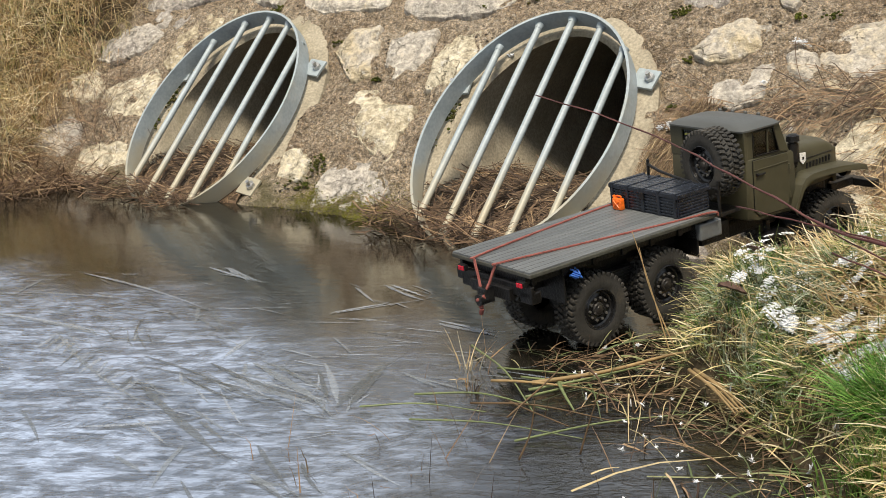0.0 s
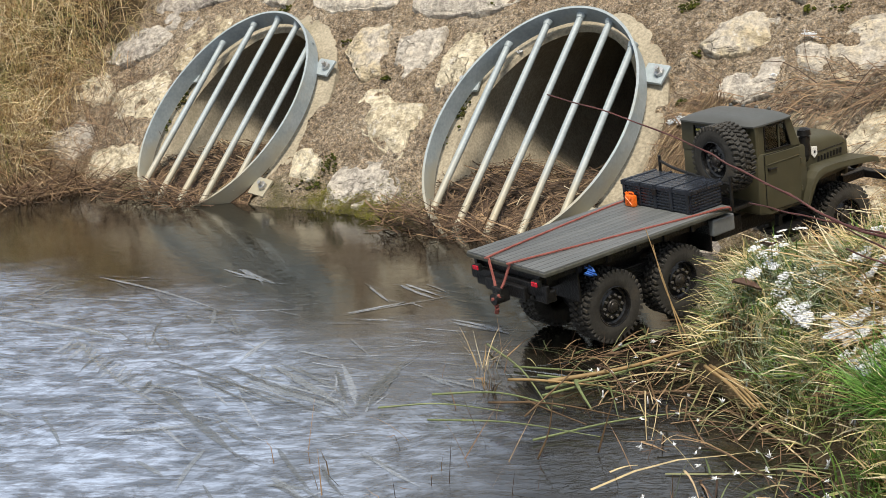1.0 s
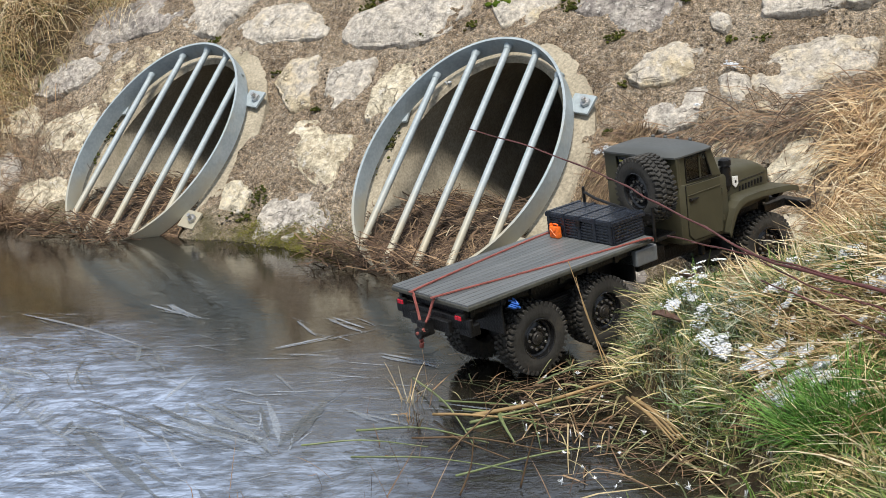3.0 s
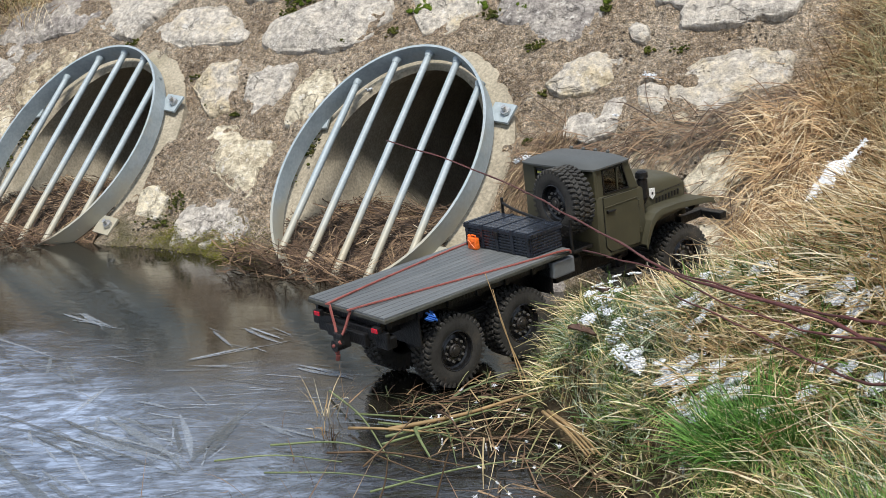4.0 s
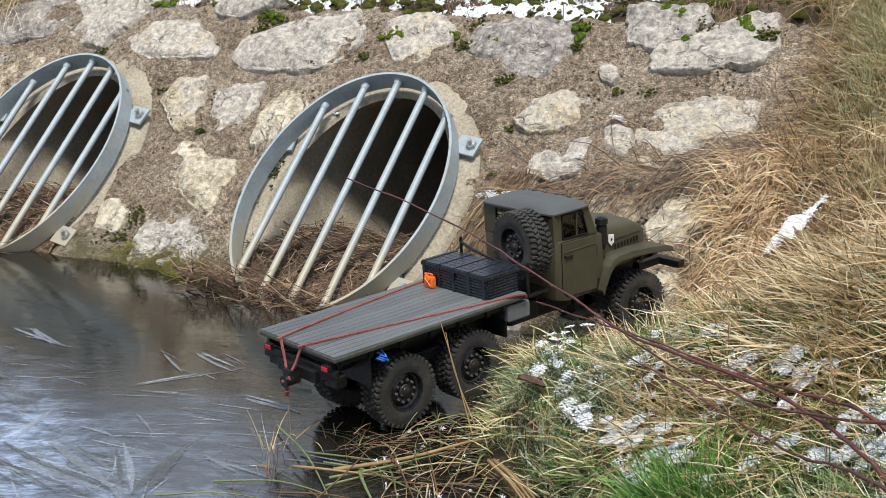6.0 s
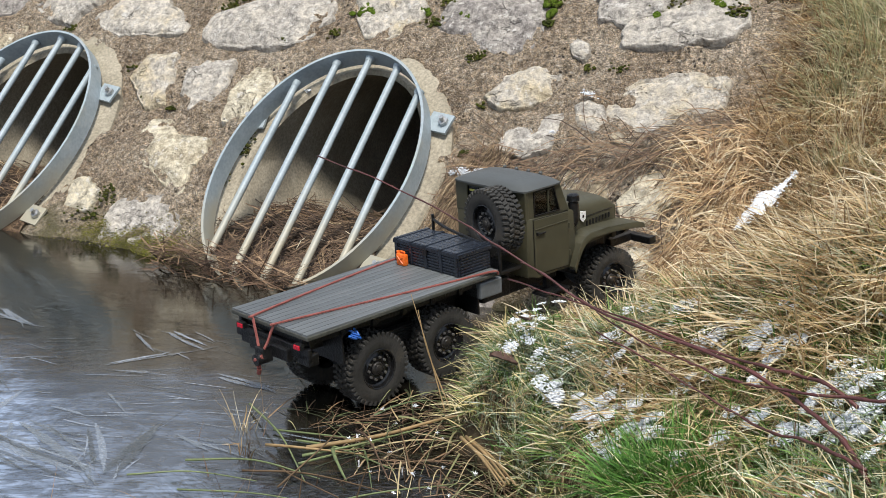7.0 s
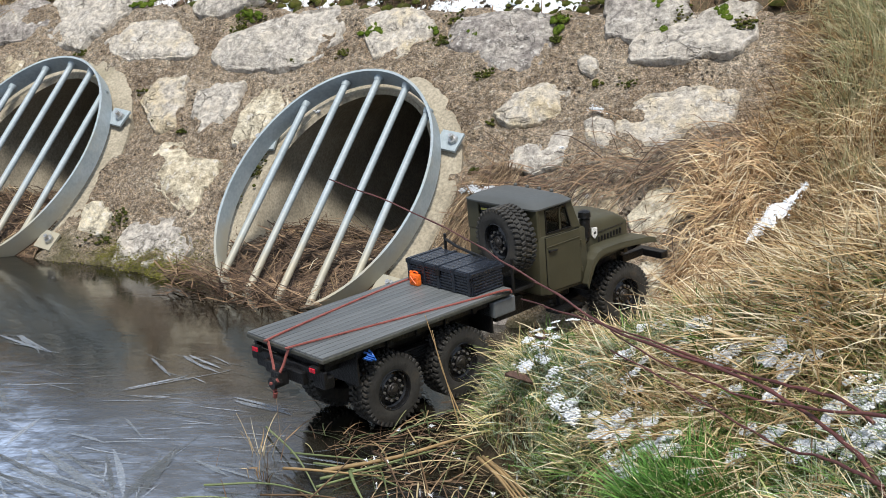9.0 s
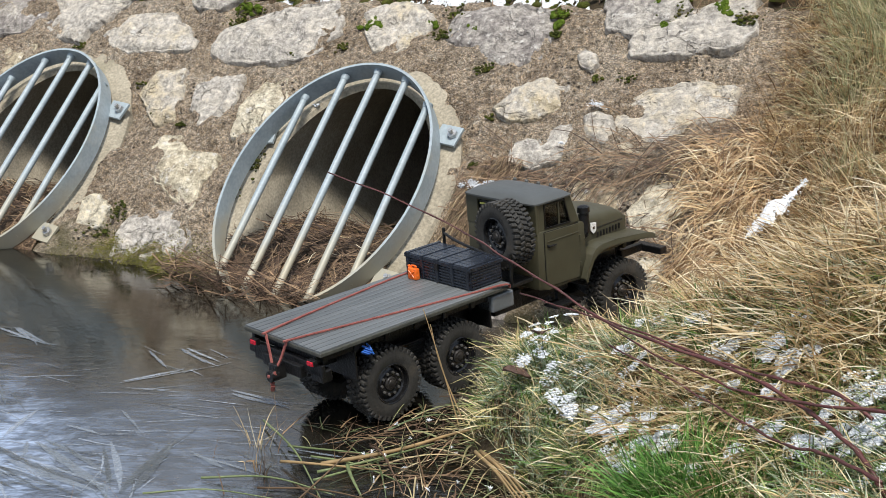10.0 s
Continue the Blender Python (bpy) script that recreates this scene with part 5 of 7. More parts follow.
def build_rock(x, y, z, size, seed, label):
    """A worn block: a rounded lump cut by a few flat breaks."""
    bm = bmesh.new()
    bmesh.ops.create_icosphere(bm, subdivisions=4, radius=1.0)
    r = random.Random(seed)
    cuts = [(Vector((r.uniform(-1, 1), r.uniform(-1, 1), r.uniform(-0.2, 1))).normalized(), r.uniform(0.62, 0.85)) for _ in range(8)]
    for v in bm.verts:
        p = v.co.copy()
        for d, h in cuts:
            over = p.dot(d) - h
            if over > 0:
                p -= d * over * 0.9
        p *= 1 + 0.10 * float(fbm(p.x * 2 + seed, p.y * 2 + p.z, 7, 3))
        v.co = Vector((p.x * size[0], p.y * size[1], p.z * size[2]))
    me = bpy.data.meshes.new("rock")
    bm.to_mesh(me)
    bm.free()
    me.materials.append(M_STONE_OCHRE)
    me.polygons.foreach_set("use_smooth", [True] * len(me.polygons))
    ob = new("rock", me)
    ob.matrix_world = Matrix.Translation((x, y, z)) @ Matrix.Rotation(seed * 0.7, 4, "Z")
    return tagged(ob, label, "rock", group="rocks at the waterline")


build_rock(0.685, -0.555, 0.004, (0.055, 0.035, 0.030), 3, "ochre limestone rock half sunk at the waterline")
build_rock(0.845, -0.43, 0.012, (0.060, 0.045, 0.034), 5, "pale limestone rock under the bank's edge")
build_crate()
build_jerrycan()
build_strap()


# ---------------------------------------------------------------- strands: grass, straw, stems, reeds
def strands(name, P, side, width, material, tip=0.15):
    """Thin folded blades along the rows of places P (count, steps, 3); side is each blade's flat direction."""
    N, K, _ = P.shape
    t = np.linspace(0, 1, K)
    w = width[:, None] * (1 - (1 - tip) * t ** 1.6)[None, :]
    s = side[:, None, :] * w[:, :, None] * 0.5
    V = np.stack([P - s, P + s], 2).reshape(-1, 3)
    base = (np.arange(N) * K * 2)[:, None] + (np.arange(K - 1) * 2)[None, :]
    base = base.ravel()
    Q = np.stack([base, base + 1, base + 3, base + 2], 1)
    return array_mesh(name, V, Q, material)


def blades(roots, heading, lean, length, droop, curl=0.0, steps=5, floor=0.004):
    """Places along blades that rise from their roots, lean over by lean (radians from upright) towards heading, and droop."""
    N = len(roots)
    t = np.linspace(0, 1, steps)[None, :, None]
    h = heading[:, None]
    d = np.stack([np.cos(heading) * np.sin(lean), np.sin(heading) * np.sin(lean), np.cos(lean)], 1)[:, None, :]
    L = length[:, None, None]
    P = roots[:, None, :] + d * L * t
    P[:, :, 2] -= (droop[:, None] * length[:, None]) * (t[:, :, 0] ** 2)
    if np.ndim(curl) or curl:
        c = np.broadcast_to(curl, (N,))
        P[:, :, 0] += -np.sin(h) * (c * length)[:, None] * t[:, :, 0] ** 2
        P[:, :, 1] += np.cos(h) * (c * length)[:, None] * t[:, :, 0] ** 2
    if floor is not None:
        g = np.maximum(ground_height(P[:, :, 0], P[:, :, 1]), 0.0) + floor + 0.02 * hash2(np.arange(N), 3, 1)[:, None]
        g[:, 0] = -9
        P[:, :, 2] = np.maximum(P[:, :, 2], g)
    r = rng.uniform(-0.9, 0.9, N)
    side = np.stack([-np.sin(heading) * np.cos(r), np.cos(heading) * np.cos(r), np.sin(r)], 1)
    return P, side


def scatter(n, box, accept):
    out = []
    got = 0
    while got < n:
        x = rng.uniform(box[0], box[1], n * 2)
        y = rng.uniform(box[2], box[3], n * 2)
        m = rng.uniform(0, 1, n * 2) < accept(x, y)
        out.append(np.stack([x[m], y[m]], 1))
        got += m.sum()
    p = np.concatenate(out)[:n]
    return np.c_[p, ground_height(p[:, 0], p[:, 1])]


def clumps(name, count, per, box, accept, material, label, heading=(3.6, 1.2), lean=(1.0, 0.35), length=(0.05, 0.12), width=(0.0009, 0.0024), root=0.022, fan=0.55, droop=(0.1, 0.7), curl=0.25, steps=5, lift=0.0, size=None, category="grass"):
    """Grass in separate bunches: each bunch has its own heading, lean and size, and its blades fan out from a common foot."""
    c = scatter(count, box, accept)
    k = np.repeat(np.arange(count), per)
    n = len(k)
    hc, lc, sc = rng.normal(heading[0], heading[1], count), rng.normal(lean[0], lean[1] * 0.7, count), rng.uniform(0.65, 1.2, count)
    off = rng.normal(0, root, (n, 2))
    x, y = c[k, 0] + off[:, 0], c[k, 1] + off[:, 1]
    ok = accept(x, y) > 0
    k, x, y, off = k[ok], x[ok], y[ok], off[ok]
    n = len(k)
    away = np.arctan2(off[:, 1], off[:, 0])
    turn = (away - hc[k] + math.pi) % (2 * math.pi) - math.pi
    h = hc[k] + fan * 0.6 * turn + rng.normal(0, fan, n)
    ln = np.clip(lc[k] + rng.normal(0, lean[1], n), 0.05, 1.55)
    L = rng.uniform(length[0], length[1], n) * sc[k]
    if size is not None:
        L = L * size(x, y)
    R = np.stack([x, y, ground_height(x, y) + lift], 1)
    P, sd = blades(R, h, ln, L, rng.uniform(*droop, n), rng.normal(0, curl, n), steps=steps)
    return tagged(strands(name, P, sd, rng.uniform(*width, n), material), label, category, kind="stuff")


def shore(x, y):
    return x - np.interp(y, SHORE_Y, SHORE_X)


def tuft_heading(x, y, base, seed, spread=1.2):
    """Neighbouring blades lean the same way, in clumps."""
    return base + spread * 2 * fbm(x * 4.5, y * 4.5, seed, 2) + rng.normal(0, 0.35, len(x))


def near_truck(x, y, grow=0.0):
    """Where the wheels and the chassis stand."""
    c, s = math.cos(radians(71.2)), math.sin(radians(71.2))
    lx = (x - 0.604) * c + (y + 0.783) * s
    ly = -(x - 0.604) * s + (y + 0.783) * c
    return (lx > -0.08 - grow) & (lx < 0.69 + grow) & (np.abs(ly) < 0.10 + grow)


def short(x, y):
    """Grass stays low on the shelf where the front wheels stand."""
    return (np.interp(y, [-0.9, -0.75, -0.65, 0.2], [1.0, 0.6, 0.4, 0.4]) + np.clip((x - 1.12) / 0.15, 0, 0.15)) * np.clip(0.45 + shore(x, y) / 0.2, 0.45, 1.0)


def bank_grass():
    """Near bank: a matted under-layer and bunches of green, straw-coloured and frosted grass thrown every way."""
    def on_bank(x, y):
        return (shore(x, y) > 0.012) * ~near_truck(x, y, 0.01) * np.clip((-0.30 - y) / 0.25, 0, 1) * np.clip((2.45 - x) / 0.6, 0, 1) * np.clip((y + 1.9) / 0.3, 0, 1) * np.clip(1.5 - shore(x, y), 0.25, 1)
    n = 30000
    r = scatter(n, (0.70, 2.5, -1.9, -0.30), lambda x, y: on_bank(x, y))
    x, y = r[:, 0], r[:, 1]
    P, s = blades(r, rng.uniform(0, 6.28, n), rng.uniform(1.1, 1.55, n), rng.uniform(0.02, 0.07, n) * short(x, y), rng.uniform(0.0, 0.5, n), rng.normal(0, 0.3, n), steps=4)
    tagged(strands("bank_litter", P, s, rng.uniform(0.0010, 0.0028, n), M_WET), "brown rotting litter matted under the grass", "grass", kind="stuff")
    B = (0.72, 2.4, -1.85, -0.32)
    clumps("bank_grass", 760, 42, B, on_bank, M_GRASS, "matted winter grass, half green and half straw-coloured", (3.9, 1.7), (1.05, 0.30), (0.03, 0.095), (0.0017, 0.0042), fan=0.7, droop=(0.0, 0.45), curl=0.16, size=short)
    clumps("green_grass", 330, 42, B, lambda x, y: on_bank(x, y) * (fbm(x * 5, y * 5, 47, 2) > -0.10), M_GREEN, "bunches of fresh green grass among the straw", (3.9, 1.5), (0.9, 0.30), (0.03, 0.09), (0.0017, 0.0042), fan=0.7, droop=(0.0, 0.45), curl=0.16, size=short)
    clumps("straw_litter", 420, 36, B, lambda x, y: on_bank(x, y) * (fbm(x * 4, y * 4, 57, 2) > -0.12), M_STRAW, "flattened straw lying on the bank", (3.6, 2.2), (1.25, 0.22), (0.05, 0.13), (0.0016, 0.0038), fan=0.7, droop=(0.0, 0.3), curl=0.14, lift=0.016, size=short)
    clumps("frosted_grass", 340, 40, (0.86, 1.75, -1.40, -0.84), lambda x, y: on_bank(x, y) * (fbm(x * 5, y * 5, 147, 2) > -0.08), M_FROSTED, "grey-green grass dusted with frost", (3.9, 1.6), (1.0, 0.30), (0.03, 0.085), (0.0013, 0.0034), fan=0.7, droop=(0.0, 0.45), curl=0.16, size=short)
    # pale straw combed down over the shoulder of the bank
    clumps("dry_grass", 60, 50, (1.28, 1.75, -1.02, -0.55), lambda x, y: (shore(x, y) > 0.12) * np.clip((x - 1.28) / 0.15, 0, 1), M_STRAW, "pale straw lying over the shoulder of the bank", (3.7, 0.9), (1.15, 0.26), (0.06, 0.16), (0.0015, 0.0036), 0.03, 0.5, (0.0, 0.4), 0.14, 5, 0.04)
    # grass that hangs over the edge by the wheels
    E = (0.80, 1.14, -1.12, -0.64)
    clumps("edge_grass", 44, 44, E, lambda x, y: (shore(x, y) > 0.0) * (shore(x, y) < 0.14) * ~near_truck(x, y, 0.02), M_GRASS, "yellow and green grass hanging over the bank's edge", (3.9, 1.0), (0.95, 0.34), (0.03, 0.08), (0.0012, 0.0030), droop=(0.0, 0.4), curl=0.12)
    clumps("edge_grass", 12, 40, E, lambda x, y: (shore(x, y) > 0.0) * (shore(x, y) < 0.14) * ~near_truck(x, y, 0.02), M_GREEN, "green blades hanging over the bank's edge", (3.9, 1.0), (0.85, 0.34), (0.03, 0.08), (0.0012, 0.0030), droop=(0.0, 0.4), curl=0.12)
    # taller grass standing in front of the rear wheels
    G = (0.79, 0.95, -0.84, -0.60)
    clumps("edge_grass", 16, 40, G, lambda x, y: (shore(x, y) > -0.03) * ~near_truck(x, y, 0.025), M_GRASS, "yellow and green grass standing beside the truck's wheels", (3.7, 0.9), (0.72, 0.32), (0.035, 0.085), (0.0012, 0.0030), 0.016, droop=(0.0, 0.5), curl=0.14)
    clumps("edge_grass", 5, 36, G, lambda x, y: (shore(x, y) > -0.03) * ~near_truck(x, y, 0.025), M_GREEN, "green blades standing beside the truck's wheels", (3.7, 0.9), (0.7, 0.32), (0.035, 0.075), (0.0012, 0.0030), 0.016, droop=(0.0, 0.5), curl=0.14)
    # a fresh green tussock near the foot of the bank, its blades fanned out
    for x0, y0, n, reach in ((1.320, -1.155, 760, 0.036), (1.375, -1.165, 240, 0.022), (1.265, -1.150, 200, 0.018)):
        a, d = rng.uniform(0, 6.28, n), np.sqrt(rng.uniform(0, 1, n))
        x, y = x0 + np.cos(a) * d * reach, y0 + np.sin(a) * d * reach
        R = np.stack([x, y, ground_height(x, y)], 1)
        P, sd = blades(R, a + rng.normal(0, 0.5, n), 0.12 + 0.75 * d + rng.normal(0, 0.12, n), rng.uniform(0.08, 0.145, n), rng.uniform(0.1, 0.6, n), rng.normal(0, 0.12, n), steps=6)
        tagged(strands("green_tussock", P, sd, rng.uniform(0.0014, 0.0030, n), M_LUSH), "fresh bright green tussock of fine grass", "grass", kind="stuff")
    n = 900
    r = scatter(n, (0.80, 1.9, -1.6, -0.6), lambda x, y: (shore(x, y) > 0.0) * (fbm(x * 7, y * 7, 59, 2) > 0.0) * ~near_truck(x, y, 0.02))
    x, y = r[:, 0], r[:, 1]
    P, s = blades(r, rng.uniform(0, 6.28, n), rng.uniform(0.1, 0.8, n), rng.uniform(0.05, 0.13, n) * short(x, y), rng.uniform(0.1, 0.6, n), rng.normal(0, 0.2, n))
    tagged(strands("upright_grass", P, s, rng.uniform(0.0010, 0.0024, n), M_GRASS), "sparse upright blades of pale grass", "grass", kind="stuff")


def slope_straw():
    """Upper slope: hanging tussocks of dry grass, russet beside the wall, grey-green higher up."""
    def on_slope(x, y):
        return (shore(x, y) > 0.0) * (x > 0.985 + 0.03 * np.sin(y * 21)) * np.clip((2.6 - x) / 0.6, 0, 1) * np.clip((1.1 - y) / 0.15, 0, 1) * np.clip((y + 0.80) / 0.3, 0, 1) * ~near_truck(x, y, 0.05)

    def tall(x, y):
        return np.clip(0.55 + (x - 1.02) / 0.35, 0.55, 1.05) * np.where((y < -0.15) & (x < 1.35), 0.55, 1.0)
    n = 14000
    r = scatter(n, (0.96, 2.6, -0.80, 1.0), on_slope)
    x, y = r[:, 0], r[:, 1]
    P, s = blades(r, rng.uniform(0, 6.28, n), rng.uniform(1.0, 1.55, n), rng.uniform(0.04, 0.12, n) * tall(x, y), rng.uniform(0.0, 0.6, n), rng.normal(0, 0.3, n), steps=4)
    tagged(strands("slope_litter", P, s, rng.uniform(0.0012, 0.0028, n), M_RUSSET), "brown litter under the tussocks on the slope", "grass", kind="stuff")
    S = (0.96, 2.5, -0.78, 1.0)
    clumps("dry_grass", 380, 78, S, lambda x, y: on_slope(x, y) * np.clip(1.5 - (x - 0.9) * 0.55 - np.clip(y - 0.35, 0, 1), 0.15, 1), M_STRAW, "tussocks of dry straw-coloured grass hanging down the slope", (4.0, 0.9), (0.95, 0.34), (0.07, 0.19), (0.0013, 0.0034), 0.022, 0.5, (0.05, 0.55), 0.14, 6, 0.0, tall)
    clumps("dry_grass", 240, 46, S, on_slope, M_STRAW, "straw lying crosswise over the slope", (3.4, 2.2), (1.15, 0.28), (0.06, 0.18), (0.0011, 0.0028), 0.03, 0.7, (0.0, 0.4), 0.14, 5, 0.02, tall)
    clumps("dead_grass", 50, 60, (0.94, 1.40, -0.25, 0.75), lambda x, y: (x > 0.97) * np.clip(1.5 - (x - 0.95) / 0.3, 0, 1), M_RUSSET, "reddish-brown dead grass along the wall's end", (4.1, 0.6), (1.05, 0.3), (0.06, 0.17), (0.0010, 0.0026), 0.03, 0.5, (0.05, 0.5), 0.14)
    clumps("mixed_grass", 330, 56, (1.0, 2.3, -0.15, 1.4), lambda x, y: (shore(x, y) > 0.15) * np.clip((x + y * 0.9 - 1.15) / 0.5, 0.04, 1), M_PALE, "tussocks of pale grey-green winter grass on the upper slope", (3.9, 1.2), (0.75, 0.36), (0.06, 0.17), (0.0014, 0.0036), 0.026, 0.6, (0.0, 0.4), 0.12, 6)
    clumps("mixed_grass", 80, 56, (1.12, 1.62, 0.10, 0.62), lambda x, y: np.clip((x + y * 0.5 - 1.22) / 0.2, 0, 1) * (fbm(x * 5, y * 5, 83, 2) > -0.05), M_PALE, "grey-green tussocks standing among the straw beside the wall", (3.9, 1.0), (0.7, 0.34), (0.07, 0.17), (0.0015, 0.0036), 0.026, 0.6, (0.0, 0.4), 0.12, 6)
    clumps("green_grass", 90, 40, (1.15, 2.2, -0.75, 0.8), lambda x, y: (shore(x, y) > 0.2) * np.clip((x - 1.1) / 0.4, 0, 1), M_GRASS, "green and yellow blades standing among the dry tussocks", (3.9, 0.9), (0.6, 0.3), (0.08, 0.19), (0.0010, 0.0024), 0.025, 0.5, (0.1, 0.6), 0.2, 6)


def top_growth():
    # short dead blades and litter on the ledge
    n = 9000
    r = scatter(n, (-2.2, 1.05, 0.49, 0.95), lambda x, y: 0.15 + 0.85 * (fbm(x * 6, y * 6, 75, 2) > 0.0))
    x, y = r[:, 0], r[:, 1]
    P, s = blades(r, rng.uniform(0, 6.28, n), rng.uniform(0.6, 1.5, n), rng.uniform(0.012, 0.055, n), rng.uniform(0.0, 0.5, n), rng.normal(0, 0.3, n))
    ob = strands("dead_grass", P, s, rng.uniform(0.0012, 0.0032, n), M_DEAD)
    tagged(ob, "short brown dead grass on the mossy ledge", "grass", kind="stuff")
    n = 9000
    r = scatter(n, (-3.2, 0.95, 0.62, 2.2), lambda x, y: np.where(x < -0.95, 0.2, 1.0) * np.clip((y - 0.66 - 0.25 * fbm(x * 2, y * 2, 71, 2)) / 0.3, 0.0, 1))
    x, y = r[:, 0], r[:, 1]
    P, s = blades(r, tuft_heading(x, y, 4.2, 73, 2.4), rng.uniform(0.3, 1.45, n), rng.uniform(0.08, 0.30, n), rng.uniform(0.2, 0.9, n), rng.normal(0, 0.3, n))
    ob = strands("dead_grass", P, s, rng.uniform(0.0015, 0.0035, n), M_DEAD)
    tagged(ob, "brown dead grass and stems on top of the wall", "grass", kind="stuff")
    n = 9000
    r = scatter(n, (-3.4, 2.0, 0.60, 2.6), lambda x, y: np.where(x < -0.85, 1.0, 0.12) * np.clip((y - 0.62) / 0.3, 0.02, 1))
    x, y = r[:, 0], r[:, 1]
    P, s = blades(r, tuft_heading(x, y, 4.6, 79, 2.0), rng.uniform(0.2, 1.2, n), rng.uniform(0.08, 0.24, n), rng.uniform(0.2, 0.8, n), rng.normal(0, 0.25, n))
    ob = strands("mixed_grass", P, s, rng.uniform(0.0015, 0.0032, n), M_PALE)
    tagged(ob, "rough grey-green grass behind the wall", "grass", kind="stuff")


def left_bank():
    def e(x, y):
        return left_edge(y) - x
    def on_left(x, y):
        return (e(x, y) > 0.0) * np.clip(1.5 - e(x, y), 0.0, 1)
    n = 6000
    r = scatter(n, (-3.4, -1.5, -0.9, 0.9), on_left)
    P, s = blades(r, rng.uniform(0, 6.28, n), rng.uniform(0.8, 1.5, n), rng.uniform(0.05, 0.14, n), rng.uniform(0.0, 0.6, n), rng.normal(0, 0.2, n), steps=4)
    tagged(strands("bank_litter", P, s, rng.uniform(0.0016, 0.0034, n), M_WET), "brown litter under the far bank's tussocks", "grass", kind="stuff")
    D = (-3.4, -1.5, -0.9, 0.9)
    clumps("dry_grass", 150, 80, D, on_left, M_STRAW, "hanging tussocks of dry yellow grass beside the wall", (5.35, 0.8), (0.85, 0.34), (0.14, 0.32), (0.0015, 0.0036), 0.035, 0.45, (0.2, 0.8), 0.14, 6)
    clumps("dead_grass", 35, 60, D, on_left, M_RUSSET, "reddish-brown dead grass among the far tussocks", (5.35, 0.8), (0.95, 0.3), (0.12, 0.28), (0.0014, 0.0032), 0.035, 0.45, (0.2, 0.8), 0.14, 6)
    clumps("mixed_grass", 190, 60, D, on_left, M_GRASS, "green and yellow grass low on the far bank", (5.3, 1.0), (0.75, 0.34), (0.08, 0.22), (0.0014, 0.0034), 0.03, 0.5, (0.1, 0.6), 0.14, 6)
    n = 2600
    r = scatter(n, (-2.4, -1.3, -0.55, -0.12), lambda x, y: np.clip(1 - np.abs(e(x, y)) / 0.25, 0, 1))
    r[:, 2] = np.maximum(r[:, 2], 0.0)
    P, s = blades(r, rng.uniform(0, 6.28, n), rng.uniform(0.7, 1.5, n), rng.uniform(0.06, 0.2, n), rng.uniform(0.0, 0.4, n), rng.normal(0, 0.3, n))
    ob = strands("dead_stems", P, s, rng.uniform(0.0015, 0.0035, n), M_DEAD)
    tagged(ob, "dark dead stems washed up at the waterline", "dead stems", kind="stuff")


def wall_strands(name, n, u, s, heading, length, material, label, lift=(0.0, 0.05), width=(0.0012, 0.0026), sag=0.15):
    """Stems that lie on the sloped wall; heading is taken in the wall's own plane from u towards s."""
    K = 6
    t = np.linspace(0, 1, K)[None, :]
    hh = heading + rng.normal(0, 0.05, n)
    uu = u[:, None] + np.cos(hh)[:, None] * length[:, None] * t + rng.normal(0, 0.16, n)[:, None] * length[:, None] * t ** 2 * np.sin(hh)[:, None]
    ss = s[:, None] + np.sin(hh)[:, None] * length[:, None] * t - (sag + rng.normal(0, 0.09, n))[:, None] * length[:, None] * t ** 2
    uu = np.where(u[:, None] > 0.3, np.maximum(uu, 0.325 + 0.02 * rng.uniform(0, 1, n)[:, None]), uu)
    nn = FACE + wall_relief(uu, ss) + 0.012 + rng.uniform(*lift, n)[:, None] * (4 * t * (1 - t) * 0.7 + 0.4)
    P = np.stack([uu, ss * CS - nn * SN, Z0 + ss * SN + nn * CS], 2)
    side = np.stack([-np.sin(hh), np.cos(hh) * CS, np.cos(hh) * SN], 1)
    ob = strands(name, P, side, rng.uniform(*width, n), material, tip=0.4)
    return tagged(ob, label, "dead stems", kind="stuff")


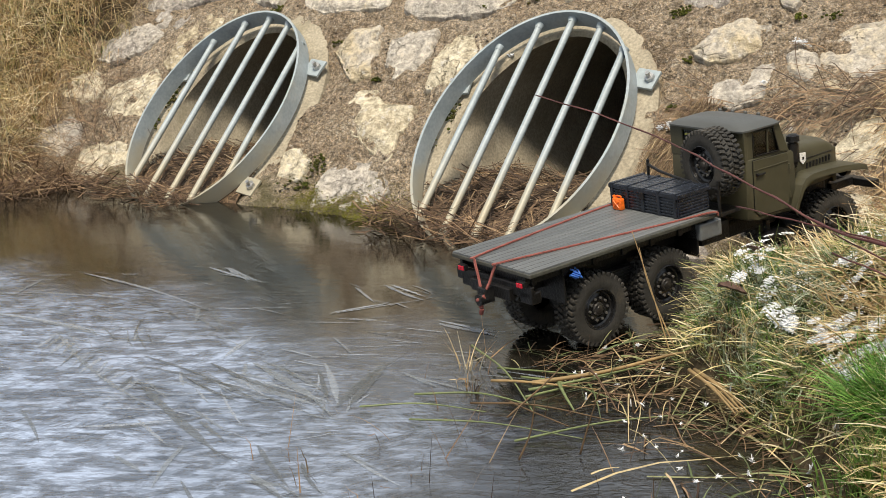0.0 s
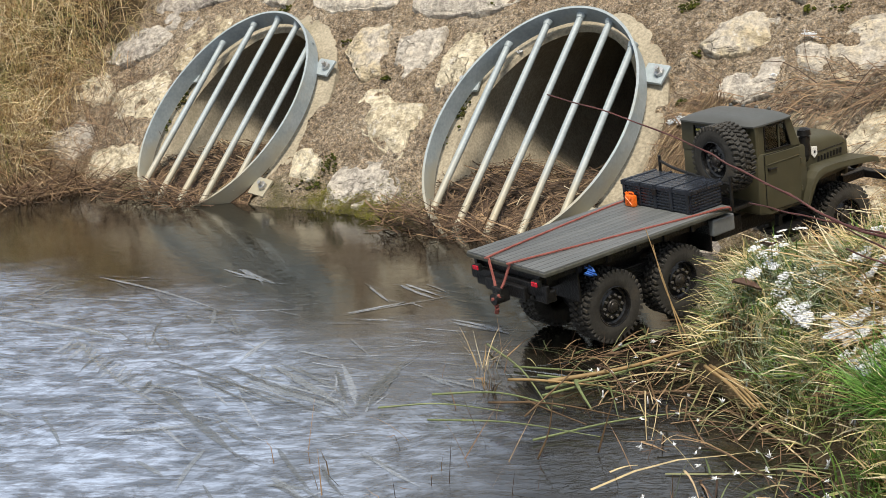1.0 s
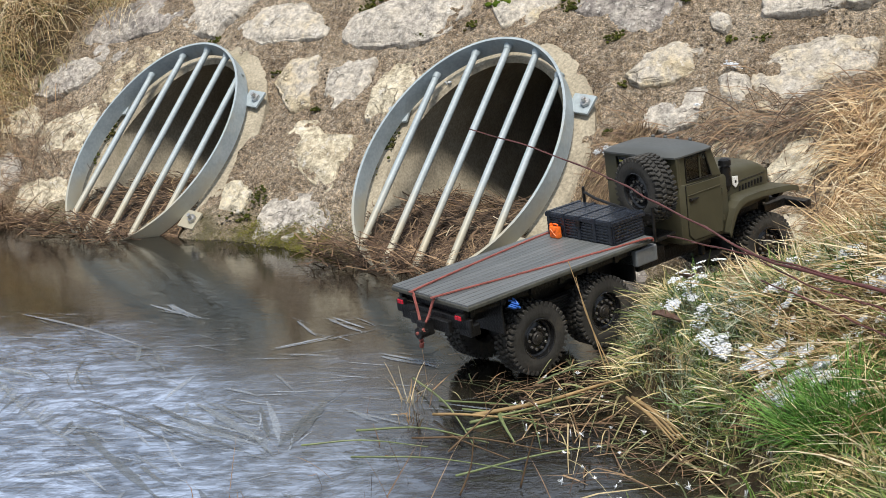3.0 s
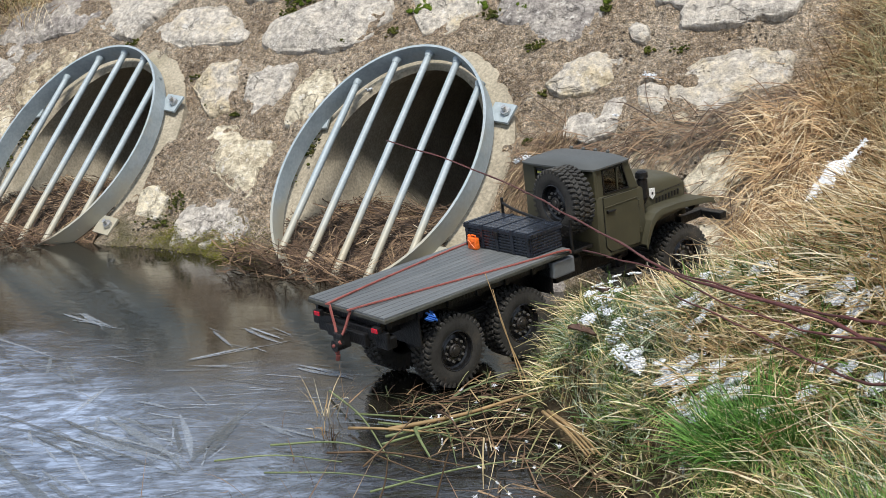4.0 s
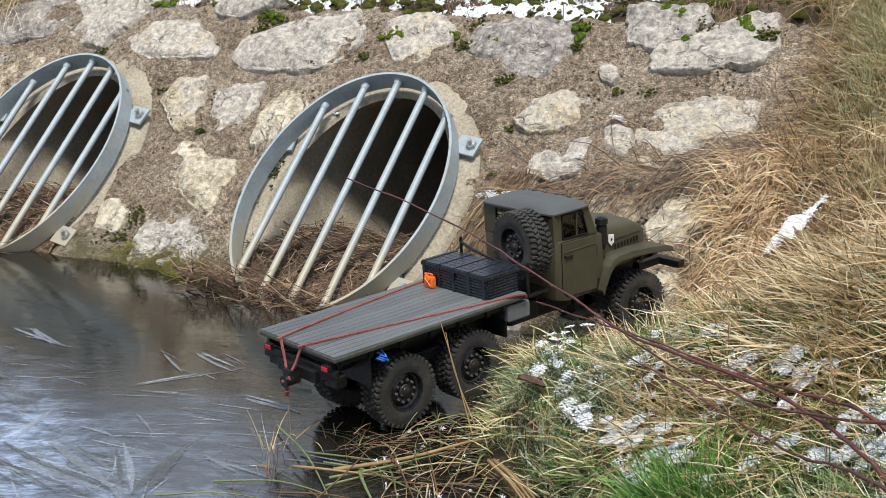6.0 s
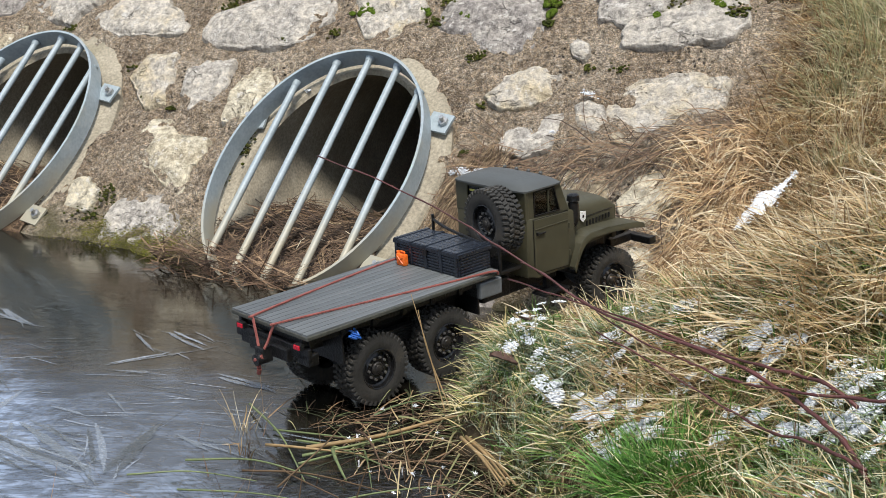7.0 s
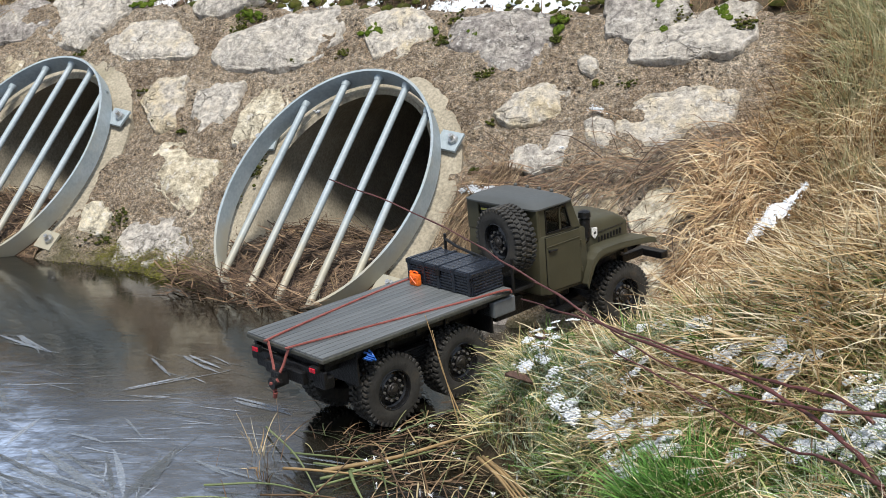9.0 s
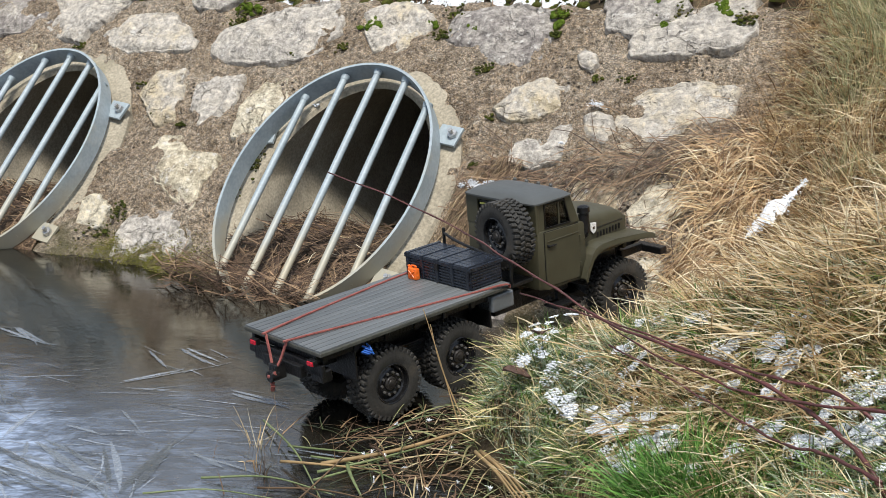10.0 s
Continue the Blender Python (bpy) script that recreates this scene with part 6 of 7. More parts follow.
def wall_growth():
    n = 90
    a = rng.uniform(0, 1, n)
    wall_strands("dead_stems", n, 0.34 + 0.75 * a + rng.normal(0, 0.05, n), 0.06 + 0.17 * a + rng.normal(0, 0.045, n), rng.normal(3.35, 0.7, n), rng.uniform(0.06, 0.22, n), M_DEAD,
                 "tangled dark dead stems trailing over the stones", width=(0.0014, 0.0032))
    n = 80
    a = rng.uniform(0, 1, n)
    wall_strands("dead_stems", n, 0.62 + 0.5 * a, 0.30 - 0.42 * rng.uniform(0, 1, n) ** 0.8, rng.normal(3.75, 0.7, n), rng.uniform(0.06, 0.20, n), M_DEAD,
                 "brown dead stems hanging over the wall's edge", lift=(0.0, 0.05), width=(0.0014, 0.0030))
    n = 150
    a = rng.uniform(0, 1, n)
    wall_strands("dead_stems", n, 0.36 + 0.60 * a + rng.normal(0, 0.03, n), 0.05 + 0.15 * a + rng.normal(0, 0.022, n), rng.normal(3.40, 0.28, n) + np.where(rng.uniform(0, 1, n) < 0.3, 0.9, 0), rng.uniform(0.05, 0.18, n), M_DEAD,
                 "dark brown mat of dead stems caught above the truck", lift=(0.0, 0.03), width=(0.0014, 0.0030))
    n = 420
    wall_strands("dry_grass", n, 0.38 + rng.uniform(0, 0.10, n), 0.08 + rng.uniform(-0.06, 0.06, n), rng.normal(4.55, 0.22, n), rng.uniform(0.10, 0.26, n), M_WET,
                 "bunch of dry grass hanging beside the grate", lift=(0.0, 0.02), width=(0.001, 0.0022))
    n = 260
    wall_strands("dead_stems", n, -1.70 + rng.normal(0, 0.12, n), rng.uniform(-0.3, 0.2, n), rng.uniform(0, 6.28, n), rng.uniform(0.06, 0.2, n), M_DEAD, "loose dead stems on the stones")
    for n, material, label in ((420, M_STRAW, "tan dry grass hanging down beside the truck's bonnet"), (700, M_RUSSET, "reddish-brown grass hanging down the wall's end")):
        a = rng.uniform(0, 1, n)
        u, s = 0.90 + 0.18 * rng.uniform(0, 1, n) ** 0.7, -0.18 + 0.42 * a
        wall_strands("dry_grass", n, u, s, 4.05 + 2.2 * fbm(u * 14, s * 14, 69, 2) + rng.normal(0, 0.65, n), rng.uniform(0.04, 0.15, n), material, label, lift=(0.005, 0.05), width=(0.0012, 0.0028))
    for u0 in PIPES:
        # a heap of rotted litter fills the foot of the pipe, with straw caught on it
        gu, gy = np.meshgrid(np.linspace(-0.235, 0.235, 40), np.linspace(-0.27, 0.55, 50))
        hz = -0.015 + 0.045 * np.clip((gy + 0.27) / 0.24, 0, 1) + 0.45 * gu ** 2 + 0.022 * fbm(gu * 14 + u0, gy * 14, 31, 3)
        hz = np.minimum(hz * np.clip((0.6 - gy) / 0.3, 0.2, 1), Z0 + gy * SN / CS - 0.085)
        q = (np.arange(49)[:, None] * 40 + np.arange(39)[None, :]).ravel()
        ob = array_mesh("litter_heap", np.stack([gu.ravel() + u0, gy.ravel(), hz.ravel()], 1), np.stack([q, q + 1, q + 41, q + 40], 1), M_SOIL)
        tagged(ob, "heap of rotted brown litter in the pipe's foot", "litter", kind="stuff")
        # most stems take the darker copy, with the pipe's shade in its colour
        for n, material, label in ((1900, M_DEAD_SHADE, "tangle of washed-up stems coloured dark for the pipe mouth's shade"), (420, M_DEAD, "brown washed-up straw in the pipe mouth"), (45, M_STRAW, "pale straw caught behind the grate")):
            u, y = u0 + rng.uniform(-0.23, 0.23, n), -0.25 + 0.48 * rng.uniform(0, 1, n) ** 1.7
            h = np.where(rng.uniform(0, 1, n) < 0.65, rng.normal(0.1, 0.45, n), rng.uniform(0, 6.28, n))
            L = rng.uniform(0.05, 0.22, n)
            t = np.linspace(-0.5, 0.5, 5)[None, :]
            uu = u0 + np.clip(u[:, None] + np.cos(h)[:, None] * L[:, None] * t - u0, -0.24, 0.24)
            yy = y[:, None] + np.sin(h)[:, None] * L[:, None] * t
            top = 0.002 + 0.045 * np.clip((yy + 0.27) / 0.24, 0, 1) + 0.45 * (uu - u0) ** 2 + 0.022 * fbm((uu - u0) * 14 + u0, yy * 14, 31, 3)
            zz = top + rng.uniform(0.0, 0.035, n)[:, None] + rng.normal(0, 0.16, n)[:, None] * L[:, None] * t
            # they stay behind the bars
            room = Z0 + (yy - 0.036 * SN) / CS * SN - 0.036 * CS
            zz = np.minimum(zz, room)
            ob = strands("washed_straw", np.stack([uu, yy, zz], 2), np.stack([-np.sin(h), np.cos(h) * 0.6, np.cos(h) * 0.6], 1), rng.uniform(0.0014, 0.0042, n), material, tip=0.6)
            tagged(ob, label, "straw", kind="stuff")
        n = 330
        u = u0 - 0.27 + 0.40 * rng.uniform(0, 1, n) ** 1.3
        P0 = np.stack([u, -0.25 - rng.uniform(0, 0.055, n), rng.uniform(0.002, 0.06, n) * np.clip(1 - (u - u0) * 2, 0.3, 1.2)], 1)
        h = np.where(rng.uniform(0, 1, n) < 0.4, rng.normal(0.15, 0.5, n), rng.uniform(0, 6.28, n))
        L = rng.uniform(0.04, 0.17, n)
        P = P0[:, None, :] + np.stack([np.cos(h), np.sin(h) * 0.7, rng.normal(0, 0.35, n)], 1)[:, None, :] * (L[:, None] * t)[:, :, None]
        P[:, :, 2] = np.maximum(P[:, :, 2], 0.002)
        ob = strands("washed_straw", P, np.stack([-np.sin(h), np.cos(h), 0.5 + 0 * h], 1), rng.uniform(0.0014, 0.0034, n), M_DEAD, tip=0.5)
        tagged(ob, "dark wet straw washed up below the grate", "straw", kind="stuff")


def reeds():
    def lay(name, n, box, head, spread, length, width, material, label, rise=0.03, accept=None):
        x, y = rng.uniform(box[0], box[1], n * 3), rng.uniform(box[2], box[3], n * 3)
        m = (shore(x, y) < 0.06) & ~near_truck(x, y, -0.01)
        if accept:
            m &= accept(x, y)
        x, y = x[m][:n], y[m][:n]
        n = len(x)
        h = rng.normal(head, spread, n)
        L = rng.uniform(*length, n)
        t = np.linspace(-0.5, 0.5, 5)[None, :]
        z = rng.uniform(0.003, rise, n)[:, None] + rng.normal(0, 0.10, n)[:, None] * L[:, None] * t - 0.08 * L[:, None] * (2 * t) ** 2
        bend = rng.normal(0, 0.05, n)[:, None] * L[:, None] * (2 * t) ** 2 * 0.5
        P = np.stack([x[:, None] + np.cos(h)[:, None] * L[:, None] * t - np.sin(h)[:, None] * bend, y[:, None] + np.sin(h)[:, None] * L[:, None] * t + np.cos(h)[:, None] * bend,
                      np.maximum(z, 0.002)], 2)
        ob = strands(name, P, np.stack([-np.sin(h), np.cos(h), rng.normal(0, 0.3, n)], 1), rng.uniform(*width, n), material, tip=0.3)
        tagged(ob, label, "reeds", kind="stuff")

    def close(x, y):
        return rng.uniform(0, 1, len(x)) < np.clip(1 + (shore(x, y)) / 0.42, 0, 1) ** 1.3 * np.interp(y, [-1.5, -1.2, -1.05], [0.3, 0.4, 1.0])
    lay("fallen_reeds", 70, (0.55, 1.45, -1.75, -0.75), 0.3, 0.9, (0.12, 0.26), (0.0020, 0.0046), M_REED, "long green and yellow reed blades lying on the ice", rise=0.02, accept=close)
    lay("fallen_reeds", 560, (0.30, 1.45, -1.75, -0.62), 0.35, 1.3, (0.04, 0.17), (0.0012, 0.0034), M_REED, "fallen green and yellow reeds frozen into the ice", accept=close)
    lay("fallen_straw", 380, (0.35, 1.45, -1.75, -0.62), 0.3, 1.5, (0.04, 0.16), (0.0014, 0.0034), M_WET, "broken straw lying on the ice", accept=close)
    lay("dead_stems", 620, (0.45, 1.40, -1.6, -0.62), 0.3, 1.2, (0.04, 0.14), (0.0012, 0.003), M_DEAD, "dark sodden stems at the water's edge", rise=0.012, accept=close)
    # a few stems that stand up out of the ice
    n = 80
    x, y = rng.uniform(0.5, 1.2, n), rng.uniform(-1.55, -0.9, n)
    m = shore(x, y) < 0.0
    r = np.stack([x[m], y[m], 0 * x[m]], 1)
    n = len(r)
    P, s = blades(r, rng.uniform(0, 6.28, n), rng.uniform(0.1, 0.8, n), rng.uniform(0.03, 0.11, n), rng.uniform(0, 0.3, n))
    ob = strands("dead_stems", P, s, rng.uniform(0.001, 0.0022, n), M_DEAD)
    tagged(ob, "thin dead stems standing out of the ice", "dead stems", kind="stuff")


# ---------------------------------------------------------------- snow, moss, frost
def icosahedron():
    g = (1 + 5 ** 0.5) / 2
    v = np.array([(-1, g, 0), (1, g, 0), (-1, -g, 0), (1, -g, 0), (0, -1, g), (0, 1, g), (0, -1, -g), (0, 1, -g), (g, 0, -1), (g, 0, 1), (-g, 0, -1), (-g, 0, 1)]) / (1 + g * g) ** 0.5
    f = []
    for i in range(12):
        for j in range(i + 1, 12):
            for k in range(j + 1, 12):
                d = [np.linalg.norm(v[a] - v[b]) for a, b in ((i, j), (j, k), (i, k))]
                if max(d) < 1.1:
                    n = np.cross(v[j] - v[i], v[k] - v[i])
                    f.append((i, j, k) if n @ v[i] > 0 else (i, k, j))
    return v, np.array(f)


ICO_V, ICO_F = icosahedron()


def crumbs(name, centres, size, flat, material):
    N = len(centres)
    V = ICO_V[None] * (1 + rng.uniform(-0.40, 0.40, (N, 12, 1))) * size[:, None, None]
    V = V * np.array([1, 1, flat])
    a = rng.uniform(0, 6.28, N)
    ca, sa = np.cos(a)[:, None], np.sin(a)[:, None]
    V = np.stack([V[:, :, 0] * ca - V[:, :, 1] * sa, V[:, :, 0] * sa + V[:, :, 1] * ca, V[:, :, 2]], 2) + centres[:, None, :]
    F = (ICO_F[None] + (np.arange(N) * 12)[:, None, None]).reshape(-1, 3)
    return array_mesh(name, V.reshape(-1, 3), F, material)


def snow_lumps(x, y, rx, ry, n, lift=0.03, turn=0.0, big=0.0055, label="crumbly old snow caught in the grass"):
    """Old snow that has broken up into lumps: a few heaps, each of large and small pieces."""
    n = n * 5
    k = max(3, int(n / 130))
    a, d = rng.uniform(0, 6.28, k), np.sqrt(rng.uniform(0, 1, k))
    hx, hy, hr = np.cos(a) * d * rx, np.sin(a) * d * ry, rng.uniform(0.004, 0.015, k)
    i = rng.integers(0, k, n)
    q, b = np.sqrt(rng.uniform(0, 1, n)), rng.uniform(0, 6.28, n)
    u, v = hx[i] + np.cos(b) * q * hr[i] * 1.3, hy[i] + np.sin(b) * q * hr[i] * 0.9
    px, py = x + u * math.cos(turn) - v * math.sin(turn), y + u * math.sin(turn) + v * math.cos(turn)
    size = 0.0011 + big * 0.40 * rng.uniform(0, 1, n) ** 1.3
    # it has slid off where the bank is steep
    steep = np.hypot(ground_height(px + 0.01, py) - ground_height(px - 0.01, py), ground_height(px, py + 0.01) - ground_height(px, py - 0.01)) / 0.02
    stay = (steep < 1.5) & (shore(px, py) > 0.03)
    if stay.sum() < 10:
        return
    px, py, size, i, q, n = px[stay], py[stay], size[stay], i[stay], q[stay], int(stay.sum())
    z = np.maximum(ground_height(px, py), 0) + lift * rng.uniform(0.85, 1.15, k)[i] + 0.14 * hr[i] * (1 - q * q) + rng.normal(0, 0.0006, n)
    tagged(crumbs("snow", np.stack([px, py, z], 1), size, 0.42, M_SNOW), label, "snow", kind="stuff")


def snow_sheet(x, y, rx, ry, cover, turn=0.0, lift=0.012, cell=0.0030, label="thin broken snow lying on the mossy ledge"):
    """A thin lumpy sheet of snow with ragged holes."""
    c, s = math.cos(turn), math.sin(turn)
    na, nb = int(2.4 * rx / cell), int(2.4 * ry / cell)
    A, B = np.meshgrid(np.linspace(-1.2, 1.2, na), np.linspace(-1.2, 1.2, nb))
    a, b = A.ravel() * rx, B.ravel() * ry
    px, py = x + a * c - b * s, y + a * s + b * c
    heap = 0.8 * fbm(px * 20, py * 20, 91, 3) + 0.7 * fbm(px * 90, py * 90, 94, 3) + cover - 0.08 - 0.30 * (A.ravel() ** 2 + B.ravel() ** 2)
    z = np.maximum(ground_height(px, py), 0) + lift * 0.6 + 0.006 * np.clip(heap * 3, -0.6, 1.0) + 0.004 * fbm(px * 120, py * 120, 8, 2)
    i, j = np.meshgrid(np.arange(nb - 1), np.arange(na - 1), indexing="ij")
    q = (i * na + j).ravel()
    F = np.stack([q, q + 1, q + na + 1, q + na], 1)
    F = F[heap[F].max(1) > 0]
    used = np.unique(F)
    back = np.zeros(na * nb, int)
    back[used] = np.arange(len(used))
    px, py = px + rng.uniform(-0.4, 0.4, len(px)) * cell, py + rng.uniform(-0.4, 0.4, len(py)) * cell
    V = np.stack([px, py, z], 1)
    tagged(array_mesh("snow", V[used], back[F], M_SNOW), label, "snow", kind="stuff")
    near = np.where((heap > -0.10) & (rng.uniform(0, 1, len(heap)) < 0.16))[0]
    P = V[near] + np.stack([0 * near, 0 * near, rng.uniform(0.0, 0.003, len(near))], 1)
    tagged(crumbs("snow", P, rng.uniform(0.0010, 0.0030, len(P)), 0.7, M_SNOW), "loose crumbs of snow round the broken sheet", "snow", kind="stuff")


def snow_strip(p, q, half, lift, label):
    """A strip of wind-packed snow that tapers towards both ends and lies over the tips of the grass."""
    na, nb = 90, 30
    A, B = np.meshgrid(np.linspace(0, 1, na), np.linspace(-1, 1, nb))
    a, b = A.ravel(), B.ravel()
    d = np.array(q) - np.array(p)
    e = np.array((-d[1], d[0])) / np.hypot(*d)
    wide = half * np.interp(a, [0, 0.15, 0.42, 0.62, 0.75, 1.0], [0.10, 0.55, 1.0, 0.75, 0.40, 0.10]) * (1 + 0.5 * fbm(a * 7, np.sign(b) * 3.0, 17, 3))
    mid = half * 0.5 * fbm(a * 3, 0 * a, 27, 2)
    px, py = p[0] + d[0] * a + e[0] * (b * wide + mid), p[1] + d[1] * a + e[1] * (b * wide + mid)
    base = np.interp(a, np.linspace(0, 1, 12), ground_height(p[0] + d[0] * np.linspace(0, 1, 12), p[1] + d[1] * np.linspace(0, 1, 12)))
    base = base + 0.5 * (b * wide + mid)
    z = base + lift + 0.010 * np.sqrt(np.maximum(1 - b * b, 0)) * wide / half + 0.0035 * fbm(px * 70, py * 70, 33, 3)
    i, j = np.meshgrid(np.arange(nb - 1), np.arange(na - 1), indexing="ij")
    k = (i * na + j).ravel()
    hole = fbm(px * 45, py * 45, 61, 2) + 0.55 * np.abs(b) ** 3
    F = np.stack([k, k + 1, k + na + 1, k + na], 1)
    F = F[hole[F].min(1) < 0.42]
    V = np.stack([px, py, z], 1)
    tagged(array_mesh("snow", V, F, M_SNOW), label, "snow", kind="stuff")
    near = np.where((np.abs(b) > 0.75) & (rng.uniform(0, 1, len(b)) < 0.35))[0]
    P = V[near] + np.stack([rng.normal(0, 0.003, len(near)), rng.normal(0, 0.003, len(near)), rng.uniform(-0.004, 0.002, len(near))], 1)
    tagged(crumbs("snow", P, rng.uniform(0.0010, 0.0032, len(P)), 0.7, M_SNOW), "loose crumbs of snow along the strip", "snow", kind="stuff")


def build_snow():
    for x, y, rx, ry, n in ((0.971, -0.946, 0.035, 0.03, 130), (1.045, -0.99, 0.035, 0.025, 110), (1.07, -0.97, 0.03, 0.02, 70), (1.12, -1.02, 0.05, 0.035, 260), (1.15, -1.02, 0.04, 0.03, 150),
                            (1.175, -1.05, 0.04, 0.03, 170), (1.246, -1.09, 0.04, 0.03, 170), (1.263, -1.08, 0.03, 0.02, 90), (1.21, -1.12, 0.03, 0.02, 80), (1.22, -1.035, 0.025, 0.02, 60),
                            (1.30, -0.99, 0.03, 0.018, 80), (1.365, -1.02, 0.045, 0.025, 220), (1.39, -1.045, 0.03, 0.02, 120), (1.405, -1.028, 0.035, 0.02, 110), (1.405, -1.12, 0.05, 0.03, 130),
                            (1.50, -1.125, 0.045, 0.03, 260), (1.53, -1.145, 0.045, 0.03, 300), (1.55, -1.16, 0.04, 0.03, 220), (1.465, -1.15, 0.035, 0.018, 150), (1.505, -1.165, 0.03, 0.018, 110),
                            (1.137, -0.926, 0.02, 0.012, 30), (1.502, -1.09, 0.02, 0.012, 40), (1.565, -1.21, 0.04, 0.03, 150), (1.29, -1.31, 0.05, 0.03, 170), (1.225, -1.11, 0.02, 0.015, 40),
                            (1.24, -0.91, 0.02, 0.012, 30), (1.16, -0.88, 0.02, 0.012, 20)):
        snow_lumps(x, y, rx, ry, int(n * 0.72), 0.046)
    # single lumps strewn over the bank
    n = 26
    x, y = rng.uniform(0.95, 1.75, n * 4), rng.uniform(-1.35, -0.78, n * 4)
    m = (shore(x, y) > 0.05) & (shore(x, y) < 0.5)
    for a, b in zip(x[m][:n], y[m][:n]):
        snow_lumps(a, b, rng.uniform(0.012, 0.035), rng.uniform(0.010, 0.022), int(rng.integers(12, 36)), 0.045, big=0.0038)
    # snow lying on the dry tussocks
    snow_strip((1.062, -0.030), (1.162, 0.045), 0.021, 0.105, "tapered strip of snow lying on the dry grass of the slope")
    # snow on the ledge above the wall
    for x, y, rx, ry, k in ((-0.80, 0.57, 0.18, 0.06, 0.13), (-0.38, 0.58, 0.22, 0.08, 0.15), (0.02, 0.55, 0.30, 0.08, 0.03), (0.32, 0.53, 0.20, 0.06, 0.05), (0.10, 0.68, 0.40, 0.12, 0.06), (-0.45, 0.72, 0.35, 0.12, 0.06), (0.48, 0.62, 0.15, 0.06, 0.08)):
        snow_sheet(x, y, rx, ry, k - 0.06)
    # little caps of snow on the stones
    for u, s, r, n, up in ((0.397, 0.043, 0.030, 90, 0.036), (0.418, 0.058, 0.014, 24, 0.034), (0.352, 0.040, 0.010, 14, 0.024), (0.615, 0.305, 0.020, 34, 0.012), (0.56, 0.19, 0.008, 10, 0.012), (-0.17, 0.255, 0.010, 10, 0.012)):
        n *= 4
        uu, ss = u + rng.normal(0, r * 0.5, n), s + rng.normal(0, r * 0.20, n)
        nn = FACE + up + wall_relief(uu, ss) + rng.uniform(0, 0.006, n)
        P = np.stack([uu, ss * CS - nn * SN, Z0 + ss * SN + nn * CS], 1)
        ob = crumbs("snow", P, rng.uniform(0.0012, 0.0030, n), 0.45, M_SNOW)
        tagged(ob, "small clump of snow lying on the rubble wall", "snow", kind="stuff")
    # hoar frost tips along the reeds
    n = 95
    x, y = rng.uniform(0.40, 1.45, n * 3), rng.uniform(-1.7, -0.72, n * 3)
    m = (shore(x, y) < 0.08) & (shore(x, y) > -0.30) & ~near_truck(x, y, 0.05)
    x, y = x[m][:n], y[m][:n]
    # each sprig is a star of short flat crystals
    k = 16
    foot = np.repeat(np.stack([x, y, rng.uniform(0.010, 0.034, len(x))], 1), k, 0)
    n = len(foot)
    big = np.repeat(rng.uniform(0.5, 1.5, len(x)), k)
    P, sd = blades(foot, rng.uniform(0, 6.28, n), rng.uniform(0.2, 1.5, n), rng.uniform(0.0025, 0.0065, n) * big, rng.uniform(0, 0.5, n), rng.normal(0, 0.2, n), steps=3)
    ob = strands("frost", P, sd, rng.uniform(0.0012, 0.0030, n), M_SNOW)
    tagged(ob, "white frost crystals on reed tips above the ice", "frost", kind="stuff")


def cushions(name, centres, radius, material, label, lean=0.0):
    """Lumpy domes with a velvety broken surface; lean tips them out of a slope."""
    N, R, A = len(centres), 6, 12
    th = np.linspace(0, 0.62 * np.pi, R)[:, None]
    aa = np.linspace(0, 2 * np.pi, A, endpoint=False)[None, :]
    gx, gy = (np.sin(th) * np.cos(aa)).ravel(), (np.sin(th) * np.sin(aa)).ravel()
    gz = (np.cos(th) * np.ones_like(aa)).ravel() * 0.7
    V, C, Z = [], [], []
    cl, sl = math.cos(lean), math.sin(lean)
    for c, q in zip(centres, radius):
        k = rng.uniform(0, 90)
        lump = 1 + 0.45 * fbm(gx * 1.6 + k, gy * 1.6 + k, 17, 3)
        x, y, z = gx * q * lump, gy * q * lump, gz * q * lump
        P = np.stack([c[0] + x, c[1] + y * cl - z * sl, c[2] + y * sl + z * cl], 1)
        V.append(P)
        m = rng.integers(0, len(P) - A * 2, int(8 + q * 900))
        C.append(P[m] + rng.normal(0, q * 0.08, (len(m), 3)))
    i, j = np.meshgrid(np.arange(R - 1), np.arange(A), indexing="ij")
    Q = np.stack([i * A + j, (i + 1) * A + j, (i + 1) * A + (j + 1) % A, i * A + (j + 1) % A], 2).reshape(-1, 4)
    F = (Q[None] + (np.arange(N) * R * A)[:, None, None]).reshape(-1, 4)
    tagged(array_mesh(name, np.concatenate(V), F, material), label, "moss", kind="stuff")
    C = np.concatenate(C)
    tagged(crumbs(name, C, rng.uniform(0.0007, 0.0022, len(C)), 1.0, material), label, "moss", kind="stuff")


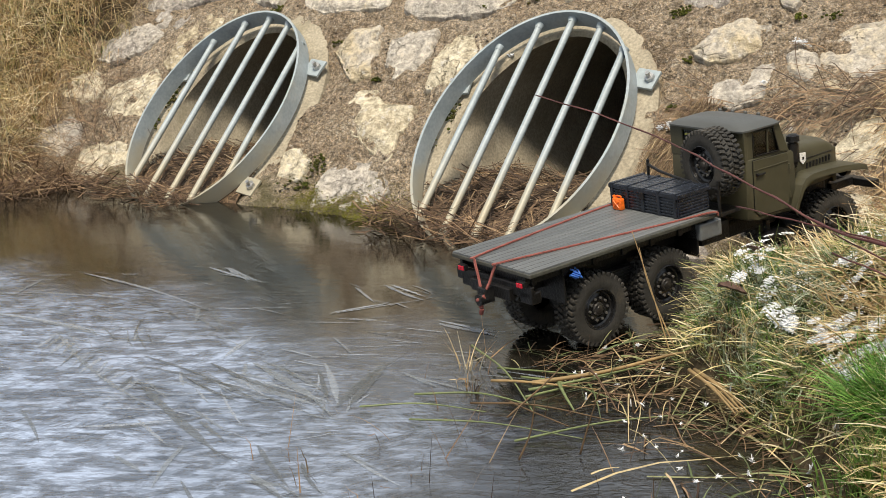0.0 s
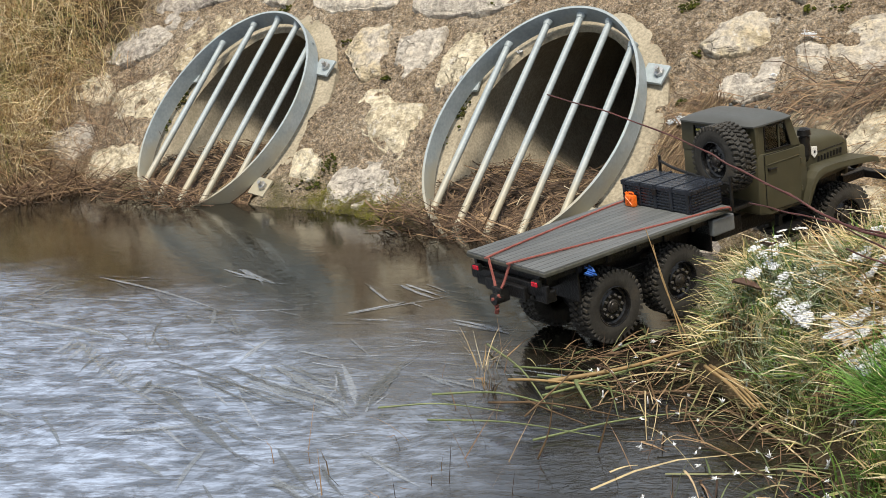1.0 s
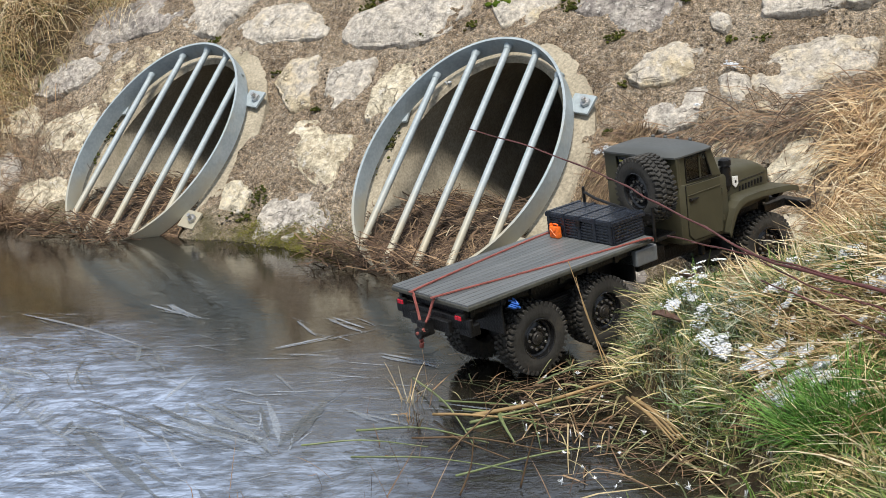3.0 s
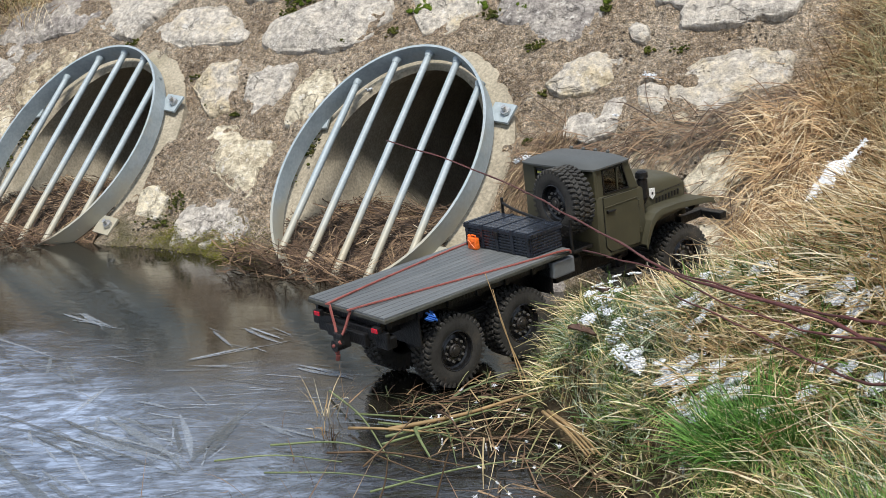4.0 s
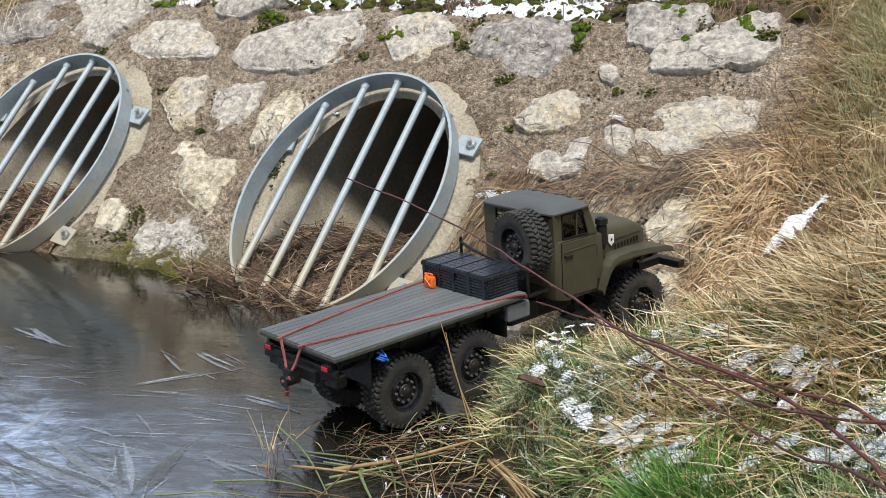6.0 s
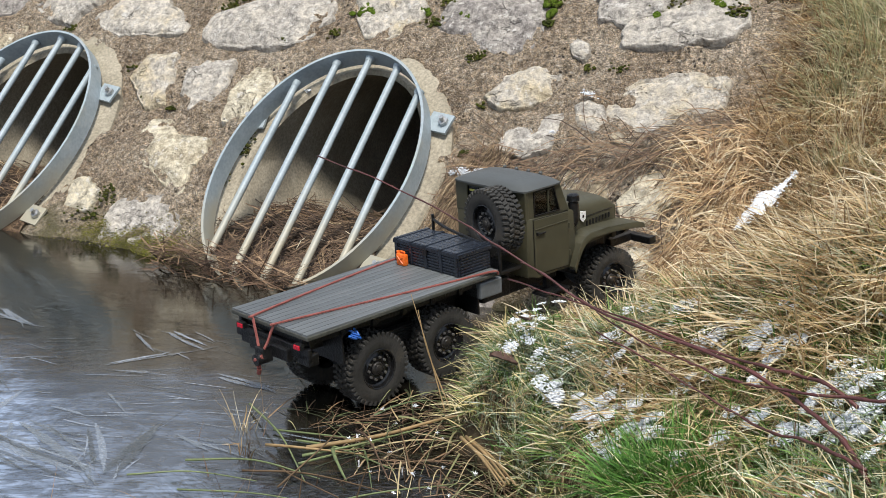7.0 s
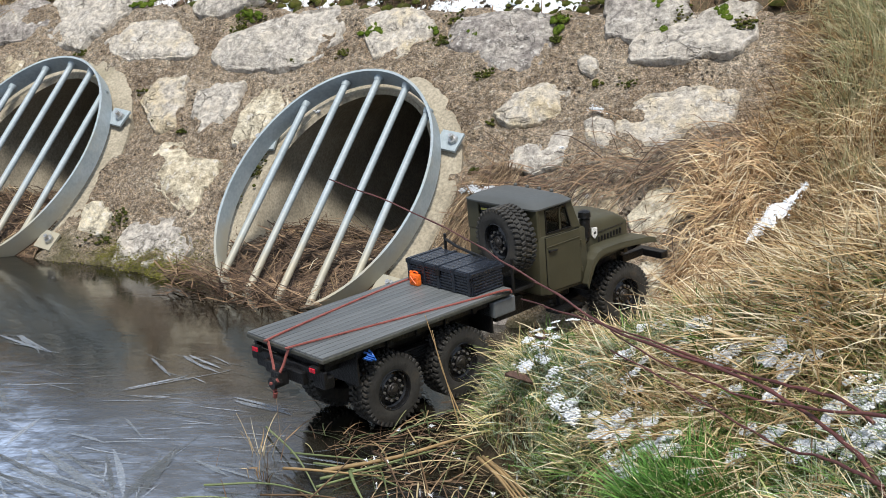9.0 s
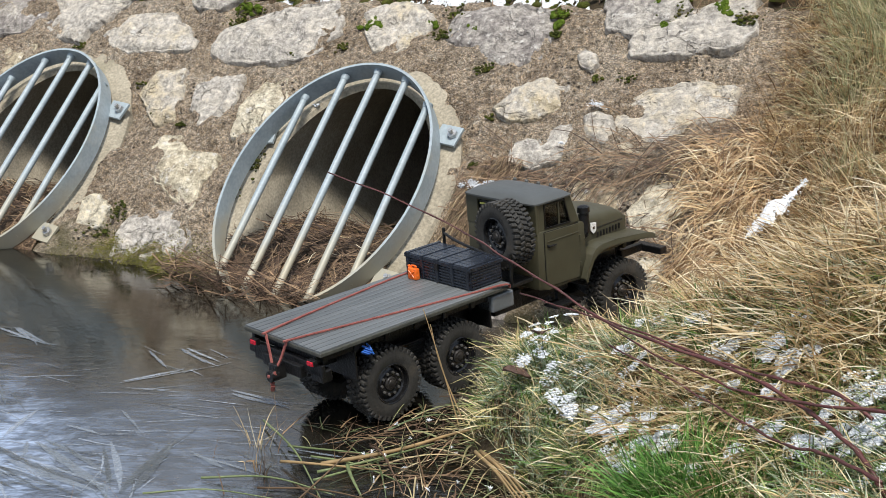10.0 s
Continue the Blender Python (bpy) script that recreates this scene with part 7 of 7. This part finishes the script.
def build_moss():
    def tufts(u, s, r, n, size=(0.003, 0.008)):
        uu, ss = u + rng.normal(0, r * 0.5, n), s + rng.normal(0, r * 0.35, n)
        nn = FACE + 0.004 + wall_relief(uu, ss) + 0.05 * np.clip(-0.2 - ss, 0, 0.3) / 0.3 + rng.uniform(0, 0.007, n)
        return np.stack([uu, ss * CS - nn * SN, Z0 + ss * SN + nn * CS], 1)
    spots = ((-0.58, 0.60, 0.06, 90), (-0.60, 0.55, 0.04, 50), (0.10, 0.52, 0.04, 40), (0.12, 0.60, 0.04, 40), (0.42, 0.60, 0.035, 60), (0.43, 0.53, 0.02, 30), (0.27, 0.405, 0.04, 40),
             (-0.19, 0.47, 0.025, 25), (0.34, 0.26, 0.015, 16), (0.345, 0.115, 0.015, 22), (-0.64, -0.14, 0.05, 40), (-0.68, -0.20, 0.06, 40), (-0.72, 0.20, 0.02, 16), (-0.60, 0.17, 0.02, 16),
             (-1.13, 0.43, 0.03, 24), (0.72, 0.62, 0.05, 50), (0.90, 0.60, 0.05, 50), (0.58, 0.40, 0.02, 14), (0.66, 0.40, 0.03, 20), (-0.82, 0.30, 0.02, 12), (-0.35, 0.43, 0.02, 12))
    for u, s, r, n in spots:
        ob = crumbs("moss", tufts(u, s, r * 0.7, n), rng.uniform(0.0018, 0.0055, n), 0.8, M_MOSS)
        tagged(ob, "small green moss cushion in a mortar joint", "moss", kind="stuff")
    for u, s, r, n in ((-0.40, -0.275, 0.12, 1500), (-0.50, -0.30, 0.10, 900), (-0.34, -0.295, 0.06, 500), (-0.62, -0.24, 0.06, 400), (-0.62, -0.31, 0.14, 800)):
        ob = crumbs("algae", tufts(u, s, r, n), rng.uniform(0.0008, 0.0024, n), 0.5, M_ALGAE)
        tagged(ob, "yellow-green algae crust on the wall's foot", "algae", kind="stuff")
    # inside the upper lip of the pipes
    for u0 in PIPES:
        for u, s, n in ((-0.268, 0.045, 24), (-0.272, 0.09, 16), (-0.278, -0.05, 8)):
            uu, ss = u0 + u + rng.normal(0, 0.007, n), s + rng.normal(0, 0.014, n)
            nn = FACE + 0.014 + rng.uniform(0, 0.008, n)
            ob = crumbs("moss", np.stack([uu, ss * CS - nn * SN, Z0 + ss * SN + nn * CS], 1), rng.uniform(0.002, 0.006, n), 0.8, M_MOSS)
            tagged(ob, "green moss growing on the concrete pipe edge", "moss", kind="stuff")
    # cushions along the ledge
    n = 1500
    x, y = rng.uniform(-2.2, 1.1, n), 0.50 + np.abs(rng.normal(0, 0.15, n))
    m = fbm(x * 5, y * 9, 95, 3) > -0.02
    x, y = x[m], y[m]
    cushions("moss", np.stack([x, y, ground_height(x, y) + 0.006], 1), 0.004 + 0.020 * rng.uniform(0, 1, len(x)) ** 3, M_MOSS, "olive-green moss cushions on the ledge above the wall")
    # fat little cushions between the top stones
    for u, s, r, k in ((-0.10, 0.565, 0.035, 26), (-0.13, 0.535, 0.02, 12), (0.42, 0.60, 0.020, 10), (0.425, 0.56, 0.014, 8), (0.66, 0.655, 0.03, 10), (0.83, 0.63, 0.03, 10), (0.71, 0.57, 0.02, 6), (-0.58, 0.60, 0.035, 14), (-1.0, 0.62, 0.05, 14), (0.05, 0.56, 0.02, 6), (0.20, 0.54, 0.02, 6)):
        uu, ss = u + rng.normal(0, r * 0.6, k), s + rng.normal(0, r * 0.35, k)
        nn = FACE + 0.006 + wall_relief(uu, ss)
        cushions("moss", np.stack([uu, ss * CS - nn * SN, Z0 + ss * SN + nn * CS], 1), rng.uniform(0.004, 0.011, k), M_MOSS_BRIGHT, "plump bright green moss cushion between the stones", SLOPE * 0.7)


def build_ice_needles():
    """Long flat ice blades and feathers that stand a hair proud of the sheet and tilt a little."""
    def needle_set(lines, label, material=None):
        V, F = [], []
        for x0, y0, x1, y1, w in lines:
            d = np.array((x1 - x0, y1 - y0))
            L = np.linalg.norm(d)
            d = d / L
            s = np.array((-d[1], d[0]))
            k = np.linspace(0, 1, 7)
            bow = 0.02 * L * np.sin(k * math.pi) * rng.normal(0, 1)
            half = w * np.minimum(1, (1 - k) * 3.0) * np.minimum(1, 0.3 + k * 4) * (1 + 0.15 * rng.normal(0, 1, 7)) * 0.42 + 0.0002
            c = np.array((x0, y0))[None] + d[None] * (L * k)[:, None] + s[None] * bow[:, None]
            tilt = rng.uniform(-0.10, 0.10)
            b = len(V) * 21
            rows = [np.c_[c - s * half[:, None], 0.0012 + np.maximum(-tilt * half, 0)], np.c_[c, 0.0012 + 0.05 * half + np.abs(tilt) * half * 0.5], np.c_[c + s * half[:, None], 0.0012 + np.maximum(tilt * half, 0)]]
            V.append(np.stack(rows, 1).reshape(-1, 3))
            for q in range(6):
                for p in range(2):
                    F.append((b + q * 3 + p, b + q * 3 + p + 1, b + q * 3 + p + 4, b + q * 3 + p + 3))
        ob = array_mesh("ice_needles", np.concatenate(V), np.array(F), material or M_ICE_NEEDLE, smooth=False)
        return tagged(ob, label, "ice", kind="stuff")
    spines = [(-0.58, -0.915, -0.10, -0.985, 0.011), (-0.45, -1.22, -0.12, -1.21, 0.009), (-0.25, -1.235, 0.29, -1.434, 0.009), (0.02, -1.25, 0.40, -1.325, 0.009), (0.22, -1.54, 0.33, -1.43, 0.008),
              (-0.36, -0.74, -0.17, -0.78, 0.010), (-0.56, -1.09, -0.30, -1.00, 0.008), (0.25, -1.24, 0.48, -1.26, 0.007), (0.33, -1.14, 0.47, -1.27, 0.008), (0.41, -1.06, 0.48, -1.24, 0.006),
              (0.13, -0.89, 0.23, -0.715, 0.006), (0.10, -0.66, 0.22, -0.70, 0.007), (0.34, -0.82, 0.49, -0.83, 0.007), (-0.32, -0.72, -0.16, -0.78, 0.010)]
    grey = [(0.220, -1.178, 0.468, -1.273, 0.020), (0.234, -1.255, 0.459, -1.279, 0.017), (0.483, -1.265, 0.420, -1.074, 0.018), (0.498, -1.256, 0.412, -1.050, 0.015), (0.326, -1.119, 0.483, -1.265, 0.012),
            (0.062, -1.290, 0.523, -1.325, 0.011), (0.156, -1.219, 0.471, -1.264, 0.012), (0.220, -1.163, 0.460, -1.242, 0.010), (0.200, -1.536, 0.317, -1.429, 0.010), (0.145, -1.362, 0.485, -1.506, 0.016),
            (-0.014, -1.178, -0.125, -1.210, 0.008), (-0.558, -1.115, -0.621, -0.980, 0.008)]
    pale = [(0.152, -1.187, 0.102, -1.057, 0.009), (0.144, -1.173, 0.105, -1.069, 0.010), (0.093, -0.669, 0.234, -0.723, 0.011), (0.355, -0.835, 0.489, -0.839, 0.014), (0.130, -0.878, 0.184, -0.770, 0.010),
            (0.045, -0.711, 0.159, -0.784, 0.008), (-0.297, -0.771, -0.181, -0.766, 0.010), (-0.327, -0.723, -0.205, -0.780, 0.009), (-0.505, -1.225, -0.127, -1.198, 0.010), (0.38, -0.82, 0.50, -0.85, 0.010)]
    needle_set(grey, "broad grey ice needles frozen into the sheet")
    needle_set(pale, "bright flat ice needles on the sheet", M_ICE_BLADE)
    # a feather: short blades set side by side along a spine
    comb = []
    for k in range(15):
        t = k / 14
        px, py = -0.239 + 0.349 * t, -1.242 - 0.098 * t
        comb.append((px, py, px + 0.055 - 0.03 * t + rng.normal(0, 0.008), py - 0.085 + 0.03 * t + rng.normal(0, 0.008), rng.uniform(0.007, 0.012)))
    needle_set(comb[::2], "feather of short pale ice blades", M_ICE_BLADE)
    needle_set(comb[1::2], "feather of short grey ice blades")
    spines = spines + grey
    needle_set(spines[:1] + spines[5:7] + spines[10:14], "long white ice blades frozen across the surface", M_ICE_BLADE)
    needle_set(spines[1:5] + spines[7:10], "long grey-green ice blades frozen across the surface")
    barbs = []
    for x0, y0, x1, y1, w in spines:
        L = math.hypot(x1 - x0, y1 - y0)
        a0 = math.atan2(y1 - y0, x1 - x0)
        way = rng.choice([-1, 1])
        for k in range(int(2 + L * 12)):
            t = rng.uniform(0, 1)
            a = a0 + way * rng.uniform(0.12, 0.5)
            ln = rng.uniform(0.03, 0.10)
            px, py = x0 + (x1 - x0) * t + rng.normal(0, 0.006), y0 + (y1 - y0) * t + rng.normal(0, 0.006)
            barbs.append((px, py, px + math.cos(a) * ln, py + math.sin(a) * ln, rng.uniform(0.0014, 0.0042)))
    # fans of parallel feathers
    for fx, fy, fa, fn, fl in ((-0.30, -1.10, 0.15, 16, 0.12), (-0.16, -1.16, -0.5, 14, 0.13), (0.22, -1.28, -0.25, 14, 0.14), (0.34, -1.22, 0.25, 12, 0.12), (0.12, -0.70, -0.2, 9, 0.10), (-0.62, -1.02, 0.3, 12, 0.14), (0.10, -1.42, 0.6, 12, 0.13), (-0.35, -1.40, 0.1, 12, 0.16)):
        for k in range(fn):
            a = fa + rng.normal(0, 0.16)
            px, py = fx + rng.normal(0, 0.05), fy + rng.normal(0, 0.045)
            ln = fl * rng.uniform(0.4, 1.0)
            barbs.append((px, py, px + math.cos(a) * ln, py + math.sin(a) * ln, rng.uniform(0.0016, 0.005)))
    needle_set(barbs, "feathered ice crystals grown over the frozen pond")
    # thin slivers added to imitate streaks of rippled reflection; the last set are crossing needles
    def slivers(n, box, angle, spread, length, width):
        out = []
        for _ in range(n):
            px, py, a, ln = rng.uniform(box[0], box[1]), rng.uniform(box[2], box[3]), rng.normal(angle, spread), rng.uniform(*length)
            if shore(px, py) < -0.12 and fbm(px * 5, py * 5, 203, 2) > -0.10:
                out.append((px, py, px + math.cos(a) * ln, py + math.sin(a) * ln, rng.uniform(*width)))
        return out
    needle_set(slivers(110, (-0.9, 0.60, -1.45, -0.88), 0.50, 0.22, (0.03, 0.12), (0.0012, 0.0036)), "fine pale slivers imitating light streaks on the rippled sheet", M_ICE_BLADE)
    needle_set(slivers(130, (-0.9, 0.65, -1.60, -0.80), 0.30, 0.45, (0.03, 0.13), (0.0014, 0.0040)), "fine grey slivers imitating ripple streaks on the sheet")
    needle_set(slivers(70, (-0.2, 0.70, -1.60, -0.98), -0.25, 0.30, (0.06, 0.20), (0.004, 0.010)), "flat grey ice needles crossing one another")


def build_twigs():
    rows = {
        "long": [(1.575, -1.275, 0.235), (1.544, -1.248, 0.262), (1.509, -1.208, 0.268), (1.459, -1.163, 0.276), (1.377, -1.112, 0.287), (1.261, -1.059, 0.291), (1.156, -1.021, 0.300), (1.069, -0.992, 0.328), (0.973, -0.967, 0.358), (0.906, -0.952, 0.382), (0.751, -0.912, 0.417), (0.609, -0.880, 0.439)],
        "upper": [(1.540, -1.185, 0.285), (1.499, -1.158, 0.296), (1.450, -1.129, 0.292), (1.397, -1.101, 0.287), (1.312, -1.056, 0.282), (1.229, -1.029, 0.291), (1.149, -1.003, 0.296), (1.073, -0.974, 0.297), (0.991, -0.948, 0.302)],
        "thin": [(1.603, -1.247, 0.321), (1.557, -1.212, 0.305), (1.461, -1.172, 0.285), (1.374, -1.130, 0.272), (1.326, -1.098, 0.272), (1.238, -1.052, 0.275), (1.157, -1.011, 0.292)],
        "low": [(1.575, -1.305, 0.262), (1.534, -1.274, 0.262), (1.495, -1.237, 0.255), (1.449, -1.202, 0.243), (1.393, -1.162, 0.244), (1.319, -1.108, 0.248), (1.240, -1.056, 0.256), (1.156, -1.007, 0.263)],
    }
    for key, row in rows.items():
        pts = spline(row, 6)
        pts = [p + Vector((0, 0, 0.0007 * math.sin(i * 1.3 + len(key)))) for i, p in enumerate(pts)]
        n = len(pts)
        r0 = {"long": 0.0030, "upper": 0.0025, "thin": 0.0023, "low": 0.0023}[key]
        bm = bmesh.new()
        add_tube(bm, pts, [max(0.0011, r0 * (1 - 0.75 * i / n)) * (1.35 if i % 5 == 2 else 1) for i in range(n)], 7)
        for i in range(4, n - 3, 5):
            d = (pts[i + 1] - pts[i]).normalized()
            side = d.cross(Vector((0, 0, 1))).normalized() * (1 if i % 2 else -1)
            add_rod(bm, pts[i], pts[i] + (d + side * 0.6) * 0.008, 0.0014, 5, 0.0004)
        me = bpy.data.meshes.new("branch")
        bmesh.ops.recalc_face_normals(bm, faces=bm.faces)
        bm.to_mesh(me)
        bm.free()
        me.materials.append(M_TWIG)
        me.polygons.foreach_set("use_smooth", [True] * len(me.polygons))
        tagged(new("branch", me), "bare dark red branch arching over the bank", "branch", group="bare red branches")
    # two dry stalks standing in the grass by the deck
    for a, b, c in (((0.83, -0.84, 0.03), (0.79, -0.83, 0.13), (0.755, -0.825, 0.215)), ((0.835, -0.83, 0.03), (0.785, -0.82, 0.12), (0.76, -0.81, 0.185)), ((1.473, -1.093, 0.24), (1.454, -1.095, 0.31), (1.431, -1.082, 0.40))):
        bm = bmesh.new()
        pts = spline([a, b, c], 5)
        add_tube(bm, pts, [0.0012 - 0.0006 * i / len(pts) for i in range(len(pts))], 6)
        me = bpy.data.meshes.new("stalk")
        bm.to_mesh(me)
        bm.free()
        me.materials.append(M_STRAW)
        tagged(new("stalk", me), "single dry straw stalk standing in the grass", "stalk", group="dry stalks")


def build_leaf(x, y, turn, size, lift):
    bm = bmesh.new()
    n = 9
    z0 = float(ground_height(x, y)) + lift
    rows = []
    for i in range(n):
        t = i / (n - 1)
        w = size * 0.42 * math.sin(math.pi * min(1, t * 0.97 + 0.03)) ** 0.8 * (1 + 0.15 * math.sin(t * 19))
        rows.append([bm.verts.new(((t - 0.5) * size, k * w, 0.12 * size * (k * k) + 0.1 * size * math.sin(t * 3))) for k in (-1, -0.5, 0, 0.5, 1)])
    for p, q in zip(rows, rows[1:]):
        for k in range(4):
            bm.faces.new((p[k], p[k + 1], q[k + 1], q[k]))
    bmesh.ops.remove_doubles(bm, verts=bm.verts, dist=1e-5)
    bmesh.ops.solidify(bm, geom=bm.faces[:], thickness=0.0006)
    me = bpy.data.meshes.new("leaf")
    bm.to_mesh(me)
    bm.free()
    me.materials.append(M_LEAF)
    ob = new("leaf", me)
    ob.matrix_world = Matrix.Translation((x, y, z0)) @ Matrix.Rotation(turn, 4, "Z") @ Matrix.Rotation(0.35, 4, "Y")
    return tagged(ob, "curled dead brown leaf lying in the grass", "leaf", group="dead leaves")


def build_green_tuft(x, y, n, r, length, label, material=None):
    a = rng.uniform(0, 6.28, n)
    d = np.abs(rng.normal(0, r * 0.5, n))
    px, py = x + np.cos(a) * d, y + np.sin(a) * d
    R = np.stack([px, py, np.maximum(ground_height(px, py), 0.0)], 1)
    P, s = blades(R, a + rng.normal(0, 0.4, n), rng.uniform(0.05, 0.8, n), rng.uniform(length * 0.5, length, n), rng.uniform(0.1, 0.6, n), rng.normal(0, 0.12, n), steps=6)
    ob = strands("grass_tuft", P, s, rng.uniform(0.0018, 0.0036, n), material or M_GREEN)
    return tagged(ob, label, "grass tuft", kind="stuff")


def build_reed(pts, width, material, label):
    bm = bmesh.new()
    p = spline(pts, 5)
    n = len(p)
    add_tube(bm, p, [width * (1 - 0.6 * i / n) for i in range(n)], 6)
    for v in bm.verts:
        v.co.z = max(v.co.z, 0.0012)
    me = bpy.data.meshes.new("reed")
    bmesh.ops.recalc_face_normals(bm, faces=bm.faces)
    bm.to_mesh(me)
    bm.free()
    me.materials.append(material)
    me.polygons.foreach_set("use_smooth", [True] * len(me.polygons))
    return tagged(new("reed", me), label, "reed", group="broken reeds at the shore")


def build_reeds():
    pale = "pale thick broken reed lying over the water's edge"
    build_reed([(0.70, -1.05, 0.012), (0.78, -0.96, 0.018), (0.845, -0.87, 0.03), (0.90, -0.84, 0.04)], 0.0036, M_STRAW, pale)
    leaf = "green reed leaf lying on the ice"
    for row, w in (([(0.72, -1.10, 0.008), (0.76, -1.03, 0.012), (0.79, -0.94, 0.012)], 0.0022), ([(0.66, -1.02, 0.006), (0.74, -1.02, 0.010), (0.86, -1.05, 0.010)], 0.0020),
                   ([(0.523, -1.259, 0.006), (0.603, -1.208, 0.010), (0.705, -1.183, 0.008)], 0.0016), ([(0.499, -0.931, 0.008), (0.64, -1.035, 0.016), (0.767, -1.148, 0.006)], 0.0022),
                   ([(0.752, -1.054, 0.022), (0.78, -1.085, 0.020), (0.814, -1.111, 0.006)], 0.0034), ([(0.71, -1.075, 0.010), (0.77, -1.01, 0.018), (0.825, -0.913, 0.022)], 0.0026),
                   ([(0.60, -1.00, 0.005), (0.70, -0.99, 0.012), (0.80, -0.97, 0.014)], 0.0018), ([(0.56, -1.17, 0.005), (0.66, -1.13, 0.012), (0.78, -1.13, 0.008)], 0.0020),
                   ([(0.62, -1.26, 0.005), (0.74, -1.22, 0.010), (0.88, -1.20, 0.008)], 0.0015), ([(0.80, -1.25, 0.005), (0.88, -1.14, 0.012), (0.97, -1.06, 0.016)], 0.0018)):
        build_reed(row, w, M_REED_LEAF, leaf)
    for row, w in (([(0.74, -1.18, 0.005), (0.765, -1.10, 0.045), (0.78, -1.06, 0.075)], 0.0016), ([(0.70, -1.12, 0.006), (0.75, -1.15, 0.012), (0.84, -1.17, 0.008)], 0.0018),
                   ([(0.66, -1.16, 0.006), (0.76, -1.13, 0.012), (0.90, -1.12, 0.008)], 0.0018), ([(0.90, -1.24, 0.003), (0.91, -1.23, 0.05), (0.925, -1.225, 0.10)], 0.0015), ([(0.84, -1.30, 0.003), (0.85, -1.285, 0.04), (0.855, -1.28, 0.085)], 0.0015)):
        build_reed(row, w, M_WET, "broken tan straw stem at the water's edge")
    build_reed([(0.718, -0.936, 0.006), (0.79, -1.01, 0.030), (0.873, -1.087, 0.010)], 0.0022, M_DEAD, "thin brown stem lying over the reeds")
    build_reed([(0.63, -1.06, 0.006), (0.70, -1.07, 0.02), (0.80, -1.02, 0.010)], 0.0026, M_STRAW, "broken straw stem on the ice")
    for k in range(4):
        off = Vector((0.6, 0.8, 0)) * (0.008 * k + rng.uniform(-0.003, 0.003))
        a = Vector((0.930, -0.972, 0.045 + rng.uniform(-0.004, 0.006))) + off * 0.7
        b = Vector((1.049, -1.072, 0.030 + rng.uniform(0, 0.008))) + off
        build_reed([a, (a + b) / 2 + Vector((0, 0, 0.006)), b], 0.0030, M_STRAW, "thick cut straw stub in a bundle at the water's edge")


build_reeds()
bank_grass()
slope_straw()
top_growth()
left_bank()
wall_growth()
reeds()
build_snow()
build_moss()
build_ice_needles()
build_twigs()
build_leaf(0.985, -0.945, 0.5, 0.045, 0.075)
build_leaf(1.005, -0.905, 2.2, 0.035, 0.075)
build_green_tuft(1.30, -1.25, 260, 0.075, 0.095, "dense tuft of bright green grass at the water's edge")
build_green_tuft(1.52, -1.42, 400, 0.09, 0.13, "bright green grass tuft low on the bank")
build_green_tuft(1.55, -0.72, 260, 0.06, 0.16, "upright green grass tuft on the slope")

build_green_tuft(1.50, -1.235, 260, 0.05, 0.10, "straw-coloured tuft round the base of the branches", M_STRAW)
build_green_tuft(1.46, -1.255, 160, 0.05, 0.09, "mixed green and yellow grass tuft by the branches", M_GRASS)
build_green_tuft(0.553, -1.02, 16, 0.02, 0.10, "spray of dry stems standing out of the ice", M_STRAW)
build_green_tuft(0.62, -1.10, 10, 0.03, 0.06, "small spray of dead stems standing out of the ice", M_WET)
